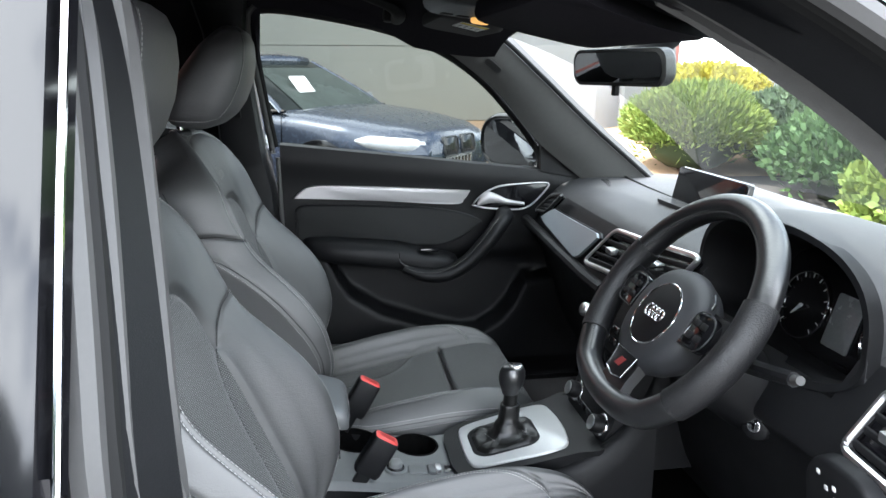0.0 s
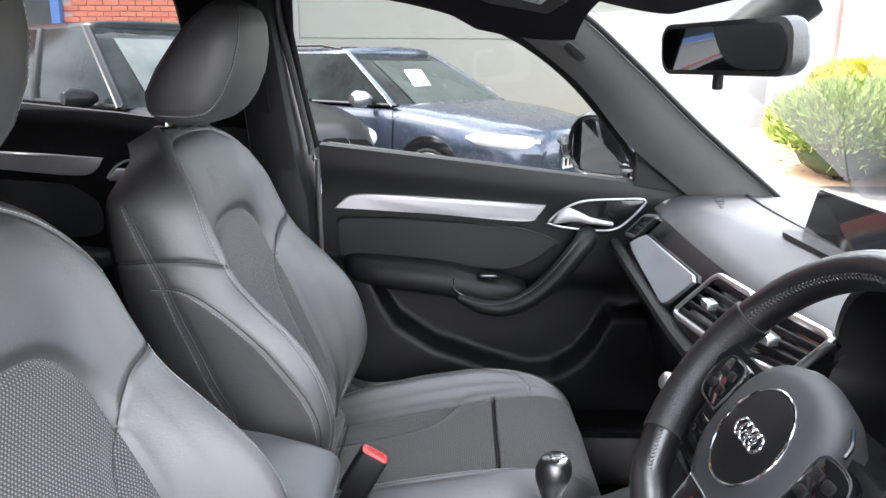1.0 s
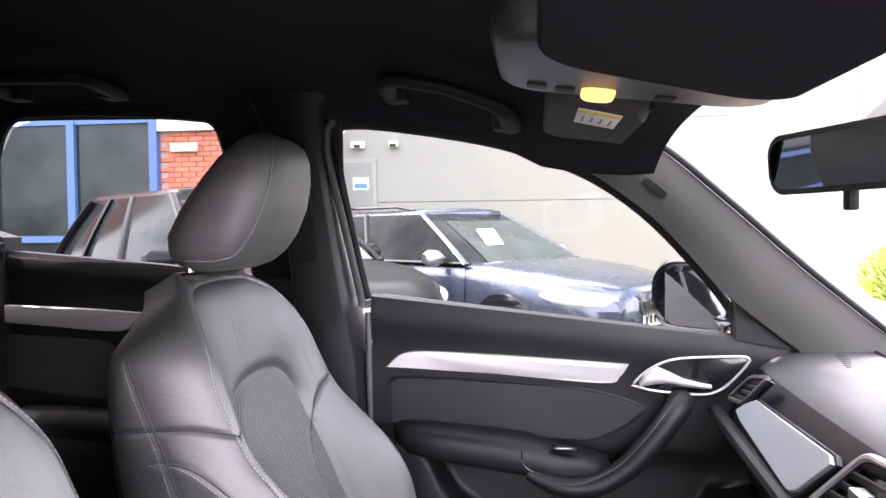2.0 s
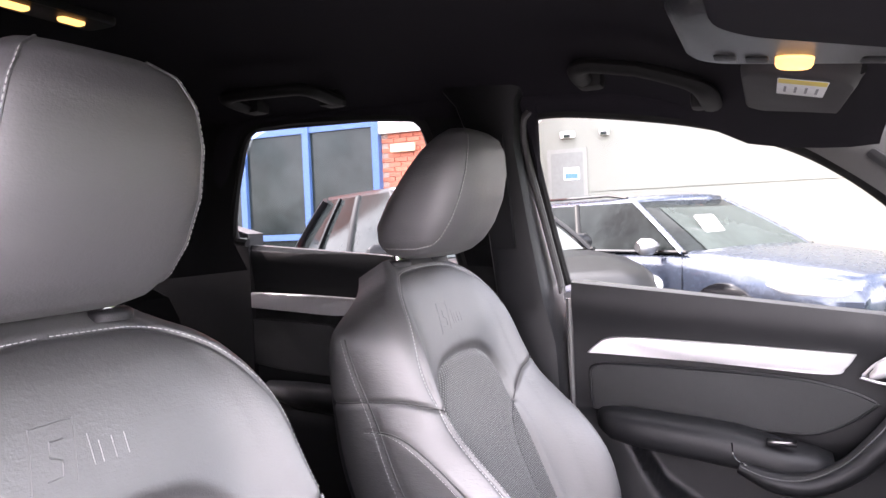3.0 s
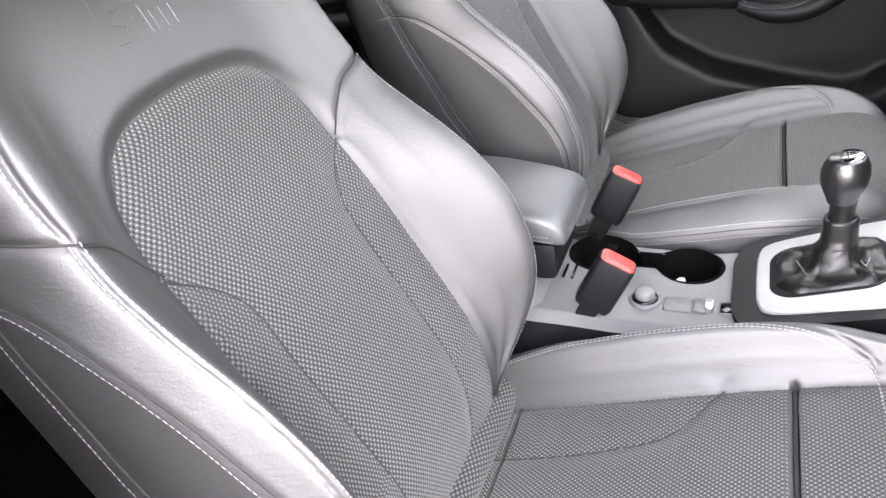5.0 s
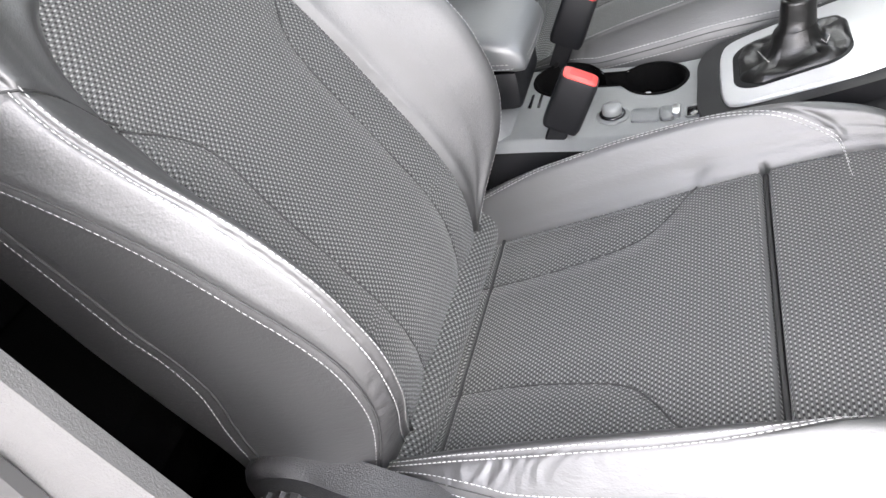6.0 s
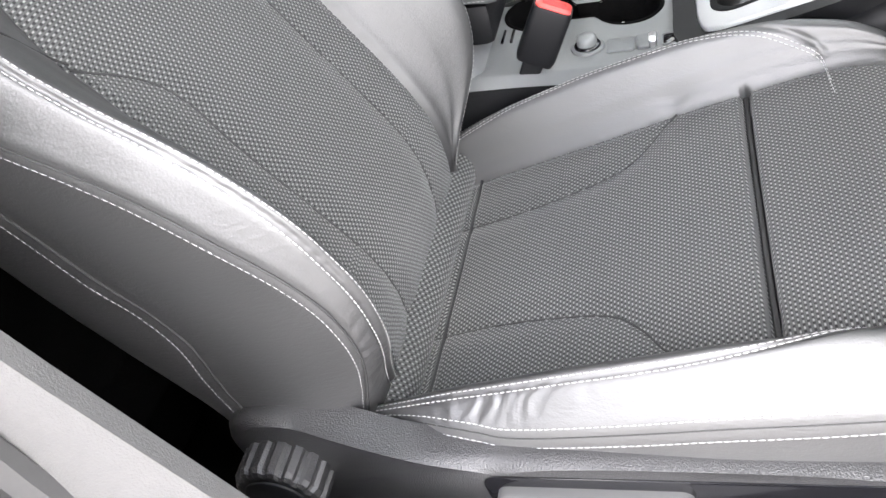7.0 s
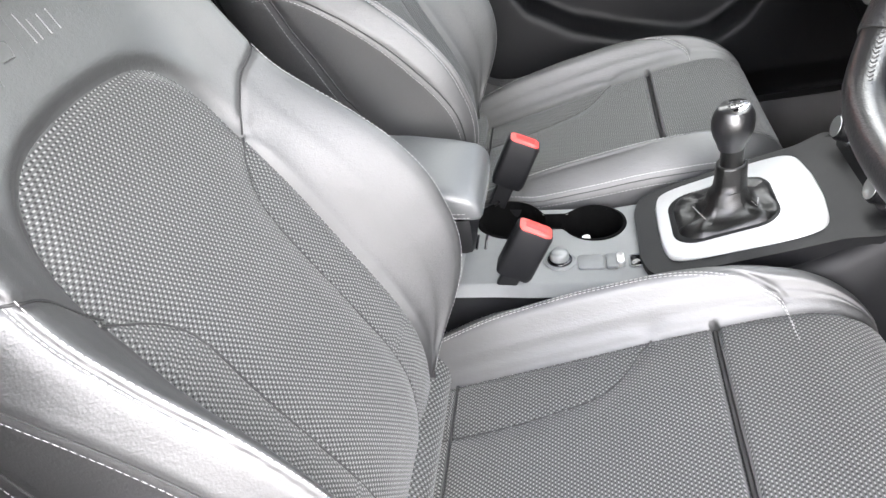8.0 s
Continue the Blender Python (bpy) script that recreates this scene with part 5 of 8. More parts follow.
def visor(y0, y1, lab, label_on):
    vis = thing("sun_visor", lab, "sun visor", "sun visors", loc=(0.56, (y0 + y1) / 2, 1.4))
    w = abs(y1 - y0)
    cy = (y0 + y1) / 2
    drop = 0.05 * abs(cy / 0.4) ** 2
    o = rounded(0.13 if label_on else 0.19, w, 0.045, 8)
    zv = 1.466 - drop if label_on else 1.427 - drop
    v, f = slab(o, (0.572 if label_on else 0.590, cy, zv), (1, 0, -0.22), (0, -1, 0), 0.024, 0.010)
    mesh_part("visor_panel", v, f, HEADLINER if not label_on else surface("grey_visor_cloth", (0.032, 0.030, 0.031), 0.85, vary=0.1, scale=20, bump=0.3, bump_scale=700), vis)
    if label_on:
        e3 = np.array((-0.22, 0, -1)) / 1.024
        p = np.array((0.578, 0.262, zv - 0.001)) + e3 * 0.0245
        v, f = slab(rounded(0.055, 0.12, 0.003), p, (1, 0, -0.22), (0, -1, 0), 0.0006, 0.0002)
        lab_ = mesh_part("warning_label", v, f, WHITEP, vis, "white and yellow printed label")
        v, f = slab(rounded(0.053, 0.028, 0.002), p + e3 * 0.0008 + (0, -0.045, 0), (1, 0, -0.22), (0, -1, 0), 0.0004, 0.0001)
        mesh_part("label_stripe", v, f, surface("yellow_print", (0.75, 0.6, 0.08), 0.5), lab_, "yellow band")
        for k in range(4):
            v, f = slab(rounded(0.003, 0.045, 0.001), p + e3 * 0.0008 + np.array((1, 0, -0.22)) / 1.024 * (-0.018 + 0.012 * k) + (0, 0.014, 0), (1, 0, -0.22), (0, -1, 0), 0.0003, 0.0001)
            mesh_part("print_bar", v, f, surface("grey_print", (0.25, 0.25, 0.25), 0.6), lab_)
    v, f = tube([(0.632 if label_on else 0.672, y0 + 0.03, zv - 0.018), (0.632 if label_on else 0.672, y1 - 0.03, zv - 0.018)], 0.006, 8)
    mesh_part("hinge_rod", v, f, PLASTIC, vis)


visor(0.18, 0.54, "grey sun visor folded up, with a printed warning label", True)
visor(-0.135, -0.54, "dark cloth sun visor folded up over the wheel", False)

im = thing("rear_view_mirror", "black framed rear-view mirror with dipping tab", "mirror", loc=(0.79, 0.03, 1.31))
mo, mx, my = np.array((0.7765, -0.0095, 1.3215)), np.array((0.080, -0.24, 0)), np.array((-0.075, -0.03, 1.0))
v, f = slab(rounded(0.238, 0.062, 0.022, 8), mo, -mx, my, 0.030, 0.012)
mesh_part("housing", v, f, PLASTIC_GREY, im, "black shell")
v, f = slab(rounded(0.222, 0.050, 0.018, 8), mo + (-0.0025, 0, 0), -mx, my, 0.001, 0.0004)
mesh_part("glass", v, f, surface("dimmed_mirror", (0.42, 0.43, 0.45), 0.02, metal=1.0, vary=0.01, rough_vary=0.005), im, "mirror glass")
bm = bmesh.new()
box(bm, (0.786, 0.012, 1.284), (0.010, 0.016, 0.022), 0.003)
part("dipping_tab", bm, PLASTIC, im)
v, f = tube([(0.79, 0.0, 1.33), (0.84, 0.0, 1.36), (0.86, 0.0, 1.385)], [0.022, 0.03, 0.04], 12)
mesh_part("stem", v, f, PLASTIC, im)

# ---- dashboard ----
DASHTOP = surface("soft_grey_dash_top", (0.045, 0.045, 0.047), 0.62, vary=0.1, scale=12, bump=0.3, bump_scale=700)
dash = thing("dashboard", "black moulded dashboard with silver inlay and slatted vents", "dashboard", loc=(1.0, 0, 0.6))


def dash_section(y):
    """Outline (x, z) of the dashboard at a distance from the middle."""
    e = abs(y) / 0.74
    bow = 0.03 * e ** 2.2
    top = [(1.42, 1.005), (1.25, 1.022), (1.10, 1.036 - 0.012 * e), (0.99, 1.036 - 0.014 * e), (0.925, 1.022 - 0.012 * e), (0.892, 1.002 - 0.01 * e)]
    face = [(0.868, 0.962), (0.842, 0.918), (0.828, 0.892), (0.824, 0.872), (0.838, 0.852), (0.86, 0.80), (0.885, 0.72), (0.93, 0.60), (1.02, 0.48), (1.15, 0.40), (1.42, 0.40)]
    return np.array([(x + bow, z) for x, z in top + face])


rows_, n_top = [], 0
for y in np.linspace(-0.745, 0.745, 80):
    rows_.append([(x, y, z) for x, z in cr(dash_section(y), 96)])
rows_ = np.array(rows_)
mid_ = (rows_[:-1, :-1] + rows_[1:, 1:]) / 2
solid = ~((np.abs(mid_[..., 1] + 0.345) < 0.178) & (mid_[..., 0] > 0.868) & (mid_[..., 0] < 1.085) & (mid_[..., 2] > 0.94))
v, f, _ = sheet(rows_[:, :32], solid[:, :31])
mesh_part("dash_top", v, f, DASHTOP, dash, "soft dark grey upper pad", sharp=60)
v, f, _ = sheet(rows_[:, 31:], solid[:, 31:])
mesh_part("dash_face", v, f, PLASTIC, dash, "", sharp=60)
v, f = loft([[(x, s * 0.745, z) for x, z in cr(dash_section(0.745), 40)] for s in (1, 1.01)])
mesh_part("end_cap", v, f, PLASTIC, dash)
# line under the windscreen and demister slots
v, f = tube([(1.055 + 0.05 * (y / 0.7) ** 2, y, 1.034 - 0.012 * abs(y)) for y in np.linspace(-0.7, 0.7, 40)], 0.004, 6)
mesh_part("pad_seam", v, f, PLASTIC, dash)
for k in range(7):
    bm = bmesh.new()
    box(bm, (1.03 - 0.004 * k, 0.66 - 0.018 * k, 1.0225), (0.02, 0.009, 0.006), 0.002)
    part("demister_slot", bm, GLOSS, dash)

FX, FZ = np.array((0.5, 0, 1.0)) / 1.118, None   # up the sloping face


def on_face(y, z, lift=0.0):
    """A place on the sloping face of the dashboard."""
    return np.array((0.843 + 0.5 * (z - 0.93), y, z)) + np.array((-1, 0, 0.5)) / 1.118 * lift


def face_slab(name, pts, lift, depth, mat, parent, lab="", bevel=0.002):
    q = [(-y, (z - 0.93) * 1.118) for y, z in pts]
    o = on_face(0, 0.93, lift)
    v, f = slab(q, o, (0, -1, 0), (0.5, 0, 1), depth, bevel)
    return mesh_part(name, v, f, mat, parent, lab)


inlay = [(0.602, 0.934), (0.575, 0.952), (0.541, 0.966), (0.42, 0.967), (0.236, 0.969), (0.222, 0.962), (0.268, 0.912), (0.284, 0.905), (0.30, 0.904), (0.45, 0.916), (0.56, 0.926)]
face_slab("inlay", inlay, 0.004, 0.008, surface("pale_silver_inlay", (0.30, 0.325, 0.35), 0.45, metal=0.6, vary=0.04), dash, "pale satin silver inlay")
face_slab("inlay_border", [(y + (y - 0.42) * 0.035, z + (z - 0.938) * 0.12) for y, z in inlay], 0.001, 0.006, PLASTIC, dash)
# lip under the inlay
v, f = tube(np.array([on_face(y, 0.886 + 0.02 * max(0, (y - 0.2) / 0.5), 0.004) for y in np.linspace(0.10, 0.72, 30)]), 0.014, 10)
mesh_part("lower_lip", v, f, PLASTIC, dash)


def vent(name_lab, quad, slats, tabs, bright=True):
    """A slatted air vent in a bright frame; quad: corners (y, z), counter-clockwise from the lower outer one."""
    q = np.array(quad, float)
    c = q.mean(0)
    loop = []
    for i in range(4):
        a, b, d = q[i - 1], q[i], q[(i + 1) % 4]
        for t in np.linspace(0, 1, 6):
            p0, p1 = b + (a - b) * 0.16, b + (d - b) * 0.16
            loop.append((1 - t) ** 2 * p0 + 2 * t * (1 - t) * b + t * t * p1)
    root = thing("air_vent", name_lab, "air vent", "dashboard vents", loc=tuple(on_face(*c)))
    face_slab("vent_well", loop, -0.004, 0.008, GLOSS, root, "dark opening")
    v, f = tube(np.array([on_face(y, z, 0.009) for y, z in loop]), 0.0055, 8, closed=True)
    mesh_part("frame", v, f, SILVER if bright else PLASTIC_GREY, root, "bright frame" if bright else "")
    v, f = tube(np.array([on_face(*(c + (np.array(p) - c) * 0.93), 0.007) for p in loop]), 0.004, 6, closed=True)
    mesh_part("inner_frame", v, f, PLASTIC, root)
    for k in range(slats):
        t = (k + 0.7) / (slats + 0.4)
        a = q[0] * (1 - t) + q[3] * t
        b = q[1] * (1 - t) + q[2] * t
        a, b = a + (b - a) * 0.05, b + (a - b) * 0.05
        p = np.array([on_face(*(a + (b - a) * s), 0.007) for s in np.linspace(0, 1, 8)])
        v, f = tube(p, 0.0052, 8, up=(-1, 0, 0.1), flat=0.45)
        mesh_part("slat", v, f, PLASTIC, root)
    for s in tabs:
        m = (q[0] + q[3]) / 2 * (1 - s) + (q[1] + q[2]) / 2 * s
        bm = bmesh.new()
        box(bm, tuple(on_face(*m, 0.014)), (0.018, 0.030, 0.012), 0.003)
        part("tab", bm, SILVER, root, "bright adjuster tab")
    return root


vent("slatted centre air vent with bright frame and tab", [(0.232, 0.908), (0.040, 0.925), (0.030, 1.000), (0.165, 0.992)], 5, (0.45,))
vent("slatted centre air vent with bright frame and tab beside the wheel", [(0.030, 0.926), (-0.130, 0.955), (-0.165, 1.016), (0.020, 1.001)], 5, (0.5,))
vent("small slatted side vent in the corner of the dashboard", [(0.665, 0.940), (0.590, 0.948), (0.540, 1.003), (0.612, 0.990)], 4, (), False)
vent("slatted side vent by the driver's door with bright frame", [(-0.595, 0.912), (-0.70, 0.905), (-0.705, 0.985), (-0.61, 0.985)], 4, (0.5,))

# pop-up screen
sc = thing("display_screen", "slim black pop-up display screen, switched off", "screen", loc=(1.04, 0.13, 1.03))
v, f = slab(rounded(0.275, 0.115, 0.008, 5), (1.052, 0.136, 1.052), (0, -1, 0), (0.22, 0, 1), 0.014, 0.003)
mesh_part("bezel", v, f, GLOSS, sc, "gloss black slab")
v, f = tube([(1.062, 0.27, 1.107), (1.062, 0.002, 1.107)], 0.0035, 8)
mesh_part("top_edge", v, f, SILVER, sc, "thin bright top edge")
o = rounded(0.30, 0.08, 0.03, 8)
v, f = slab(o, (1.035, 0.13, 1.033), (0, -1, 0), (-1, 0, 0.05), -0.008, -0.002)
mesh_part("screen_well", v, f, PLASTIC, sc)

# instrument binnacle
bin_ = thing("instrument_cluster", "hooded instrument cluster with two dials and a small display", "instrument cluster", loc=(0.97, -0.345, 0.95))
ring = []
for x, w, zt in ((1.12, 0.165, 1.085), (1.02, 0.185, 1.115), (0.93, 0.198, 1.125), (0.885, 0.200, 1.118)):
    r = []
    for k in range(40):
        a = math.pi * k / 39
        c, s_ = math.cos(a), math.sin(a)
        r.append((x, -0.345 + w * math.copysign(abs(c) ** 0.75, c), 0.955 + (zt - 0.955) * abs(s_) ** 0.62))
    ring.append(r)
def cowl(x, w, zt, zb, dxb=0.0):
    """A closed loop round the dials: arched above, flatter below."""
    r = []
    for k in range(64):
        a = 2 * math.pi * k / 64
        c, s_ = math.cos(a), math.sin(a)
        z = 0.985 + ((zt - 0.985) * abs(s_) ** 0.62 if s_ > 0 else -(0.985 - zb) * abs(s_) ** 0.7)
        r.append((x + (dxb * -s_ if s_ < 0 else 0), -0.345 + w * math.copysign(abs(c) ** 0.75, c), z))
    return r


v, f = loft(ring, closed=False)
mesh_part("hood", v, f, DASHTOP, bin_, "soft dark grey hood", sharp=60)
v, f = loft([cowl(0.90, 0.203, 1.117, 0.918, -0.035), cowl(0.884, 0.199, 1.117, 0.924, -0.030), cowl(0.884, 0.190, 1.108, 0.934, -0.025), cowl(0.90, 0.184, 1.102, 0.934, -0.01), cowl(0.96, 0.176, 1.080, 0.905), cowl(1.05, 0.168, 1.055, 0.885)], True, False)
mesh_part("hood_lining", v, f, PLASTIC, bin_, "", sharp=60)
CLF = lambda y, z, l=0.0: np.array((1.020 + 0.30 * (z - 0.955) - l, y, z + 0.3 * l))
v, f = slab([(y, z) for y, z in rounded(0.40, 0.21, 0.06, 8)], CLF(-0.340, 0.965), (0, -1, 0), (0.30, 0, 1), 0.004, 0.001)
mesh_part("dial_face", v, f, GLOSS, bin_, "black dial plate")
for cy in (-0.243, -0.432):
    c = CLF(cy, 0.957, 0.006)
    ring2 = np.array([c + 0.054 * (math.cos(t) * np.array((0, 1, 0)) + math.sin(t) * np.array((0.287, 0, 0.958))) for t in np.linspace(0, 2 * math.pi, 48, endpoint=False)])
    v, f = tube(ring2, 0.0018, 6, closed=True)
    dial = mesh_part("dial_ring", v, f, CHROME, bin_, "thin bright ring")
    for k in range(13):
        t = math.radians(225 - 22.5 * k)
        d_ = math.cos(t) * np.array((0, -1, 0)) + math.sin(t) * np.array((0.287, 0, 0.958))
        v, f = tube([c + d_ * 0.045, c + d_ * 0.052], 0.0008, 4)
        mesh_part("tick", v, f, WHITEP, dial)
    v, f = tube([c + np.array((-0.003, 0, 0)), c + np.array((-0.003, 0.03, -0.028))], [0.003, 0.0008], 6)
    mesh_part("needle", v, f, WHITEP, dial)
v, f = slab(rounded(0.056, 0.082, 0.004), CLF(-0.337, 0.957, 0.005), (0, -1, 0), (0.30, 0, 1), 0.002, 0.0005)
mesh_part("display", v, f, surface("grey_display", (0.16, 0.17, 0.17), 0.25), bin_, "grey unlit display")

# steering column, stalks and key
col = thing("steering_column", "black steering column shroud with key slot", "steering column", loc=(0.86, -0.34, 0.85))
ring = []
for x, z, w, h in ((0.775, 0.955, 0.055, 0.045), (0.80, 0.925, 0.072, 0.06), (0.85, 0.885, 0.085, 0.058), (0.90, 0.865, 0.09, 0.055), (0.94, 0.86, 0.09, 0.05)):
    ring.append([(x + 0.3 * h * math.sin(a), -0.34 + w * math.copysign(abs(math.cos(a)) ** 0.7, math.cos(a)), z + h * math.copysign(abs(math.sin(a)) ** 0.7, math.sin(a))) for a in np.linspace(0, 2 * math.pi, 28, endpoint=False)])
v, f = loft(ring)
mesh_part("shroud", v, f, PLASTIC, col, sharp=60)
kn = np.array((-0.80, -0.45, 0.2))
kn /= np.linalg.norm(kn)
kx = np.cross((0, 0, 1), kn)
kx /= np.linalg.norm(kx)
ky = np.cross(kn, kx)
kc = np.array((0.838, -0.418, 0.852))
v, f = slab(circle2(0.021, 32), kc - kn * 0.016, kx, ky, 0.018, 0.004)
mesh_part("key_surround", v, f, PLASTIC, col, "round black surround")
v, f = slab(circle2(0.0095, 24), kc + kn * 0.0015, kx, ky, 0.003, 0.001)
key = mesh_part("key_slot", v, f, CHROME, col, "bright key slot")
v, f = slab(rounded(0.0035, 0.010, 0.001), kc + kn * 0.0045, kx, ky, 0.0004, 0.0001)
mesh_part("slot", v, f, GLOSS, key)
for y0, y1 in ((-0.39, -0.552), (-0.25, -0.15)):
    v, f = tube([(0.80, y0, 0.945), (0.795, (y0 + y1) / 2, 0.960), (0.79, y1, 0.980)], [0.013, 0.010, 0.009], 10)
    st = mesh_part("stalk", v, f, PLASTIC, col, "black column stalk")
    v, f = tube([(0.79, y1, 0.980), (0.788, y1 - (0.014 if y1 < y0 else -0.014), 0.985)], [0.0062, 0.0055], 12)
    mesh_part("stalk_tip", v, f, SEAL_GREY if y1 < y0 else PLASTIC, st, "pale tip" if y1 < y0 else "")

# lower dash: light switch panel
ls = thing("light_switch", "rotary light switch panel with small white symbols", "light switch", loc=(0.85, -0.60, 0.86))
v, f = slab(rounded(0.12, 0.13, 0.045, 8), (0.826, -0.630, 0.852), (0, -1, 0), (-0.15, 0, 1), 0.02, 0.006)
mesh_part("plate", v, f, PLASTIC, ls)
v, f = slab(circle2(0.026, 36), (0.808, -0.638, 0.840), (0, -1, 0), (-0.15, 0, 1), 0.016, 0.004)
kb = mesh_part("knob", v, f, GLOSS, ls, "round black knob")
v, f = slab(rounded(0.004, 0.03, 0.001), (0.7905, -0.638, 0.852), (0, -1, 0), (-0.15, 0, 1), 0.002, 0.0005)
mesh_part("pointer", v, f, SILVER, kb)
for k, (y, z) in enumerate(((-0.572, 0.875), (-0.585, 0.862), (-0.598, 0.868), (-0.60, 0.855), (-0.64, 0.86))):
    v, f = slab(rounded(0.006, 0.006, 0.001), (0.806 - 0.15 * (z - 0.835), y - 0.025, z + 0.017), (0, -1, 0), (-0.15, 0, 1), 0.0006, 0.0002)
    mesh_part("symbol", v, f, WHITEP, ls)

# ---- centre stack ----
stack = thing("centre_stack", "black centre stack with climate knobs and buttons", "centre stack", loc=(0.80, 0, 0.75))
ring = []
for z, x0, w in ((0.905, 0.825, 0.125), (0.86, 0.802, 0.125), (0.80, 0.790, 0.120), (0.75, 0.782, 0.112), (0.69, 0.766, 0.105), (0.64, 0.738, 0.102), (0.60, 0.730, 0.102)):
    ring.append([(x0 + 0.22, -w, z), (x0 + 0.02, -w, z), (x0 + 0.004, -w + 0.006, z), (x0, -w + 0.02, z), (x0, w - 0.02, z), (x0 + 0.004, w - 0.006, z), (x0 + 0.02, w, z), (x0 + 0.22, w, z)])
v, f = loft(ring)
mesh_part("fascia", v, f, PLASTIC, stack)
SN = np.array((-1, 0, 0.42)) / 1.0846
SU = np.array((0.42, 0, 1)) / 1.0846
STK = lambda y, z, l=0.0: np.array((np.interp(z, [0.64, 0.69, 0.75, 0.86, 0.905], [0.738, 0.766, 0.782, 0.802, 0.825]), y, z)) + SN * l
def knob_at(y, z, r, lab):
    v, f = slab(circle2(r * 1.35, 36), STK(y, z, -0.003), (0, -1, 0), SU, 0.006, 0.002)
    mesh_part("knob_ring", v, f, CHROME, stack, "bright ring")
    v, f = slab(circle2(r, 36), STK(y, z, 0.002), (0, -1, 0), SU, 0.020, 0.004)
    k_ = mesh_part("climate_knob", v, f, PLASTIC, stack, lab)
    v, f = slab(circle2(r * 0.8, 30), STK(y, z, 0.0222), (0, -1, 0), SU, 0.001, 0.0004)
    mesh_part("knob_face", v, f, SILVER, k_)
v, f = slab(circle2(0.014, 30), STK(0.105, 0.842, 0.0), (0, -1, 0), SU, 0.024, 0.005)
mesh_part("volume_knob", v, f, SILVER, stack, "small bright knob")
for r_ in range(2):
    for k in range(5):
        v, f = slab(rounded(0.026, 0.013, 0.003), STK(0.075 - 0.034 * k, 0.850 - 0.022 * r_, 0.0), (0, -1, 0), SU, 0.005, 0.0015)
        mesh_part("button", v, f, GLOSS, stack)
v, f = slab(rounded(0.15, 0.045, 0.006), STK(0.0, 0.795, 0.0), (0, -1, 0), SU, 0.003, 0.001)
mesh_part("radio_panel", v, f, GLOSS, stack, "gloss black panel")
knob_at(0.070, 0.688, 0.017, "round climate knob")
knob_at(-0.070, 0.682, 0.017, "round climate knob")
for k in range(4):
    v, f = slab(rounded(0.022, 0.012, 0.003), STK(0.036 - 0.024 * k, 0.680, 0.0), (0, -1, 0), SU, 0.005, 0.0015)
    mesh_part("button", v, f, GLOSS, stack)

# ---- steering wheel ----
wheel_c = np.array((0.760, -0.3085, 0.988))
wn_ = np.array((-0.812, 0, 0.583))
wn_ /= np.linalg.norm(wn_)
wu = np.array((0, -1.0, 0))
wv = np.cross(wn_, wu)


def W(a, b, l=0.0):
    """A place in the wheel's plane: across, up, and towards the driver."""
    return wheel_c + a * wu + b * wv + l * wn_


RIM = leather_mat("wheel_leather", (0.008, 0.008, 0.009), 0.34, 0.9)
PERF = surface("perforated_leather", (0.011, 0.011, 0.012), 0.42, vary=0.1, scale=40, bump=0.9, bump_scale=420)
wheel = thing("steering_wheel", "black leather three-spoke steering wheel with silver ring badge", "steering wheel", loc=tuple(wheel_c))
RR = 0.172


def rim_arc(t0, t1, mat, name, rad):
    th = np.linspace(radians(t0), radians(t1), 40)
    flat = lambda t: -0.016 * max(0, math.sin(-t) - 0.80) / 0.2
    p = np.array([W((RR) * math.cos(t), (RR + flat(t)) * math.sin(t), 0.0) for t in th])
    v, f = tube(p, rad, 18, up=wn_, flat=1.12)
    return mesh_part(name, v, f, mat, wheel, "", sharp=70)


for t0, t1, mat, nm, rd_ in ((20, 160, RIM, "rim_top", 0.0185), (160, 215, PERF, "rim_grip", 0.0212), (215, 325, RIM, "rim_bottom", 0.0188), (-35, 20, PERF, "rim_grip", 0.0212)):
    rim_arc(t0, t1, mat, nm, rd_)
for t in (20, 160, 215, -35):
    c = W(RR * math.cos(radians(t)), RR * math.sin(radians(t)))
    tang = -math.sin(radians(t)) * wu + math.cos(radians(t)) * wv
    v, f = tube([c - tang * 0.0012, c + tang * 0.0012], 0.0213, 18, flat=1.1, up=wn_)
    mesh_part("rim_seam", v, f, SEAM_AND_SHADE, wheel)
# lacing round the inside of the rim
zz = []
for t in np.linspace(0, 2 * np.pi, 210, endpoint=False):
    if 4.35 < t < 5.07:
        continue
    for sgn in (-1, 1):
        zz.append(tube([W((RR - 0.0150 + 0.0022 * sgn) * math.cos(t), (RR - 0.0150 + 0.0022 * sgn) * math.sin(t), 0.0125 + 0.0018 * sgn), W((RR - 0.0150) * math.cos(t + 0.020), (RR - 0.0150) * math.sin(t + 0.020), 0.0128)], 0.0008, 4))
v, f = join(*zz)
tagged(mesh_part("rim_lacing", v, f, SEAL_GREY, wheel, "grey cross stitching", sharp=180), kind="stuff")
# hub, set back from the rim
def WH(a, b, l=0.0):
    return W(a, b - 0.020, l - 0.012)


ring = []
for l, r, e in ((-0.05, 0.054, 1), (-0.02, 0.074, 1), (0.004, 0.082, 1), (0.018, 0.077, 1), (0.025, 0.064, 1), (0.027, 0.034, 1)):
    ring.append([WH(r * 1.06 * math.copysign(abs(math.cos(a)) ** 0.85, math.cos(a)), r * (1.0 if math.sin(a) > 0 else 1.02) * math.copysign(abs(math.sin(a)) ** 0.9, math.sin(a)), l) for a in np.linspace(0, 2 * math.pi, 48, endpoint=False)])
v, f = loft(ring)
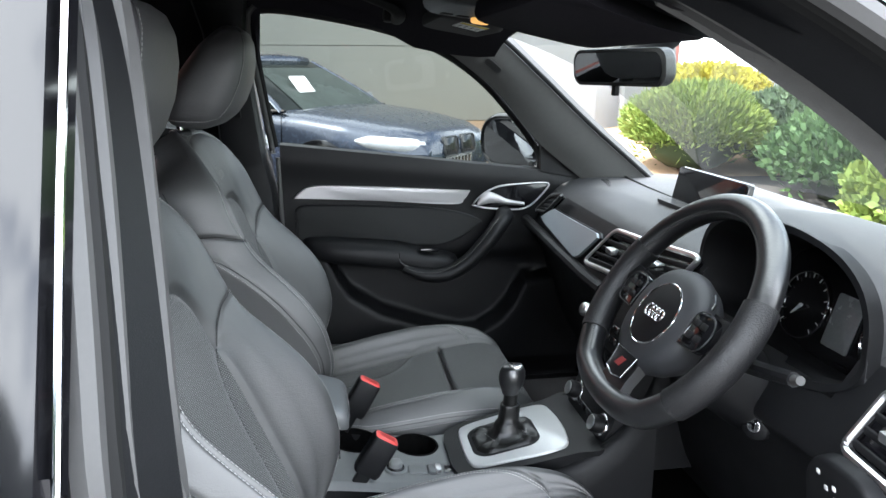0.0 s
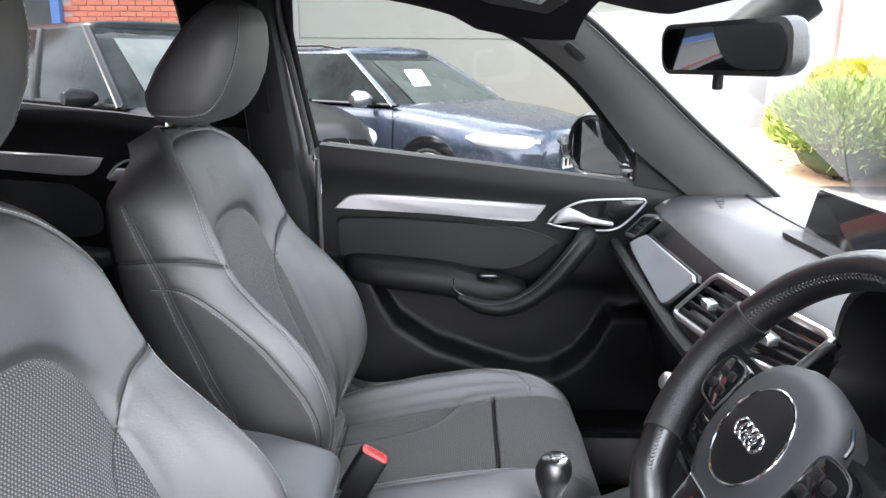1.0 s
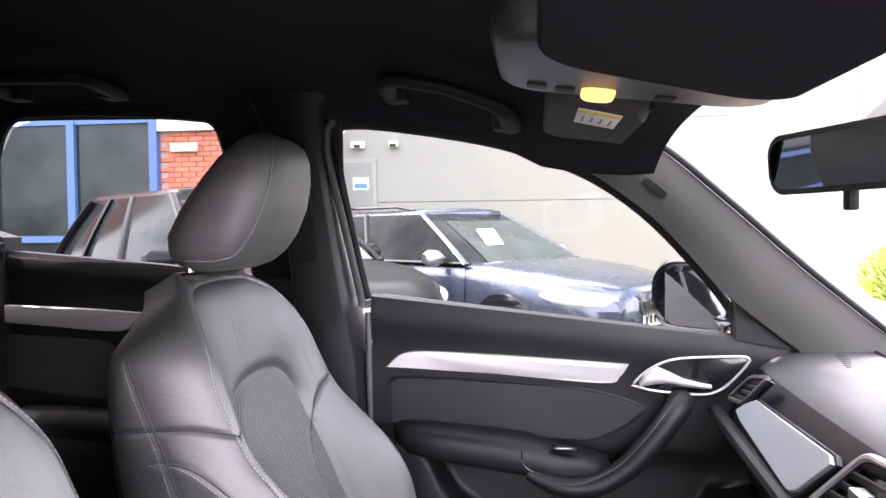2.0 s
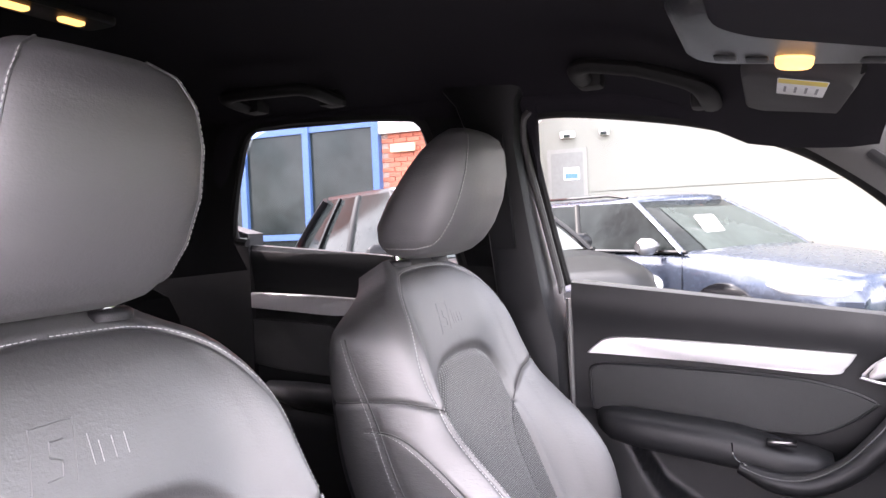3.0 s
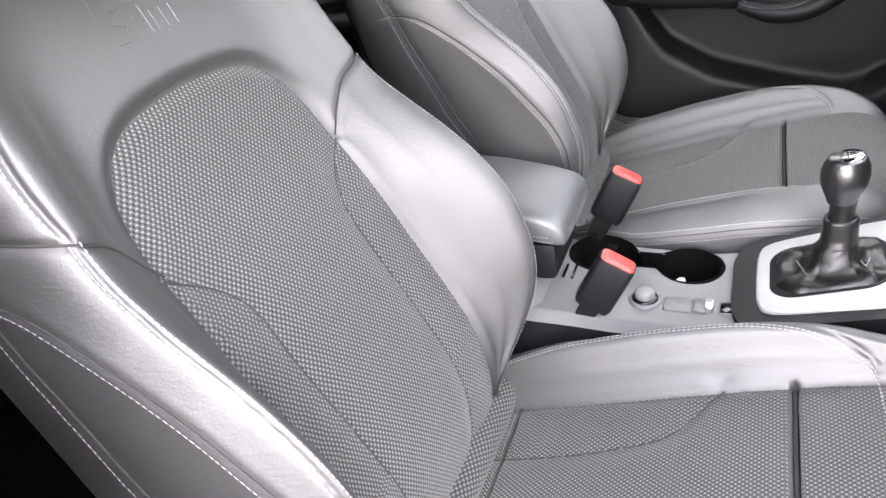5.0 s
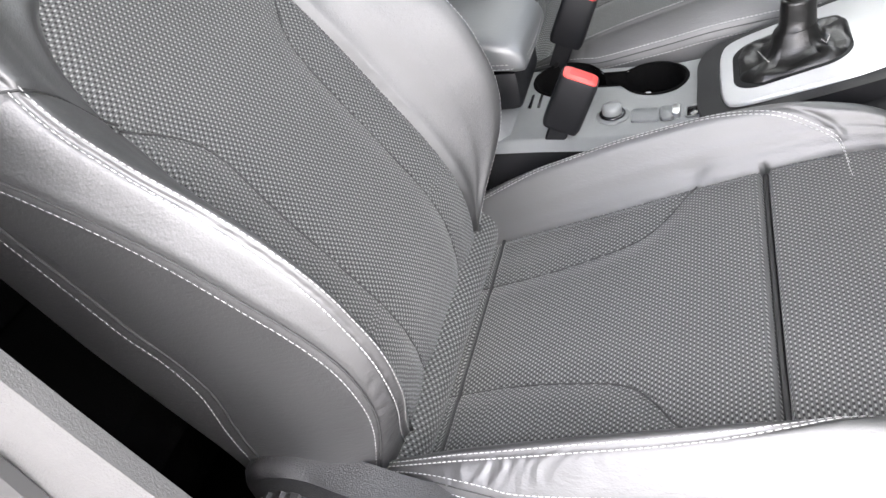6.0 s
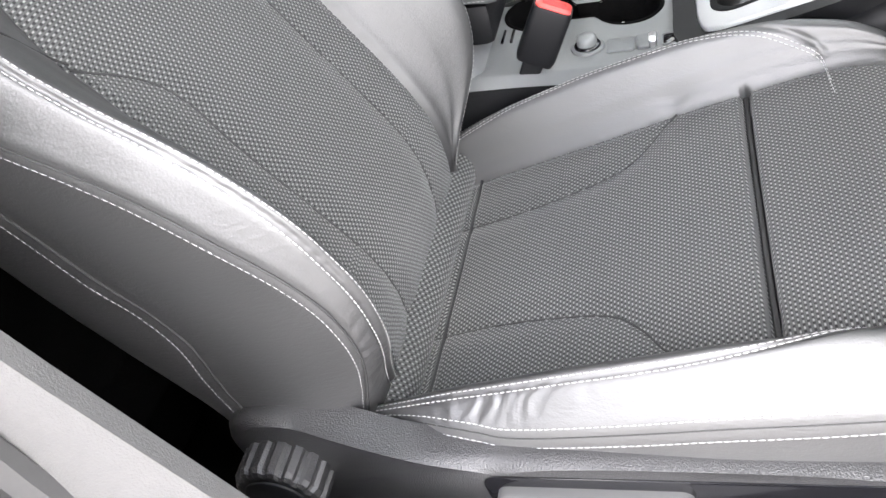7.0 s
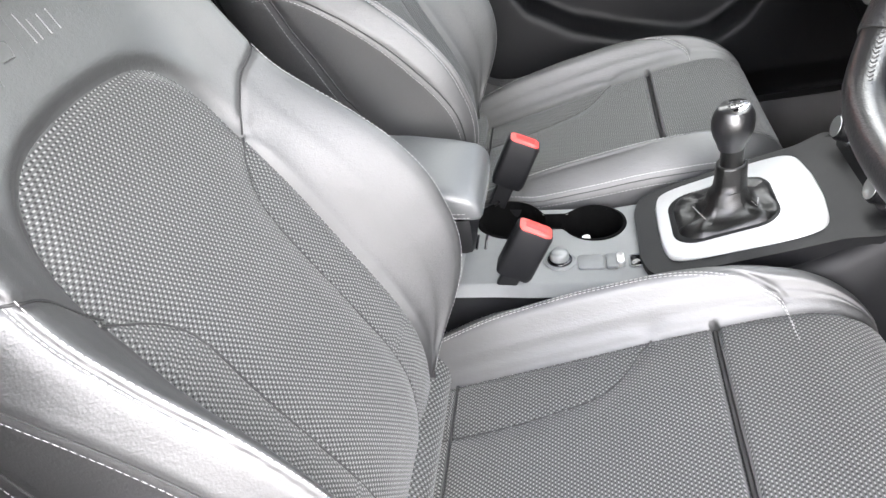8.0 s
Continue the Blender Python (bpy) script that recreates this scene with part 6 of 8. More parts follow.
mesh_part("hub", v, f, surface("soft_hub", (0.030, 0.031, 0.034), 0.55, vary=0.08, bump=0.2, bump_scale=900), wheel, "soft grey-black hub pad", sharp=60)
v, f = tube(np.array([WH(0.049 * math.cos(t), 0.049 * math.sin(t), 0.0264) for t in np.linspace(0, 2 * math.pi, 64, endpoint=False)]), 0.0016, 8, closed=True)
mesh_part("hub_ring", v, f, CHROME, wheel, "thin bright circle")
v, f = slab(circle2(0.0475, 48), WH(0, 0, 0.0255), wu, wv, 0.0018, 0.0006)
badge = mesh_part("badge_plate", v, f, PLASTIC, wheel)
for k in range(4):
    cx_ = -0.0165 + 0.011 * k
    v, f = tube(np.array([WH(cx_ + 0.0085 * math.cos(t), 0.0085 * math.sin(t), 0.0285 + 0.0004 * (k % 2)) for t in np.linspace(0, 2 * math.pi, 36, endpoint=False)]), 0.0017, 8, closed=True)
    mesh_part("badge_ring", v, f, CHROME, badge, "bright ring")
# side spokes with switch blocks
for s in (1, -1):
    v, f = loft([[W(s * a, b + db, l) for db, l in ((0.5 * h, 0.004 - q_), (0.5 * h, -0.010 - q_), (-0.5 * h, -0.012 - q_), (-0.5 * h, 0.002 - q_), (0, 0.008 - q_))] for a, b, h, q_ in ((0.055, -0.004, 0.062, 0.020), (0.09, 0.0, 0.050, 0.017), (0.13, 0.004, 0.044, 0.008), (0.160, 0.006, 0.048, 0.0))])
    mesh_part("spoke", v, f, PLASTIC, wheel)
    blk = np.array([(0.078, -0.026), (0.122, -0.022), (0.132, 0.004), (0.118, 0.026), (0.080, 0.022)]) * (s, 1)
    blk = np.vstack([cr(np.vstack([blk, blk[:1]]), 41)[:-1]])
    v, f = slab(blk if s > 0 else blk[::-1], W(0, -0.008, 0.0), wu, wv, 0.012, 0.003)
    sw = mesh_part("switch_block", v, f, GLOSS, wheel, "gloss black switch block")
    v, f = tube(np.array([W(a, b - 0.008, 0.0115) for a, b in blk]), 0.0009, 6, closed=True)
    mesh_part("switch_trim", v, f, PLASTIC_GREY, sw, "satin edging")
    for a, b in ((0.092, -0.008), (0.112, -0.008), (0.092, 0.010), (0.110, 0.010)):
        v, f = slab(rounded(0.014, 0.010, 0.003), W(s * a, b - 0.008, 0.012), wu, wv, 0.002, 0.0006)
        mesh_part("switch", v, f, PLASTIC, sw)
    v, f = tube(cr([W(s * 0.075, 0.045, 0.004), W(s * 0.092, 0.035, 0.008), W(s * 0.10, 0.026, 0.012)], 12), 0.0018, 6)
    mesh_part("spoke_line", v, f, GLOSS, wheel)
# lower spoke
v, f = loft([[W(a * w, b, l) for a, l in ((-1, -0.008), (-0.9, 0.006), (0, 0.010), (0.9, 0.006), (1, -0.008))] for b, w in ((-0.055, 0.048), (-0.09, 0.040), (-0.125, 0.036), (-0.158, 0.044))])
mesh_part("lower_spoke", v, f, RIM, wheel, sharp=60)
pl = np.array([(-0.030, -0.088), (0.030, -0.088), (0.026, -0.122), (0.0, -0.128), (-0.026, -0.122)])[::-1]
v, f = slab(pl, W(0, 0, 0.010), wu, wv, 0.003, 0.001)
plq = mesh_part("spoke_plaque", v, f, PLASTIC, wheel, "small black plaque with bright edge")
v, f = tube(np.array([W(a, b, 0.0125) for a, b in pl]), 0.0014, 6, closed=True)
mesh_part("plaque_edge", v, f, CHROME, plq)
v, f = slab([(-0.012, -0.112), (0.004, -0.112), (0.012, -0.098), (-0.004, -0.098)][::1], W(0, 0, 0.0132), wu, wv, 0.0008, 0.0002)
mesh_part("plaque_mark", v, f, surface("dim_red", (0.22, 0.03, 0.03), 0.4), plq, "red slanted mark")

# ---- centre console ----
CONS = surface("silver_grey_console", (0.13, 0.135, 0.135), 0.45, vary=0.08, scale=12, bump=0.2, bump_scale=900)
console = thing("centre_console", "grey plastic centre console with twin cup holders", "console", loc=(0.4, 0, 0.35))


def console_z(x):
    return np.interp(x, [0.0, 0.24, 0.30, 0.36, 0.46, 0.50, 0.60, 0.70, 0.76], [0.630, 0.628, 0.621, 0.612, 0.602, 0.602, 0.612, 0.632, 0.645])


def console_w(x):
    return np.interp(x, [0.0, 0.25, 0.45, 0.55, 0.65, 0.80], [0.105, 0.105, 0.102, 0.108, 0.112, 0.118])


cup = []
C1, C2, R1, R2 = (0.316, 0.060), (0.430, 0.050), 0.046, 0.042


def in_cup(x, y):
    a = np.hypot(x - C1[0], y - C1[1]) - R1
    b = np.hypot(x - C2[0], y - C2[1]) - R2
    c = np.maximum(np.abs(y - 0.055) - 0.018, np.maximum(C1[0] - x, x - C2[0]))
    return np.minimum(np.minimum(a, b), c)


xs_, ys_ = np.linspace(0.16, 0.52, 145), np.linspace(-1, 1, 85)
G = np.zeros((145, 85, 3))
for i, x in enumerate(xs_):
    w = float(console_w(x))
    for j, t in enumerate(ys_):
        y = t * w
        d = float(in_cup(x, y))
        z = float(console_z(x)) - 0.010 * max(0, abs(t) - 0.85) / 0.15
        G[i, j] = (x, y, z)
# draw the grid on to the rim of the wells
e_ = 1e-4
for turn in range(2):
    d = in_cup(G[..., 0], G[..., 1])
    gx_c = (in_cup(G[..., 0] + e_, G[..., 1]) - in_cup(G[..., 0] - e_, G[..., 1])) / (2 * e_)
    gy_c = (in_cup(G[..., 0], G[..., 1] + e_) - in_cup(G[..., 0], G[..., 1] - e_)) / (2 * e_)
    near = np.abs(d) < 0.0016
    G[..., 0] = np.where(near, G[..., 0] - d * gx_c, G[..., 0])
    G[..., 1] = np.where(near, G[..., 1] - d * gy_c, G[..., 1])
gxm = (G[:-1, :-1] + G[1:, 1:]) / 2
sunk = in_cup(gxm[..., 0], gxm[..., 1]) < 0
v, f, _ = sheet(G, ~sunk)
mesh_part("cup_holder_top", v, f, CONS, console, "silver-grey top with twin cup holders", sharp=50)
rim_c = []
for a in np.linspace(0, 2 * math.pi, 160, endpoint=False):
    far = max(r_ for r_ in np.linspace(0.005, 0.12, 600) if in_cup(0.3725 + r_ * math.cos(a), 0.055 + r_ * math.sin(a)) < 0.0)
    rim_c.append((0.3725 + far * math.cos(a), 0.055 + far * math.sin(a)))
rim_c = np.array(rim_c)
cc = np.array((0.3725, 0.055))

def well_ring(k, drop):
    """The wells' outline, scaled about its middle and let down from the sloping top."""
    return [(*(cc + (p - cc) * k), float(console_z((cc + (p - cc) * k)[0])) - drop) for p in rim_c]


# shade inside the recess is put into the wells' colour
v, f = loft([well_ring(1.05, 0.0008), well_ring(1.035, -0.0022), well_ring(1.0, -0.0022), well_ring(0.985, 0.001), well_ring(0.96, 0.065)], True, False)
mesh_part("cup_well", v, f, SHADE_BLACK, console, "cup wells in shade-black with a rolled rim", sharp=50)
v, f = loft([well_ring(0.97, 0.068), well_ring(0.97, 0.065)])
mesh_part("cup_floor", v, f, SHADE_BLACK, console)
ring = []
for x in np.linspace(0.0, 0.80, 30):
    w, z = float(console_w(x)), float(console_z(x)) - 0.010
    z -= 0.06 if 0.15 < x < 0.53 else 0
    ring.append([(x, -w - 0.012, 0.32), (x, -w - 0.004, z - 0.06), (x, -w, z - 0.004), (x, -w + 0.006, z), (x, w - 0.006, z), (x, w, z - 0.004), (x, w + 0.004, z - 0.06), (x, w + 0.012, 0.32)])
v, f = loft(ring)
mesh_part("console_body", v, f, PLASTIC, console, "grained black sides")
for s in (1, -1):
    v, f, _ = sheet(np.array([[(x, s * (float(console_w(x)) + o), z) for o, z in ((0.0, float(console_z(x)) - 0.010), (0.003, 0.55), (0.012, 0.36))] for x in np.linspace(0.14, 0.54, 20)]))
    mesh_part("side_panel", v, f, PLASTIC, console)
v, f = tube([(0.424, 0.046, 0.540), (0.418, 0.046, 0.585)], 0.006, 8)
mesh_part("cup_clip", v, f, WHITEP, console, "pale spring clip")
# parking brake switch, knob and coin slots on the top
TOPN = lambda x: np.array((1.0, 0, float(console_z(x + 0.01) - console_z(x - 0.01)) / 0.02))
CZ = lambda x, l=0.0: float(console_z(x)) + l
v, f = slab(circle2(0.021, 36), (0.384, -0.040, CZ(0.384, -0.002)), TOPN(0.384), (0, 1, 0), 0.005, 0.002)
mm = mesh_part("knob_base", v, f, CONS, console, "ring shaped knob base")
v, f = slab(circle2(0.0165, 36), (0.384, -0.040, CZ(0.384)), TOPN(0.384), (0, 1, 0), 0.006, 0.002)
mesh_part("knob_skirt", v, f, GLOSS, mm, "dark skirt")
v, f = slab(circle2(0.0125, 36), (0.384, -0.040, CZ(0.384, 0.004)), TOPN(0.384), (0, 1, 0), 0.013, 0.004)
mesh_part("knob_cap", v, f, surface("grey_knob", (0.16, 0.165, 0.165), 0.4), mm, "round grey knob cap")
for x, w_, d_, mat, hh in ((0.424, 0.034, 0.030, CONS, 0.004), (0.451, 0.016, 0.030, CONS, 0.006), (0.462, 0.010, 0.024, SILVER, 0.009)):
    v, f = slab(rounded(w_, d_, 0.004), (x, -0.044, CZ(x, -0.001)), TOPN(x), (0, 1, 0), hh, 0.0015)
    mesh_part("console_switch", v, f, mat, console)
v, f = tube([(0.474 + a, -0.044 + b, CZ(0.48, 0.001)) for a, b in [(q + 0.012, r_) for q, r_ in rounded(0.026, 0.026, 0.004, 4)]], 0.0014, 6, closed=True)
mesh_part("slot_rim", v, f, CONS, console)
v, f = slab(rounded(0.023, 0.023, 0.003), (0.486, -0.044, CZ(0.48, -0.002)), (1, 0, 0), (0, 1, 0), 0.0026, 0.0005)
mesh_part("slot_well", v, f, GLOSS, console, "dark slot")
for x in (0.272, 0.284):
    bm = bmesh.new()
    box(bm, (x, 0.004, CZ(x)), (0.0035, 0.034, 0.004), 0.001)
    part("coin_slot", bm, GLOSS, console)
# riser between the top and the armrest
v, f = loft([[(x, 0.004 + sg * w_, z_) for sg, w_, z_ in ((-1, 0.098, 0.55), (-1, 0.094, zt - 0.02), (-1, 0.080, zt), (1, 0.080, zt), (1, 0.094, zt - 0.02), (1, 0.098, 0.55))] for x, zt in ((0.02, 0.705), (0.16, 0.700), (0.215, 0.682), (0.245, 0.650), (0.262, 0.618))])
mesh_part("console_riser", v, f, CONS, console, "grey moulded riser under the armrest", sharp=50)
# front part: raised gear surround
v, f = loft([[(x, y, z + dz_) for x, y, z in [(0.520 + (x0 - 0.520), y0, 0.602 + 0.20 * max(0, x0 - 0.50)) for x0, y0 in cr([(0.487, 0.0), (0.489, -0.060), (0.512, -0.095), (0.60, -0.105), (0.70, -0.110), (0.76, -0.105), (0.76, 0.105), (0.70, 0.110), (0.60, 0.105), (0.512, 0.095), (0.489, 0.060), (0.487, 0.0)], 66)[:-1]]] for dz_ in (-0.05, 0.006, 0.010)])
mesh_part("gear_plinth", v, f, PLASTIC, console, "dark grey plinth", sharp=50)

gear = thing("gear_lever", "black leather gear lever with chrome cap in a white surround", "gear lever", loc=(0.59, 0, 0.62))
PLATE = surface("satin_white_plate", (0.50, 0.51, 0.51), 0.4, metal=0.35, vary=0.03)
slope = np.array((1, 0, 0.20))


def gear_slab(name, pts, lift, depth, mat, lab=""):
    q = [(x - 0.59, y) for x, y in pts]
    up_ = np.cross(slope / np.linalg.norm(slope), (0, 1, 0))
    v, f = slab(q, np.array((0.59, 0, 0.622)) + up_ * lift, slope, (0, 1, 0), depth, 0.003)
    return mesh_part(name, v, f, mat, gear, lab)


outl = cr([(0.515, 0.0), (0.518, -0.055), (0.535, -0.078), (0.60, -0.086), (0.665, -0.090), (0.700, -0.080), (0.710, -0.04), (0.712, 0.0), (0.710, 0.04), (0.700, 0.080), (0.665, 0.090), (0.60, 0.086), (0.535, 0.078), (0.518, 0.055), (0.515, 0.0)], 90)[:-1]
gear_slab("surround", outl, 0.004, 0.010, PLATE, "satin white surround")
hole = [(0.597 + a, b) for a, b in rounded(0.132, 0.116, 0.032, 8)]
gear_slab("boot_frame", hole, 0.0115, 0.004, PLASTIC, "black frame")
gx_ = np.array((0.600, -0.004))
bed = np.array([(0.597 + a * 0.93, b * 0.93) for a, b in rounded(0.132, 0.116, 0.034, 12)])
bed = np.vstack([bed, bed[:1]])
bed = cr(bed, 73)[:-1]
rings = []
for k, (t_, z_) in enumerate(((0.0, -0.004), (0.10, 0.003), (0.25, 0.005), (0.45, 0.005), (0.62, 0.006), (0.80, 0.010), (0.93, 0.019), (1.0, 0.030))):
    r_ = []
    for m_, (bx_, by_) in enumerate(bed):
        a = math.atan2(by_, bx_ - 0.597)
        ex_, ey_ = gx_[0] + 0.023 * math.cos(a), gx_[1] + 0.021 * math.sin(a)
        fold = math.sin(math.pi * min(1, t_ * 1.1)) * (0.0045 * math.sin(5 * a + 2 * t_) + 0.003 * math.sin(11 * a - 5 * t_) + 0.002 * math.sin(17 * a + 3))
        x_, y_ = bx_ + (ex_ - bx_) * t_, by_ + (ey_ - by_) * t_
        r_.append((x_, y_, 0.6405 + 0.20 * (x_ - 0.597) + z_ + fold * 0.8))
    rings.append(r_)
for k, (z_, rr_) in enumerate(((0.672, 0.0205), (0.684, 0.0195), (0.694, 0.0190), (0.703, 0.0188), (0.706, 0.0180), (0.7065, 0.0150))):
    rings.append([(gx_[0] + 0.08 * (z_ - 0.64) + rr_ * (1 + 0.05 * math.sin(3 * math.atan2(by_, bx_ - 0.597) + 30 * z_)) * math.cos(math.atan2(by_, bx_ - 0.597)), gx_[1] + rr_ * 0.95 * math.sin(math.atan2(by_, bx_ - 0.597)), z_) for bx_, by_ in bed])
v, f = loft(rings, True, False)
mesh_part("boot", v, f, leather_mat("boot_leather", (0.005, 0.005, 0.005), 0.36, 0.35), gear, "creased black leather boot with an upright sleeve", sharp=70)
v, f = loft([[(gx_[0] + 0.08 * (z_ - 0.64) + rr_ * math.cos(a), gx_[1] - 0.001 + rr_ * math.sin(a), z_) for a in np.linspace(0, 2 * math.pi, 28, endpoint=False)] for z_, rr_ in ((0.700, 0.0140), (0.716, 0.0136), (0.728, 0.0140), (0.735, 0.0150))])
mesh_part("sleeve", v, f, leather_mat("sleeve_leather", (0.005, 0.005, 0.005), 0.36, 0.35), gear, "soft black leather sleeve", sharp=70)
for sg in (1, -1):
    p = np.array([(gx_[0] + sg * 0.030 + 0.010 * q, gx_[1] - 0.030 + 0.040 * abs(q), 0.6490 + 0.20 * (gx_[0] + sg * 0.030 - 0.597) + 0.002 * math.cos(3 * q)) for q in np.linspace(-1, 1, 20)])
    v, f = stitches(p, np.tile((0.1, -0.3, 1.0), (20, 1)), length=0.003, r=0.0008)
    tagged(mesh_part("boot_stitching", v, f, THREAD, gear, sharp=180), kind="stuff")
ring = []
for z, r in ((0.732, 0.0150), (0.738, 0.0170), (0.744, 0.0195), (0.751, 0.0225), (0.759, 0.0245), (0.768, 0.0250), (0.776, 0.0236), (0.783, 0.0205), (0.787, 0.0178)):
    ring.append([(0.6070 + 0.08 * (z - 0.76) + r * math.cos(a), -0.006 + r * 0.95 * math.sin(a), z - 0.004) for a in np.linspace(0, 2 * math.pi, 36, endpoint=False)])
v, f = loft(ring)
knob = mesh_part("gear_knob", v, f, RIM, gear, "round black knob", sharp=60)
v, f = slab(circle2(0.0172, 32), (0.609, -0.006, 0.7805), (1, 0, 0.12), (0, 1, 0), 0.003, 0.0012)
mesh_part("knob_cap", v, f, CHROME, knob, "chrome gear diagram cap")
for a, b, w_, h_ in ((0, 0, 0.020, 0.0022), (-0.008, 0, 0.0022, 0.016), (0, 0, 0.0022, 0.016), (0.008, 0, 0.0022, 0.016)):
    v, f = slab(rounded(h_, w_, 0.0008, 3), (0.609 + b, -0.006 + a, 0.7837), (1, 0, 0.12), (0, 1, 0), 0.0005, 0.0001)
    mesh_part("diagram_bar", v, f, GLOSS, knob)
# storage tray ahead of the lever
bm = bmesh.new()
box(bm, (0.722, 0, 0.636), (0.04, 0.17, 0.012), 0.004)
part("tray", bm, GLOSS, gear)

# rails that sweep from the console up into the dashboard
for s in (1, -1):
    ring = []
    for x, zt in cr([(0.56, 0.603), (0.60, 0.609), (0.65, 0.619), (0.705, 0.638), (0.755, 0.669), (0.79, 0.702), (0.82, 0.752), (0.84, 0.82)], 30):
        ring.append([(x, s * y, z) for y, z in ((0.100, 0.35), (0.100, zt - 0.020), (0.103, zt - 0.005), (0.110, zt), (0.119, zt - 0.004), (0.127, zt - 0.018), (0.132, zt - 0.06), (0.136, 0.35))])
    v, f = loft(ring)
    mesh_part("console_rail", v, f, PLASTIC, console, "dark moulded rail rising to the dashboard", sharp=50)

# armrest
ar = thing("armrest", "padded leather centre armrest, paled as if reflecting, with stitched edge", "armrest", loc=(0.15, 0, 0.6))
ring = []
for x, zt, zb, w in ((-0.12, 0.800, 0.745, 0.066), (0.0, 0.798, 0.742, 0.072), (0.12, 0.790, 0.735, 0.075), (0.20, 0.776, 0.724, 0.076), (0.26, 0.760, 0.713, 0.076), (0.288, 0.750, 0.707, 0.075), (0.298, 0.741, 0.707, 0.073), (0.302, 0.732, 0.712, 0.070)):
    ring.append([(x, -0.004 + w * math.copysign(abs(math.cos(a)) ** 0.28, math.cos(a)), (zt + zb) / 2 + (zt - zb) / 2 * math.copysign(abs(math.sin(a)) ** 0.5, math.sin(a))) for a in np.linspace(0, 2 * math.pi, 40, endpoint=False)])
v, f = loft(ring)
# leather paled to carry the sky reflected on the armrest
mesh_part("pad", v, f, leather_mat("paled_armrest_leather", (0.060, 0.063, 0.064), 0.5), ar, "smooth padded leather", sharp=70)
bm = bmesh.new()
box(bm, (0.085, -0.004, 0.700), (0.40, 0.128, 0.055), 0.012, rot=Matrix.Rotation(0.10, 3, "Y"))
part("lid_base", bm, PLASTIC, ar)
for dz_ in (0.0, 0.006):
    p = cr([(0.05, -0.0795, 0.752 + dz_), (0.18, -0.0815, 0.739 + dz_), (0.262, -0.0800, 0.722 + dz_), (0.2955, -0.0720, 0.716 + dz_), (0.3025, -0.040, 0.716 + dz_), (0.3030, 0.012, 0.716 + dz_), (0.3010, 0.060, 0.716 + dz_)], 60)
    v, f = stitches(p, np.stack([0.3 + 0 * p[:, 0], p[:, 1] * 8, 0 * p[:, 0]], -1), lift=0.0008)
    tagged(mesh_part("stitching", v, f, THREAD, ar, "pale thread", sharp=180), kind="stuff")


# seat belt buckles
def buckle(c, lean, lab):
    b = thing("seat_belt_buckle", lab, "buckle", "seat belt buckles", loc=tuple(c))
    up_ = np.array(lean, float)
    up_ /= np.linalg.norm(up_)
    ex = np.array((1, 0, -up_[0] / up_[2]))
    ex /= np.linalg.norm(ex)
    ey = np.cross(up_, ex)
    def ringat(h, w, d):
        return [np.array(c) + up_ * h + ex * a + ey * b_ for a, b_ in rounded(w, d, min(w, d) * 0.25, 4)]
    v, f = loft([ringat(-0.11, 0.024, 0.010), ringat(-0.072, 0.026, 0.012), ringat(-0.070, 0.044, 0.026), ringat(-0.062, 0.048, 0.031), ringat(0.0, 0.047, 0.030), ringat(0.004, 0.045, 0.028)])
    mesh_part("body", v, f, PLASTIC, b, "black plastic body")
    v, f = loft([ringat(0.0, 0.042, 0.025), ringat(0.005, 0.042, 0.025), ringat(0.0065, 0.038, 0.021)])
    bt = mesh_part("release_button", v, f, RED, b, "red release button")
    # darker red plate paints the shade of the button's hollow
    v, f = loft([ringat(0.0064, 0.028, 0.011), ringat(0.0070, 0.028, 0.011)])
    mesh_part("button_dip_shade", v, f, surface("shaded_red", (0.40, 0.035, 0.03), 0.4), bt)
    v, f = tube([np.array(c) - up_ * 0.10, np.array(c) - up_ * 0.16 + ex * -0.02, np.array(c) - up_ * 0.22 + ex * -0.05], 0.009, 8, flat=0.4)
    mesh_part("stem", v, f, RUBBER, b)


buckle((0.364, -0.086, 0.693), (0.62, -0.02, 1.0), "black seat belt buckle with red button beside the driver's cushion")
buckle((0.347, 0.107, 0.715), (0.58, 0.02, 1.0), "black seat belt buckle with red button beside the passenger cushion")

# ---- seats ----
LEVER_GREY = surface("pale_lever_plastic", (0.06, 0.06, 0.06), 0.45, vary=0.08, bump=0.2, bump_scale=900)
BZ = [0.50, 0.54, 0.58, 0.62, 0.65, 0.69, 0.735, 0.80, 0.845, 0.888, 0.92, 0.967, 1.03, 1.07, 1.10, 1.14, 1.165, 1.182, 1.192]
B_X = [0.200, 0.210, 0.221, 0.224, 0.222, 0.210, 0.191, 0.162, 0.145, 0.127, 0.112, 0.095, 0.076, 0.066, 0.057, 0.041, 0.027, 0.008, -0.016]
B_WI = [0.145, 0.145, 0.145, 0.145, 0.145, 0.145, 0.145, 0.144, 0.142, 0.140, 0.138, 0.136, 0.130, 0.125, 0.118, 0.105, 0.09, 0.075, 0.055]
B_WR = [0.140, 0.148, 0.160, 0.174, 0.190, 0.203, 0.207, 0.211, 0.212, 0.211, 0.210, 0.205, 0.196, 0.193, 0.187, 0.168, 0.143, 0.112, 0.078]
B_UP = [0.003, 0.004, 0.007, 0.022, 0.044, 0.074, 0.098, 0.112, 0.104, 0.087, 0.070, 0.044, 0.036, 0.030, 0.023, 0.010, 0.004, 0.001, 0.0]
B_TH = [0.175, 0.178, 0.18, 0.18, 0.18, 0.18, 0.18, 0.178, 0.175, 0.172, 0.168, 0.16, 0.15, 0.142, 0.134, 0.118, 0.092, 0.058, 0.020]
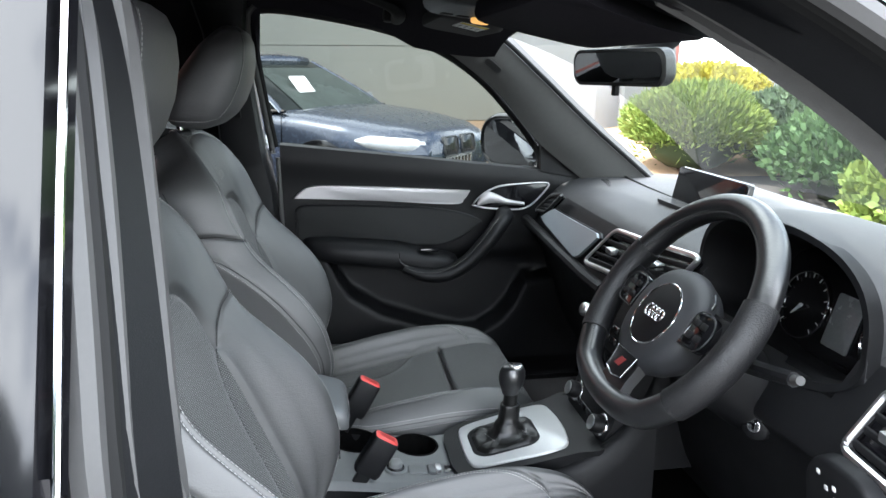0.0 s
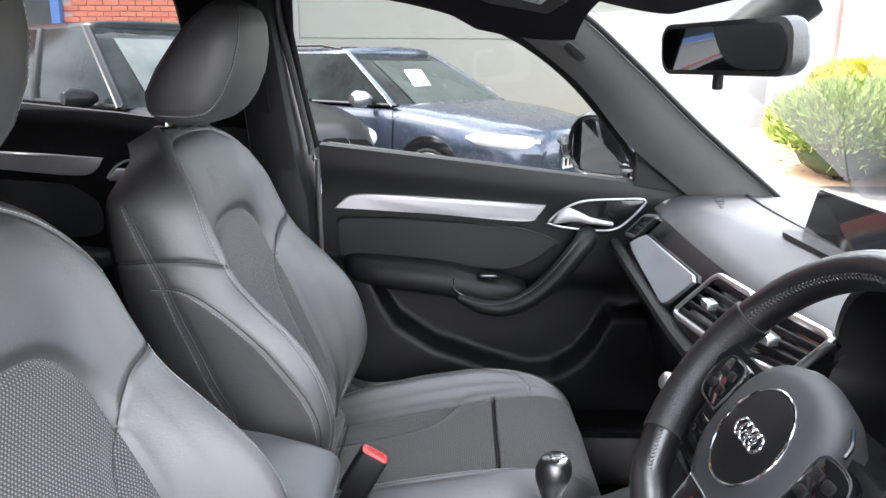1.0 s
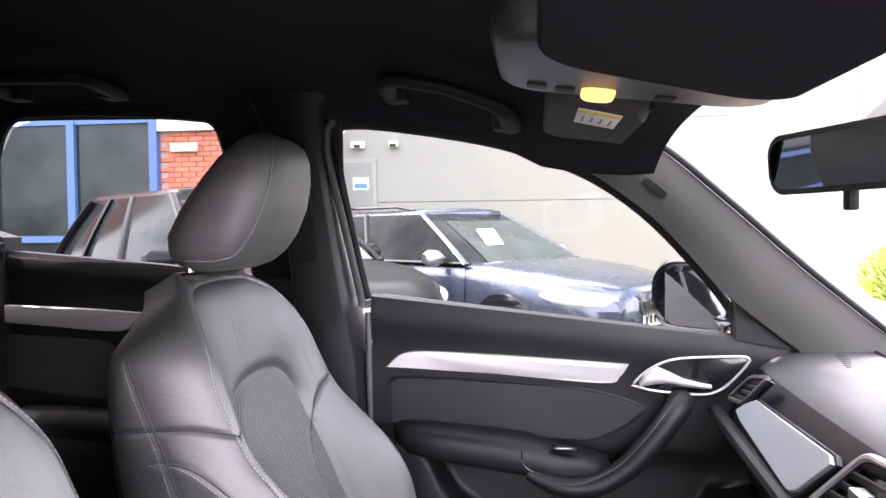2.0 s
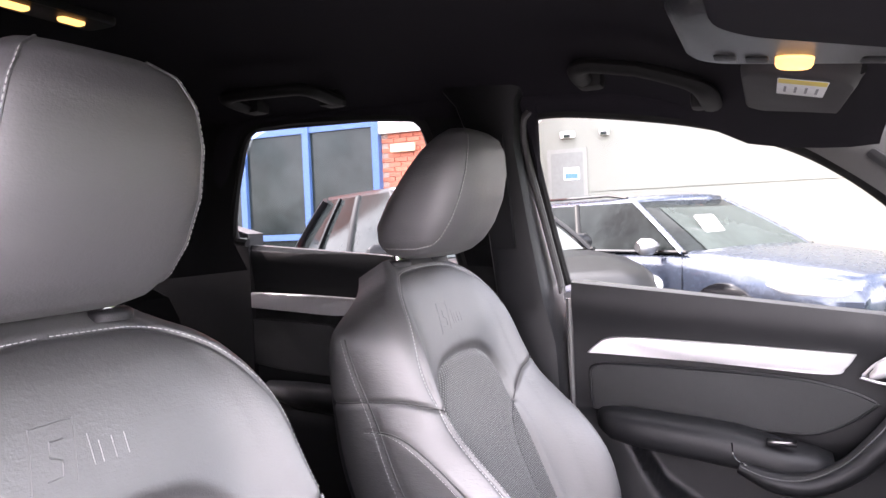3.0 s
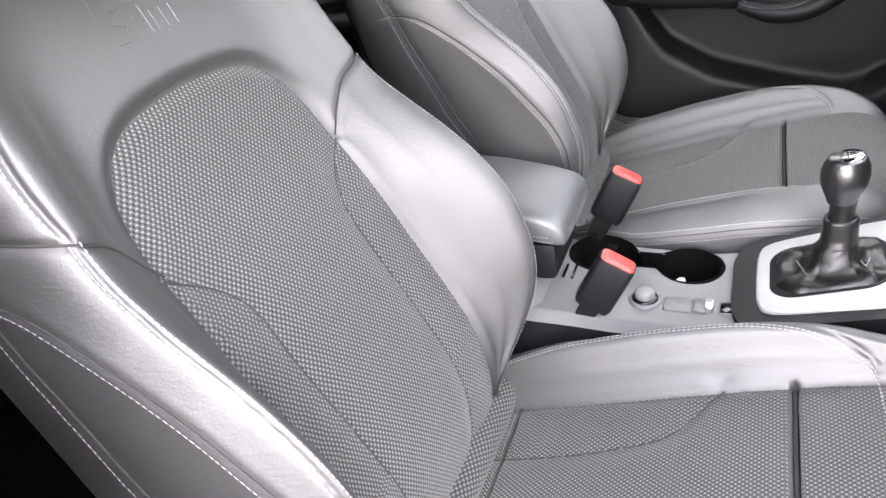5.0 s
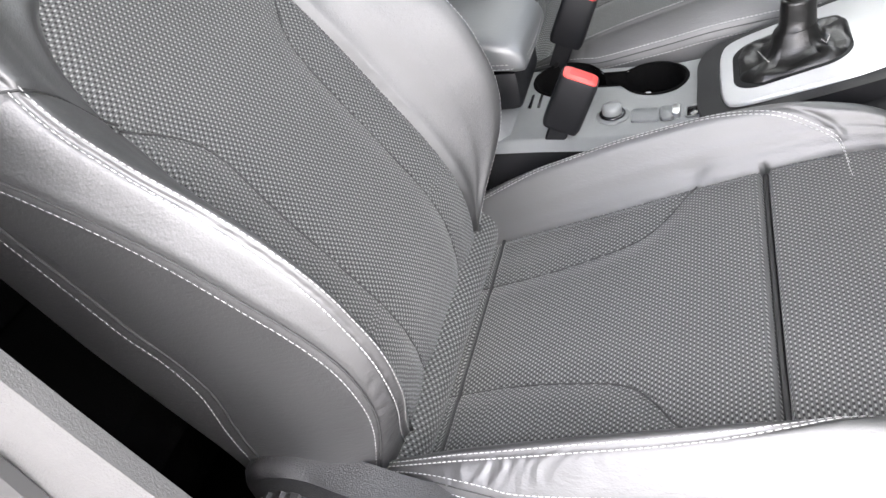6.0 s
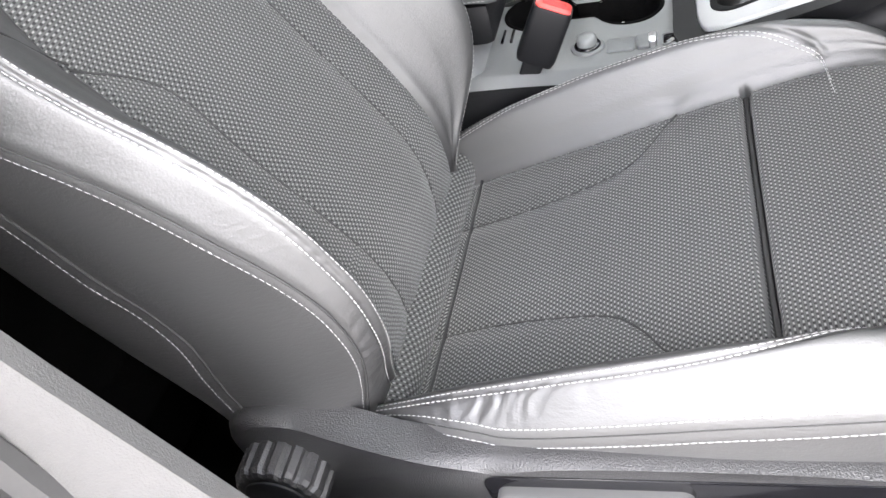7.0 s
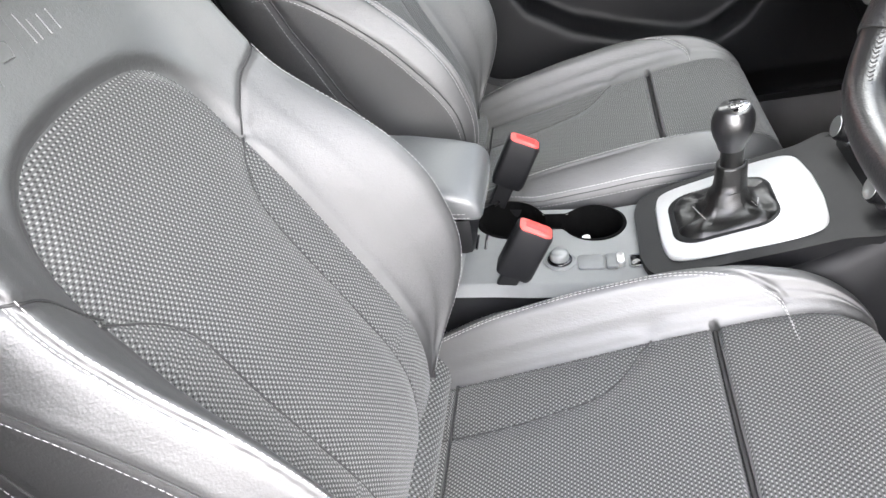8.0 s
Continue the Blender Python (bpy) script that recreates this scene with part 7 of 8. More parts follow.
B_WO = [0.219, 0.226, 0.231, 0.235, 0.237, 0.239, 0.239, 0.238, 0.237, 0.236, 0.235, 0.233, 0.230, 0.227, 0.220, 0.192, 0.161, 0.124, 0.087]

CX = [0.14, 0.18, 0.22, 0.30, 0.40, 0.50, 0.55, 0.60, 0.66, 0.70, 0.725, 0.738, 0.742]
C_Z = [0.515, 0.522, 0.530, 0.548, 0.569, 0.592, 0.602, 0.612, 0.618, 0.610, 0.588, 0.555, 0.50]
C_WI = [0.162] * 9 + [0.158, 0.15, 0.14, 0.13]
C_WR = [0.190, 0.198, 0.203, 0.206, 0.208, 0.208, 0.206, 0.202, 0.194, 0.184, 0.173, 0.163, 0.153]
C_UP = [0.036, 0.046, 0.054, 0.064, 0.066, 0.060, 0.054, 0.045, 0.028, 0.012, 0.003, 0.0, 0.0]
C_TH = [0.13, 0.13, 0.13, 0.13, 0.13, 0.13, 0.13, 0.13, 0.125, 0.11, 0.09, 0.06, 0.02]


def smooth_table(q, xs, ys):
    """Interpolate a table with rounded corners."""
    e = 0.012
    return sum(np.interp(q + o * e, xs, ys) for o in (-1.5, -0.75, 0, 0.75, 1.5)) / 5


def section(a, wi, wr, wo, up, th):
    """Lateral and proud distance of the cover at the girth coordinate a (0 centre, 2 insert edge, 5 ridge, 10 middle of the back)."""
    s = np.sign(a)
    q = np.abs(a)
    z = np.zeros_like(wi)
    lat = [z, wi * 0.5, wi, wi + (wr - wi) * 0.5, wr - 0.010, wr + 0.003, wr + (wo - wr) * 0.62, wo, wo - 0.008, wr - 0.035, z]
    pro = [z + 0.002, z + 0.003, z + 0.004 + 0.04 * up, up * 0.56, up * 0.96, up - 0.002, up * 0.60 - 0.012, -0.050 + 0.1 * up, -th * 0.75, -th, -th - 0.005]
    i = np.clip(q.astype(int), 0, 9)
    f = q - i

    def pick(tab, k):
        k = np.clip(k, 0, 10)
        return np.choose(k, [np.broadcast_to(t, q.shape) for t in tab])

    def pick_lat(k):
        v = pick(lat, np.abs(k))
        return np.where(k < 0, -v, v)

    def spline(g):
        p0, p1, p2, p3 = g(i - 1), g(i), g(i + 1), g(i + 2)
        return 0.5 * (2 * p1 + (p2 - p0) * f + (2 * p0 - 5 * p1 + 4 * p2 - p3) * f ** 2 + (3 * p1 - p0 - 3 * p2 + p3) * f ** 3)
    return s * spline(pick_lat), spline(lambda k: pick(pro, np.abs(k)))


FLANK_Z = [0.56, 0.61, 0.676, 0.727, 0.767, 0.815, 0.868, 0.918, 0.952, 0.968]
FLANK_A = [6.1, 5.85, 5.6, 5.58, 5.66, 5.85, 6.02, 6.25, 6.55, 6.9]


def back_point(a, z):
    a, z = np.broadcast_arrays(np.asarray(a, float), np.asarray(z, float))
    wi, wr, wo, up, th, xc = (smooth_table(z, BZ, t) for t in (B_WI, B_WR, B_WO, B_UP, B_TH, B_X))
    lat, pro = section(a, wi, wr, wo, up, th)
    # the cover stands proud along the side seam
    d = np.abs(a) - np.interp(z, FLANK_Z, FLANK_A)
    swell = 0.0075 * np.exp(-(np.sqrt(d * d + 0.006) - 0.077) / 0.42) * np.clip((z - 0.50) / 0.08, 0, 1) * np.clip((1.0 - z) / 0.08, 0, 1)
    lat, pro = lat + np.sign(a) * swell * 0.8, pro + swell * 0.7
    tilt = radians(20)
    top = np.clip((z - 1.08) / 0.11, 0, 1)
    droop = 0.45 * np.clip(-pro - 0.006, 0, 1) * top * top * (3 - 2 * top)
    return np.stack([xc + pro * math.cos(tilt), lat, z + pro * math.sin(tilt) * 0.35 - droop], -1)


def cushion_point(a, x):
    a, x = np.broadcast_arrays(np.asarray(a, float), np.asarray(x, float))
    wi, wr, up, th, zc = (smooth_table(x, CX, t) for t in (C_WI, C_WR, C_UP, C_TH, C_Z))
    lat, pro = section(a, wi, wr, wr + 0.042, up, th)
    d = np.abs(a) - np.interp(x, [0.21, 0.264, 0.325, 0.36, 0.44, 0.52, 0.61, 0.70], [5.0, 5.3, 5.7, 5.9, 6.04, 6.13, 6.26, 6.3])
    swell = 0.006 * np.exp(-(np.sqrt(d * d + 0.006) - 0.077) / 0.40) * np.clip((x - 0.20) / 0.1, 0, 1) * np.clip((0.72 - x) / 0.08, 0, 1)
    lat, pro = lat + np.sign(a) * swell * 0.9, pro + swell * 0.5
    return np.stack([x, lat, zc + pro], -1)


def normals_of(fn, a, v):
    e = 1e-3
    da = fn(a + e * 3, v) - fn(a - e * 3, v)
    dv = fn(a, v + e) - fn(a, v - e)
    n = np.cross(da, dv)
    return n / (np.linalg.norm(n, axis=-1, keepdims=True) + 1e-9)


def upholster(fn, aa, vv, seams, sign, worn=None):
    """The cover's grid, with a groove along each seam and its rows drawn on to the seams."""
    A, V = np.meshgrid(aa, vv, indexing="ij")
    P = fn(A, V)
    N = normals_of(fn, A, V) * sign
    flat = P.reshape(-1, 3)
    sink = np.zeros(len(flat))
    for path, depth, width in seams:
        s = fn(path[:, 0], path[:, 1])
        lo, hi = s.min(0) - 0.03, s.max(0) + 0.03
        near = np.where(((flat > lo) & (flat < hi)).all(1))[0]
        if not len(near):
            continue
        d = np.full(len(near), 9.0)
        who = np.zeros(len(near), int)
        for k0 in range(0, len(s), 50):
            dd = np.linalg.norm(flat[near][:, None] - s[None, k0:k0 + 50], axis=2)
            m = dd.min(1)
            better = m < d
            who[better] = dd.argmin(1)[better] + k0
            d[better] = m[better]
        snap = (d < 0.0021) & (depth > 0.004)
        flat[near[snap]] = s[who[snap]]
        sink[near] = np.maximum(sink[near], depth * np.exp(-(d / width) ** 2))
    if worn is not None:
        sink += worn(A, V).ravel()
    P = flat.reshape(P.shape) - N * sink.reshape(P.shape[:2])[..., None]
    du = np.linalg.norm(np.diff(P, axis=0), axis=2)
    dv = np.linalg.norm(np.diff(P, axis=1), axis=2)
    mid = len(aa) // 2
    U = np.zeros(P.shape[:2])
    U[mid + 1:] = np.cumsum(du[mid:], 0)
    U[:mid] = -np.cumsum(du[:mid][::-1], 0)[::-1]
    W = np.zeros(P.shape[:2])
    W[:, 1:] = np.cumsum(np.median(dv, axis=0))[None]
    return P, N, A, V, np.stack([U, W], -1)


def creases(A, V, a0, aw, v0, vw, pitch, slant, depth):
    """Shallow folds of worn leather about one place on the bolsters."""
    q = np.abs(A)
    m = np.exp(-((q - a0) / aw) ** 2 - ((V - v0) / vw) ** 2)
    bend = 0.35 * np.sin(q * 5.0 + V * 31) + 0.25 * np.sin(V * 83 - q * 3.1 + np.sign(A))
    f = np.sin(2 * np.pi * (V / pitch + slant * q + bend))
    g = np.sin(2 * np.pi * (V / (pitch * 1.7) - slant * 0.7 * q + 1.3 * bend))
    return depth * m * (np.maximum(f, 0) ** 2 * 0.7 + np.maximum(g, 0) ** 3 * 0.6)


def seam_path(pts, n=160):
    return cr(pts, n)


def mirror_path(p):
    return p * np.array([-1, 1])


def back_a(lat, z):
    """Girth coordinate of a lateral place on the front of the backrest."""
    wi, wr = np.interp(z, BZ, B_WI), np.interp(z, BZ, B_WR)
    lat = np.asarray(lat, float)
    return np.where(lat <= wi, 2 * lat / wi, 2 + 2.9 * (lat - wi) / (wr - wi))


def seat_shell(root, yc, dx, dz, wheel_side):
    off = np.array([dx, yc, dz])
    # seams of the backrest, one side; the other side mirrors them
    arch = seam_path([(0.0, 1.037), (0.65, 1.035), (1.2, 1.029), (1.58, 1.014), (1.82, 0.992), (1.95, 0.965), (2.0, 0.928)])
    notch = seam_path([(2.0, 0.928), (2.5, 0.953), (3.2, 0.974), (4.2, 0.986), (5.0, 0.990), (5.9, 0.999), (6.5, 1.007), (7.4, 1.012), (8.2, 1.012)])
    edge = seam_path([(2.0, 0.928), (2.0, 0.85), (2.0, 0.75), (2.0, 0.65), (2.0, 0.56), (2.0, 0.505)])
    wye = seam_path([(2.0, 0.925), (1.62, 0.905), (1.36, 0.885), (1.22, 0.858), (1.20, 0.81), (1.18, 0.75), (1.16, 0.70), (1.12, 0.65), (1.06, 0.60), (1.0, 0.54)])
    ridge = seam_path([(5.0, 0.990), (5.0, 0.93), (5.0, 0.85), (5.0, 0.75), (5.0, 0.65), (5.0, 0.58), (4.8, 0.54)])
    collar = seam_path([(0.0, 1.177), (1.9, 1.174), (3.2, 1.165), (4.0, 1.146), (4.6, 1.112), (5.05, 1.076), (5.25, 1.044), (5.2, 1.013), (5.0, 0.990)])
    flank = seam_path([(7.3, 0.972), (6.9, 0.968), (6.55, 0.952), (6.25, 0.918), (6.02, 0.868), (5.85, 0.815), (5.66, 0.767), (5.58, 0.727), (5.6, 0.676), (5.85, 0.61), (6.1, 0.56)])
    rear = seam_path([(7.5, 1.10), (7.3, 1.05), (7.12, 0.98), (7.12, 0.90), (7.12, 0.82), (7.06, 0.78), (7.12, 0.74), (7.35, 0.693), (7.5, 0.645), (7.6, 0.58)])
    seams = []
    for path, depth, width in ((arch, 0.009, 0.009), (notch, 0.0032, 0.004), (edge, 0.006, 0.005), (wye, 0.0065, 0.0034), (wye, 0.004, 0.016), (ridge, 0.0022, 0.003),
                               (collar, 0.003, 0.0032), (flank, 0.0018, 0.0045), (rear, 0.0018, 0.0045)):
        seams += [(path, depth, width), (mirror_path(path), depth, width)]
    aa = np.unique(np.concatenate([-np.linspace(0, 2, 56), np.linspace(0, 2, 56), np.linspace(2, 7, 84), -np.linspace(2, 7, 84), np.linspace(7, 10, 28), -np.linspace(7, 10, 28)]))
    vv = np.r_[np.linspace(0.50, 1.15, 230), np.linspace(1.153, 1.192, 18)]
    P, N, A, V, UV = upholster(back_point, aa, vv, seams, 1, (lambda A, V: creases(A, V, 5.3, 0.4, 0.665, 0.05, 0.013, 0.9, 0.0020) * (A < 0)) if wheel_side < 0 else None)
    P = P + off
    qa = np.abs((A[:-1, :-1] + A[1:, 1:]) / 2)
    qz = (V[:-1, :-1] + V[1:, 1:]) / 2
    top = np.interp(qa, arch[:, 0], arch[:, 1])
    cloth = (qa < 2) & (qz < top)
    nz = np.interp(qa, notch[:, 0], notch[:, 1])
    pad = ~cloth & (qz > np.where(qa < 2, 0, nz)) & (qa < 8.2)
    bol = ~cloth & ~pad & (qa < 8.2)
    shell = ~cloth & ~pad & ~bol
    side = (A[:-1, :-1] + A[1:, 1:]) > 0
    for name, mask, mat, lab in (("backrest_insert", cloth, WEAVE, "charcoal cloth with rows of pale dashes"), ("shoulder_pad", pad, LEATHER, "smooth black leather with an embossed mark"),
                                 ("back_bolster", bol & side, LEATHER, "creased black leather, pale stitching"), ("back_bolster", bol & ~side, LEATHER, "creased black leather, pale stitching"),
                                 ("back_panel", shell, PLASTIC, "")):
        v, f, uv = sheet(P, mask, UV)
        mesh_part(name, v, f, mat, root, lab, uv, 60)
    # lid over the top of the backrest
    rim = P[:, -1]
    v = list(rim) + [rim.mean(0) + (0, 0, 0.004)]
    mesh_part("backrest_top", v, [(i, i + 1, len(rim)) for i in range(len(rim) - 1)], LEATHER, root, sharp=60)

    # seams of the cushion
    cedge = seam_path([(2.0, 0.15), (2.0, 0.25), (2.0, 0.4), (2.0, 0.55), (2.0, 0.66), (2.0, 0.735)])
    cwye = seam_path([(1.0, 0.21), (1.0, 0.31), (1.1, 0.38), (1.22, 0.423), (1.46, 0.45), (1.75, 0.468), (2.0, 0.485)])
    cgap = seam_path([(0.0, 0.552), (1.0, 0.552), (2.0, 0.553)])
    ctop = seam_path([(4.3, 0.15), (4.6, 0.22), (4.85, 0.30), (4.95, 0.40), (4.9, 0.50), (4.5, 0.56), (3.7, 0.60), (2.9, 0.625), (2.0, 0.632)])
    cside = seam_path([(5.0, 0.21), (5.3, 0.264), (5.7, 0.325), (5.9, 0.36), (6.04, 0.44), (6.13, 0.52), (6.26, 0.61), (6.3, 0.70)])
    cbite = seam_path([(0.0, 0.245), (1.0, 0.245), (2.0, 0.245)])
    ctag = seam_path([(4.5, 0.335), (5.0, 0.335), (5.55, 0.33)])
    seams = []
    for path, depth, width in ((cedge, 0.008, 0.007), (cwye, 0.0065, 0.0034), (cwye, 0.004, 0.016), (cbite, 0.007, 0.0030), (cgap, 0.034, 0.0040), (ctop, 0.002, 0.003), (cside, 0.0012, 0.005), (ctag, 0.0010, 0.003)):
        seams += [(path, depth, width), (mirror_path(path), depth, width)]
    aa = np.unique(np.concatenate([-np.linspace(0, 2, 60), np.linspace(0, 2, 60), np.linspace(2, 8, 90), -np.linspace(2, 8, 90)]))
    vv = np.r_[np.linspace(0.14, 0.72, 215), np.linspace(0.7225, 0.742, 14)]
    P, N, A, V, UV = upholster(cushion_point, aa, vv, seams, -1, (lambda A, V: -creases(A, V, 5.2, 0.35, 0.33, 0.08, 0.016, 0.8, 0.0018) * (A < 0)) if wheel_side < 0 else None)
    N = -N
    P = P + off
    qa = np.abs((A[:-1, :-1] + A[1:, 1:]) / 2)
    qx = (V[:-1, :-1] + V[1:, 1:]) / 2
    side = (A[:-1, :-1] + A[1:, 1:]) > 0
    cloth = qa < 2
    for name, mask, mat, lab in (("cushion_insert", cloth & (qx < 0.552), WEAVE, "charcoal cloth with rows of pale dashes"), ("thigh_support", cloth & (qx >= 0.552), WEAVE, "charcoal cloth front cushion"),
                                 ("cushion_bolster", ~cloth & side, LEATHER, "creased black leather, pale double stitching"), ("cushion_bolster", ~cloth & ~side, LEATHER, "creased black leather, pale double stitching")):
        v, f, uv = sheet(P, mask, UV)
        mesh_part(name, v, f, mat, root, lab, uv, 60)
    # thread; the inner bolster has its double row lower down
    out = 1 if wheel_side > 0 else -1
    def rows(fn, path, shifts, sgn, r=0.0005, sides=(1, -1)):
        out = []
        for sh in shifts:
            for mir in sides:
                p = path.copy()
                p[:, 0] += sh
                p = p * (mir, 1)
                pt = fn(p[:, 0], p[:, 1]) + off
                nv = normals_of(fn, p[:, 0], p[:, 1]) * sgn
                out.append(stitches(pt, nv, r=r))
        return join(*out)
    v, f = join(rows(back_point, ridge, (-0.34, 0.10), 1), rows(back_point, collar, (0.14,), 1), rows(back_point, flank, (0.13,), 1, 0.00032), rows(back_point, rear, (0.12,), 1, 0.00032),
                rows(cushion_point, ctop, (-0.15, 0.10), -1, 0.0005, (out,)), rows(cushion_point, ctop, (-0.62, -0.40), -1, 0.0005, (-out,)), rows(cushion_point, cside, (-0.15, 0.15), -1, 0.00042))
    ob = mesh_part("stitching", v, f, THREAD, root, "pale grey thread", sharp=180)
    tagged(ob, kind="stuff")
    # dark tubes as shade sunk in the seams of the cloth and across the bolsters
    for fn, path, sink, r_ in ((back_point, wye, 0.0052, 0.0011), (cushion_point, cwye, 0.0052, 0.0011), (cushion_point, cbite, 0.0045, 0.0022), (cushion_point, cgap, 0.016, 0.0030), (back_point, notch, 0.0026, 0.0010), (back_point, flank, 0.0009, 0.0011), (back_point, rear, 0.0009, 0.0011), (cushion_point, cside, 0.0010, 0.0007)):
        for mir in (1, -1):
            p = path * (mir, 1)
            q = fn(p[:, 0], p[:, 1]) - normals_of(fn, p[:, 0], p[:, 1]) * (sink if fn is back_point else -sink) + off
            v, f = tube(q, r_, 6)
            mesh_part("seam_shade", v, f, SEAM_AND_SHADE, root)
    # padded cloth roll between back and cushion
    rings, uvs = [], []
    for yy in np.linspace(-0.152, 0.152, 30):
        th = np.linspace(-1.2, 2.9, 16)
        rings.append([(0.214 + 0.024 * math.cos(t) + dx, yc + yy * 1.32, 0.546 + 0.024 * math.sin(t) + dz) for t in th])
        uvs.append([(0.02 * t, yy) for t in th])
    v, f, uv = sheet(np.array(rings), None, np.array(uvs))
    mesh_part("bite_cloth", v, f, WEAVE, root, "", uv, 60)


def headrest(root, yc, dx, dz, hy=0.0, hx=0.0):
    #        share of height: half width, front x, back x
    hs = [0.0, 0.04, 0.12, 0.25, 0.45, 0.65, 0.82, 0.93, 0.985, 1.0]
    hw = [0.076, 0.098, 0.110, 0.116, 0.117, 0.112, 0.101, 0.083, 0.058, 0.028]
    fx = [0.055, 0.080, 0.102, 0.122, 0.139, 0.146, 0.145, 0.136, 0.120, 0.104]
    bx = [0.008, -0.020, -0.034, -0.036, -0.014, 0.016, 0.044, 0.070, 0.086, 0.094]
    z0, h = 1.194, 0.200
    ths = np.linspace(0, 2 * np.pi, 72, endpoint=False)
    rings = []

    def ring_pt(t, th):
        w, f, b = (np.interp(t, hs, q) for q in (hw, fx, bx))
        c, s = np.cos(th), np.sin(th)
        e = 0.66 if c > 0 else 0.62
        return np.array([(f + b) / 2 + (f - b) / 2 * np.sign(c) * abs(c) ** e + dx + hx, yc - 0.004 + hy + w * np.sign(s) * abs(s) ** 0.68, z0 + h * t + dz])
    prof = np.interp(np.linspace(0, 1, 44), np.linspace(0, 1, 9), [0, 0.02, 0.08, 0.22, 0.45, 0.7, 0.88, 0.97, 1.0])
    for t in prof:
        rings.append([ring_pt(t, th) for th in ths])
    v, f = loft(rings)
    mesh_part("headrest_cushion", v, f, LEATHER_LIT, root, "plump black leather headrest with a stitched edge", sharp=70)
    sts = []
    for mir in (1, -1):
        tt = np.interp(np.linspace(0, 1, 140), [0, 0.55, 0.68, 0.76, 0.84, 1], [0.985, 0.30, 0.16, 0.10, 0.075, 0.09])
        a = np.interp(np.linspace(0, 1, 140), [0, 0.10, 0.3, 0.55, 0.68, 0.76, 0.84, 1], [0.88, 0.84, 0.82, 0.84, 0.90, 1.02, 1.40, 2.35]) * mir
        p = np.array([ring_pt(t, q) for t, q in zip(tt, a)])
        v, f = tube(p, 0.0016, 6)
        mesh_part("piping", v, f, LEATHER_LIT, root)
        n = p - np.array([p[:, 0].mean() - 0.05, yc + hy, 0]) * (1, 1, 0)
        n[:, 2] = 0
        sts.append(stitches(p + n / np.linalg.norm(n, axis=1)[:, None] * 0.0016, n))
    v, f = join(*sts)
    tagged(mesh_part("headrest_stitching", v, f, THREAD, root, "pale grey thread", sharp=180), kind="stuff")
    for s in (-0.072, 0.072):
        v, f = tube([(dx, yc + s, 1.172 + dz), (dx, yc + s, 1.235 + dz)], 0.0075, 16)
        mesh_part("headrest_post", v, f, CHROME, root, "chrome post")
        v, f = slab(circle2(0.022, 28), (dx, yc + s, 1.182 + dz), (1, 0, 0), (0, 1, 0), 0.010, 0.004)
        mesh_part("post_collar", v, f, PLASTIC, root)


def emboss(root, yc, dx, dz):
    """The raised mark on the shoulder pad: a slanted plate with one bent stroke and four upright bars."""
    plate = cr([(-0.058, 1.072), (-0.047, 1.120), (-0.010, 1.120), (-0.021, 1.072), (-0.058, 1.072)], 5)
    edge_ = np.vstack([plate[i] + (plate[i + 1] - plate[i]) * np.linspace(0, 1, 10, endpoint=False)[:, None] for i in range(4)])
    q = np.array([back_point(np.array(float(back_a(abs(l), z)) * (1 if l >= 0 else -1)), np.array(z)) for l, z in edge_]) + (dx, yc, dz)
    v, f = tube(q[:30], 0.0006, 6)
    mesh_part("embossed_plate", v, f, LEATHER, root)
    bent = [(-0.043, 1.083), (-0.030, 1.083), (-0.027, 1.094), (-0.037, 1.098), (-0.034, 1.108), (-0.022, 1.108)]
    strokes = [bent] + [[(x0, 1.083), (x0, z1)] for x0, z1 in ((-0.002, 1.106), (0.006, 1.099), (0.018, 1.099), (0.030, 1.099))]
    tl = []
    for st in strokes:
        st = np.array(st)
        fine = np.vstack([st[i] + (st[i + 1] - st[i]) * np.linspace(0, 1, 5)[:, None][: 5 if i == len(st) - 2 else 4] for i in range(len(st) - 1)])
        pts = np.array([back_point(np.array(float(back_a(abs(l), z)) * (1 if l >= 0 else -1)), np.array(z)) for l, z in fine]) + (dx, yc, dz)
        tl.append(tube(pts, 0.0007, 6))
    v, f = join(*tl)
    mesh_part("embossed_mark", v, f, LEATHER, root, "plain strokes pressed into the leather")


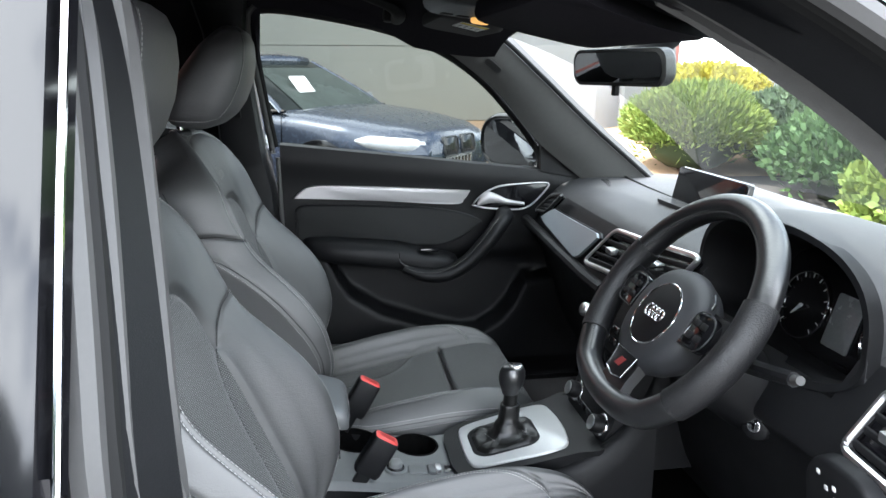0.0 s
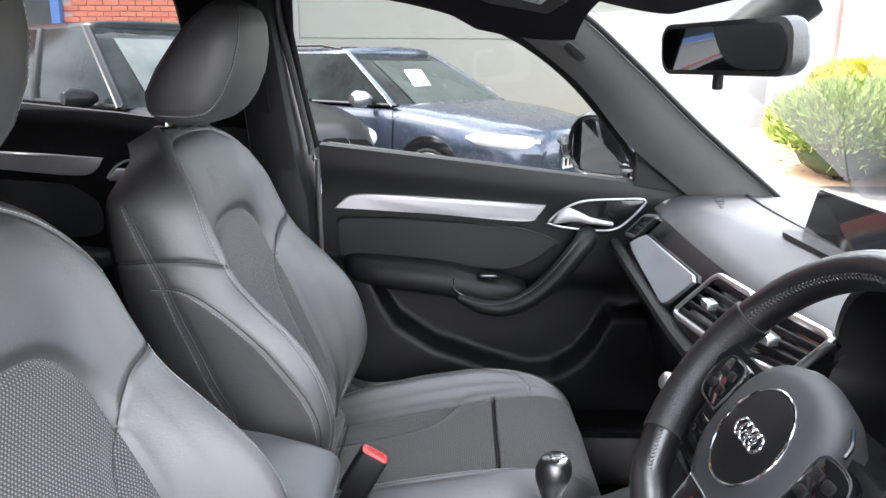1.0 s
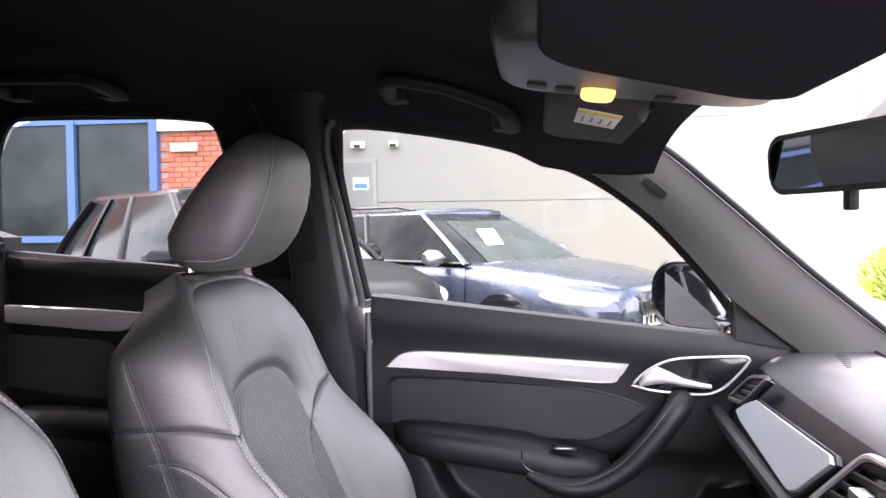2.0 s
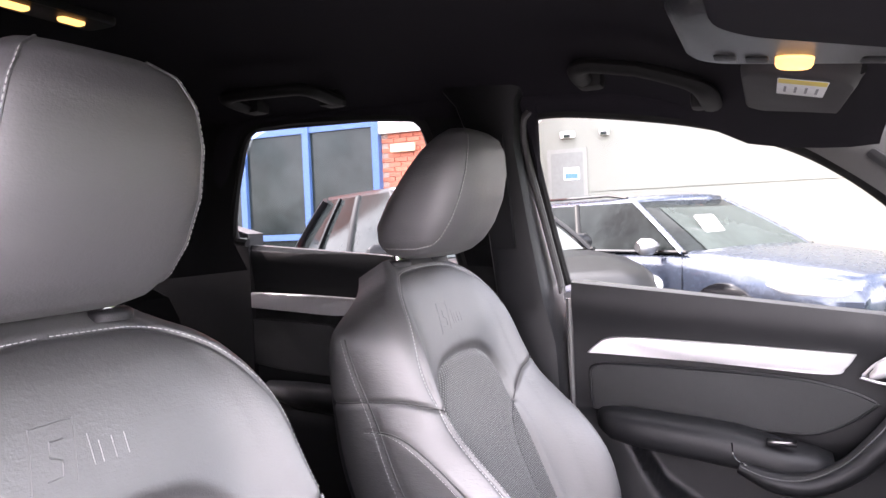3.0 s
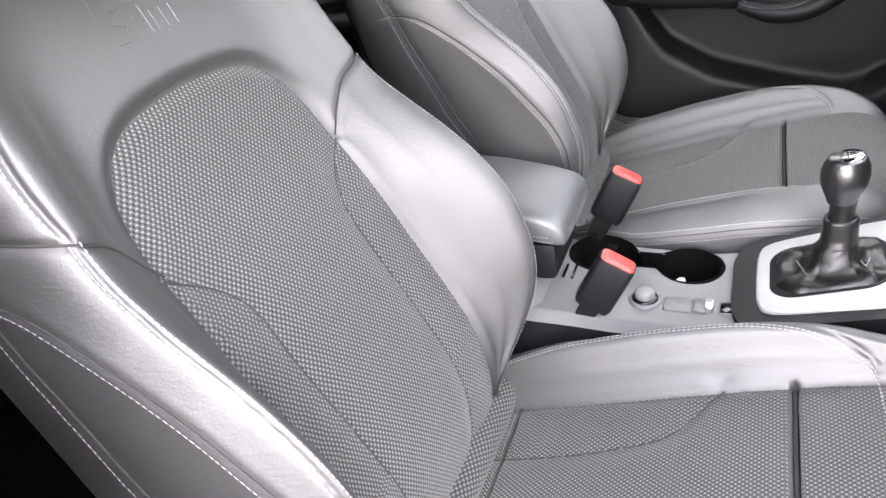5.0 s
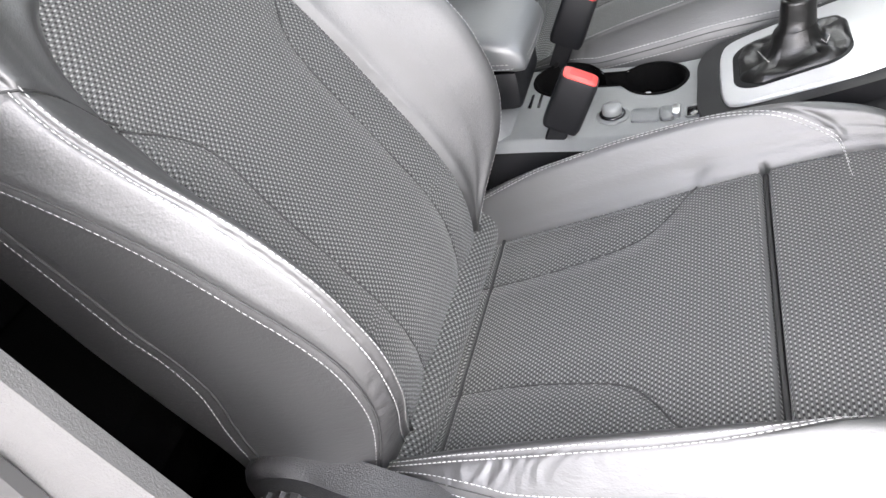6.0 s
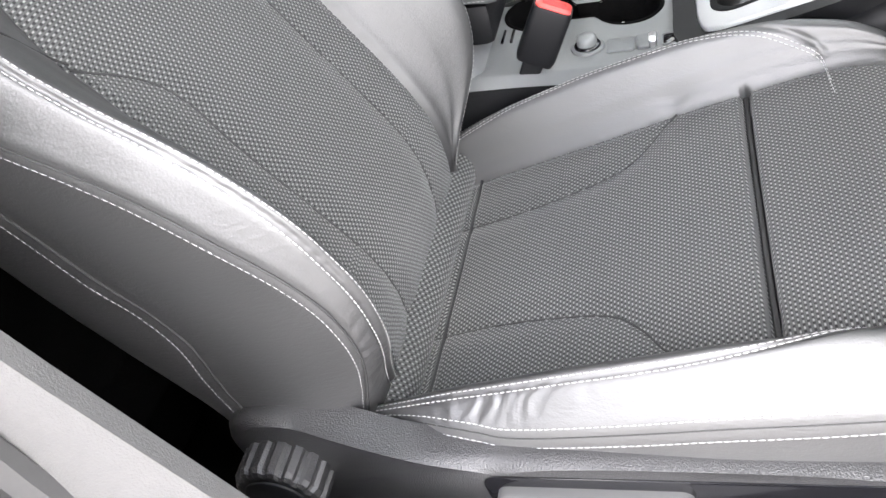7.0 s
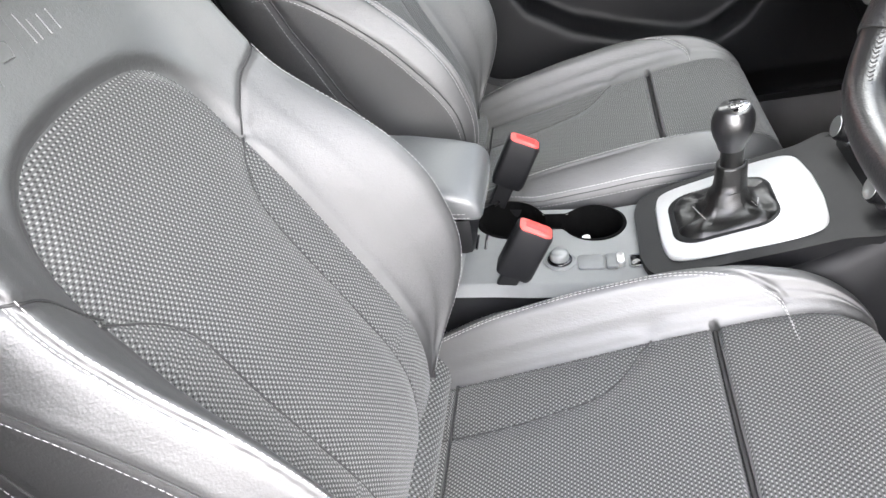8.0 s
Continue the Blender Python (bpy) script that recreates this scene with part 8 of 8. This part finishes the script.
def seat(name, label, yc, dx, dz, wheel_side):
    root = thing(name, label, "car seat", "front seats")
    seat_shell(root, yc, dx, dz, wheel_side)
    headrest(root, yc, dx, dz, *((0.008, -0.036) if wheel_side < 0 else (0.0, 0.0)))
    emboss(root, yc, dx, dz)
    s = wheel_side
    # side cover with recliner wheel and lever
    prof = [(0.110, 0.58), (0.113, 0.626), (0.127, 0.645), (0.152, 0.653), (0.179, 0.650), (0.202, 0.636), (0.235, 0.616), (0.277, 0.596), (0.329, 0.588), (0.40, 0.589), (0.50, 0.586), (0.605, 0.578), (0.69, 0.555), (0.715, 0.50), (0.70, 0.44), (0.5, 0.42), (0.2, 0.42), (0.12, 0.46)]
    q = cr(prof + [prof[0]], 90)[:-1]
    y0 = yc + s * 0.221
    v, f = slab(q, (dx, y0, dz), (1, 0, 0), (0, 0, 1), 0.035 if s < 0 else -0.035, 0.012 if s < 0 else -0.012)
    mesh_part("side_cover", v, f, PLASTIC_GREY, root, "grained grey plastic side cover")
    wx, wz = 0.158 + dx, 0.588 + dz
    ring = []
    for k in range(80):
        r = 0.0385 + (0.0015 if (k % 5) < 3 else -0.0012)
        ring.append((r * math.cos(2 * math.pi * k / 80), r * math.sin(2 * math.pi * k / 80)))
    y1 = yc + s * 0.252
    v, f = slab(ring, (wx, y1, wz), (1, 0, 0), (0, 0, 1), -s * -0.034 if s > 0 else 0.034, 0.006)
    wheel = mesh_part("recliner_wheel", v, f, PLASTIC_GREY, root, "ribbed grey plastic adjuster wheel", sharp=25)
    v, f = slab(circle2(0.028, 40), (wx, y1 + s * 0.0345, wz), (1, 0, 0), (0, 0, 1), 0.002, 0.001)
    mesh_part("wheel_cap", v, f, PLASTIC, wheel)
    v, f = slab(rounded(0.33, 0.052, 0.015), (0.492 + dx, yc + s * 0.2545, 0.546 + dz), (1, 0, -0.02), (0.02, 0, 1), 0.003 if s < 0 else -0.003, 0.001 if s < 0 else -0.001)
    mesh_part("lever_recess", v, f, GLOSS, root, "dark recess")
    v, f = slab(rounded(0.15, 0.030, 0.010), (0.412 + dx, yc + s * 0.256, 0.545 + dz), (1, 0, -0.02), (0.02, 0, 1), 0.014 if s < 0 else -0.014, 0.005 if s < 0 else -0.005)
    mesh_part("height_lever", v, f, LEVER_GREY, root, "pale grey plastic lever")
    # stitched-in tag on the outer side of the backrest
    ta, tz = np.meshgrid(s * np.linspace(6.2, 6.5, 6), np.linspace(1.020, 1.042, 6), indexing="ij")
    tn = normals_of(back_point, ta, tz)
    v, f, _ = sheet(back_point(ta, tz) + tn * 0.0012 + (dx, yc, dz))
    tag = mesh_part("side_tag", v, f, PLASTIC_GREY, root, "small black cloth tag")
    tb, tc_ = np.meshgrid(s * np.linspace(6.26, 6.44, 6), np.linspace(1.029, 1.033, 3), indexing="ij")
    v, f, _ = sheet(back_point(tb, tc_) + normals_of(back_point, tb, tc_) * 0.0018 + (dx, yc, dz))
    mesh_part("print_bar", v, f, PILLAR, tag)
    # runner frame on the floor
    bm = bmesh.new()
    for ly in (-0.19, 0.19):
        box(bm, (0.42 + dx, yc + ly, 0.345), (0.58, 0.05, 0.07), 0.01)
        box(bm, (0.42 + dx, yc + ly, 0.41 + dz), (0.5, 0.03, 0.12), 0.008)
    part("seat_runner", bm, PLASTIC, root)
    return root


driver_seat = seat("driver_seat", "black leather and dotted cloth driver's seat with pale stitching", -0.348, 0.0, 0.0, -1)
passenger_seat = seat("passenger_seat", "black leather and cloth passenger seat beside the console", 0.362, -0.005, 0.008, 1)

# ---- bricks of the shop wall ----
for i, at in enumerate(BRICK_AT):
    ob = new("brick", brick_me)
    ob.parent = ww
    ob.location = at
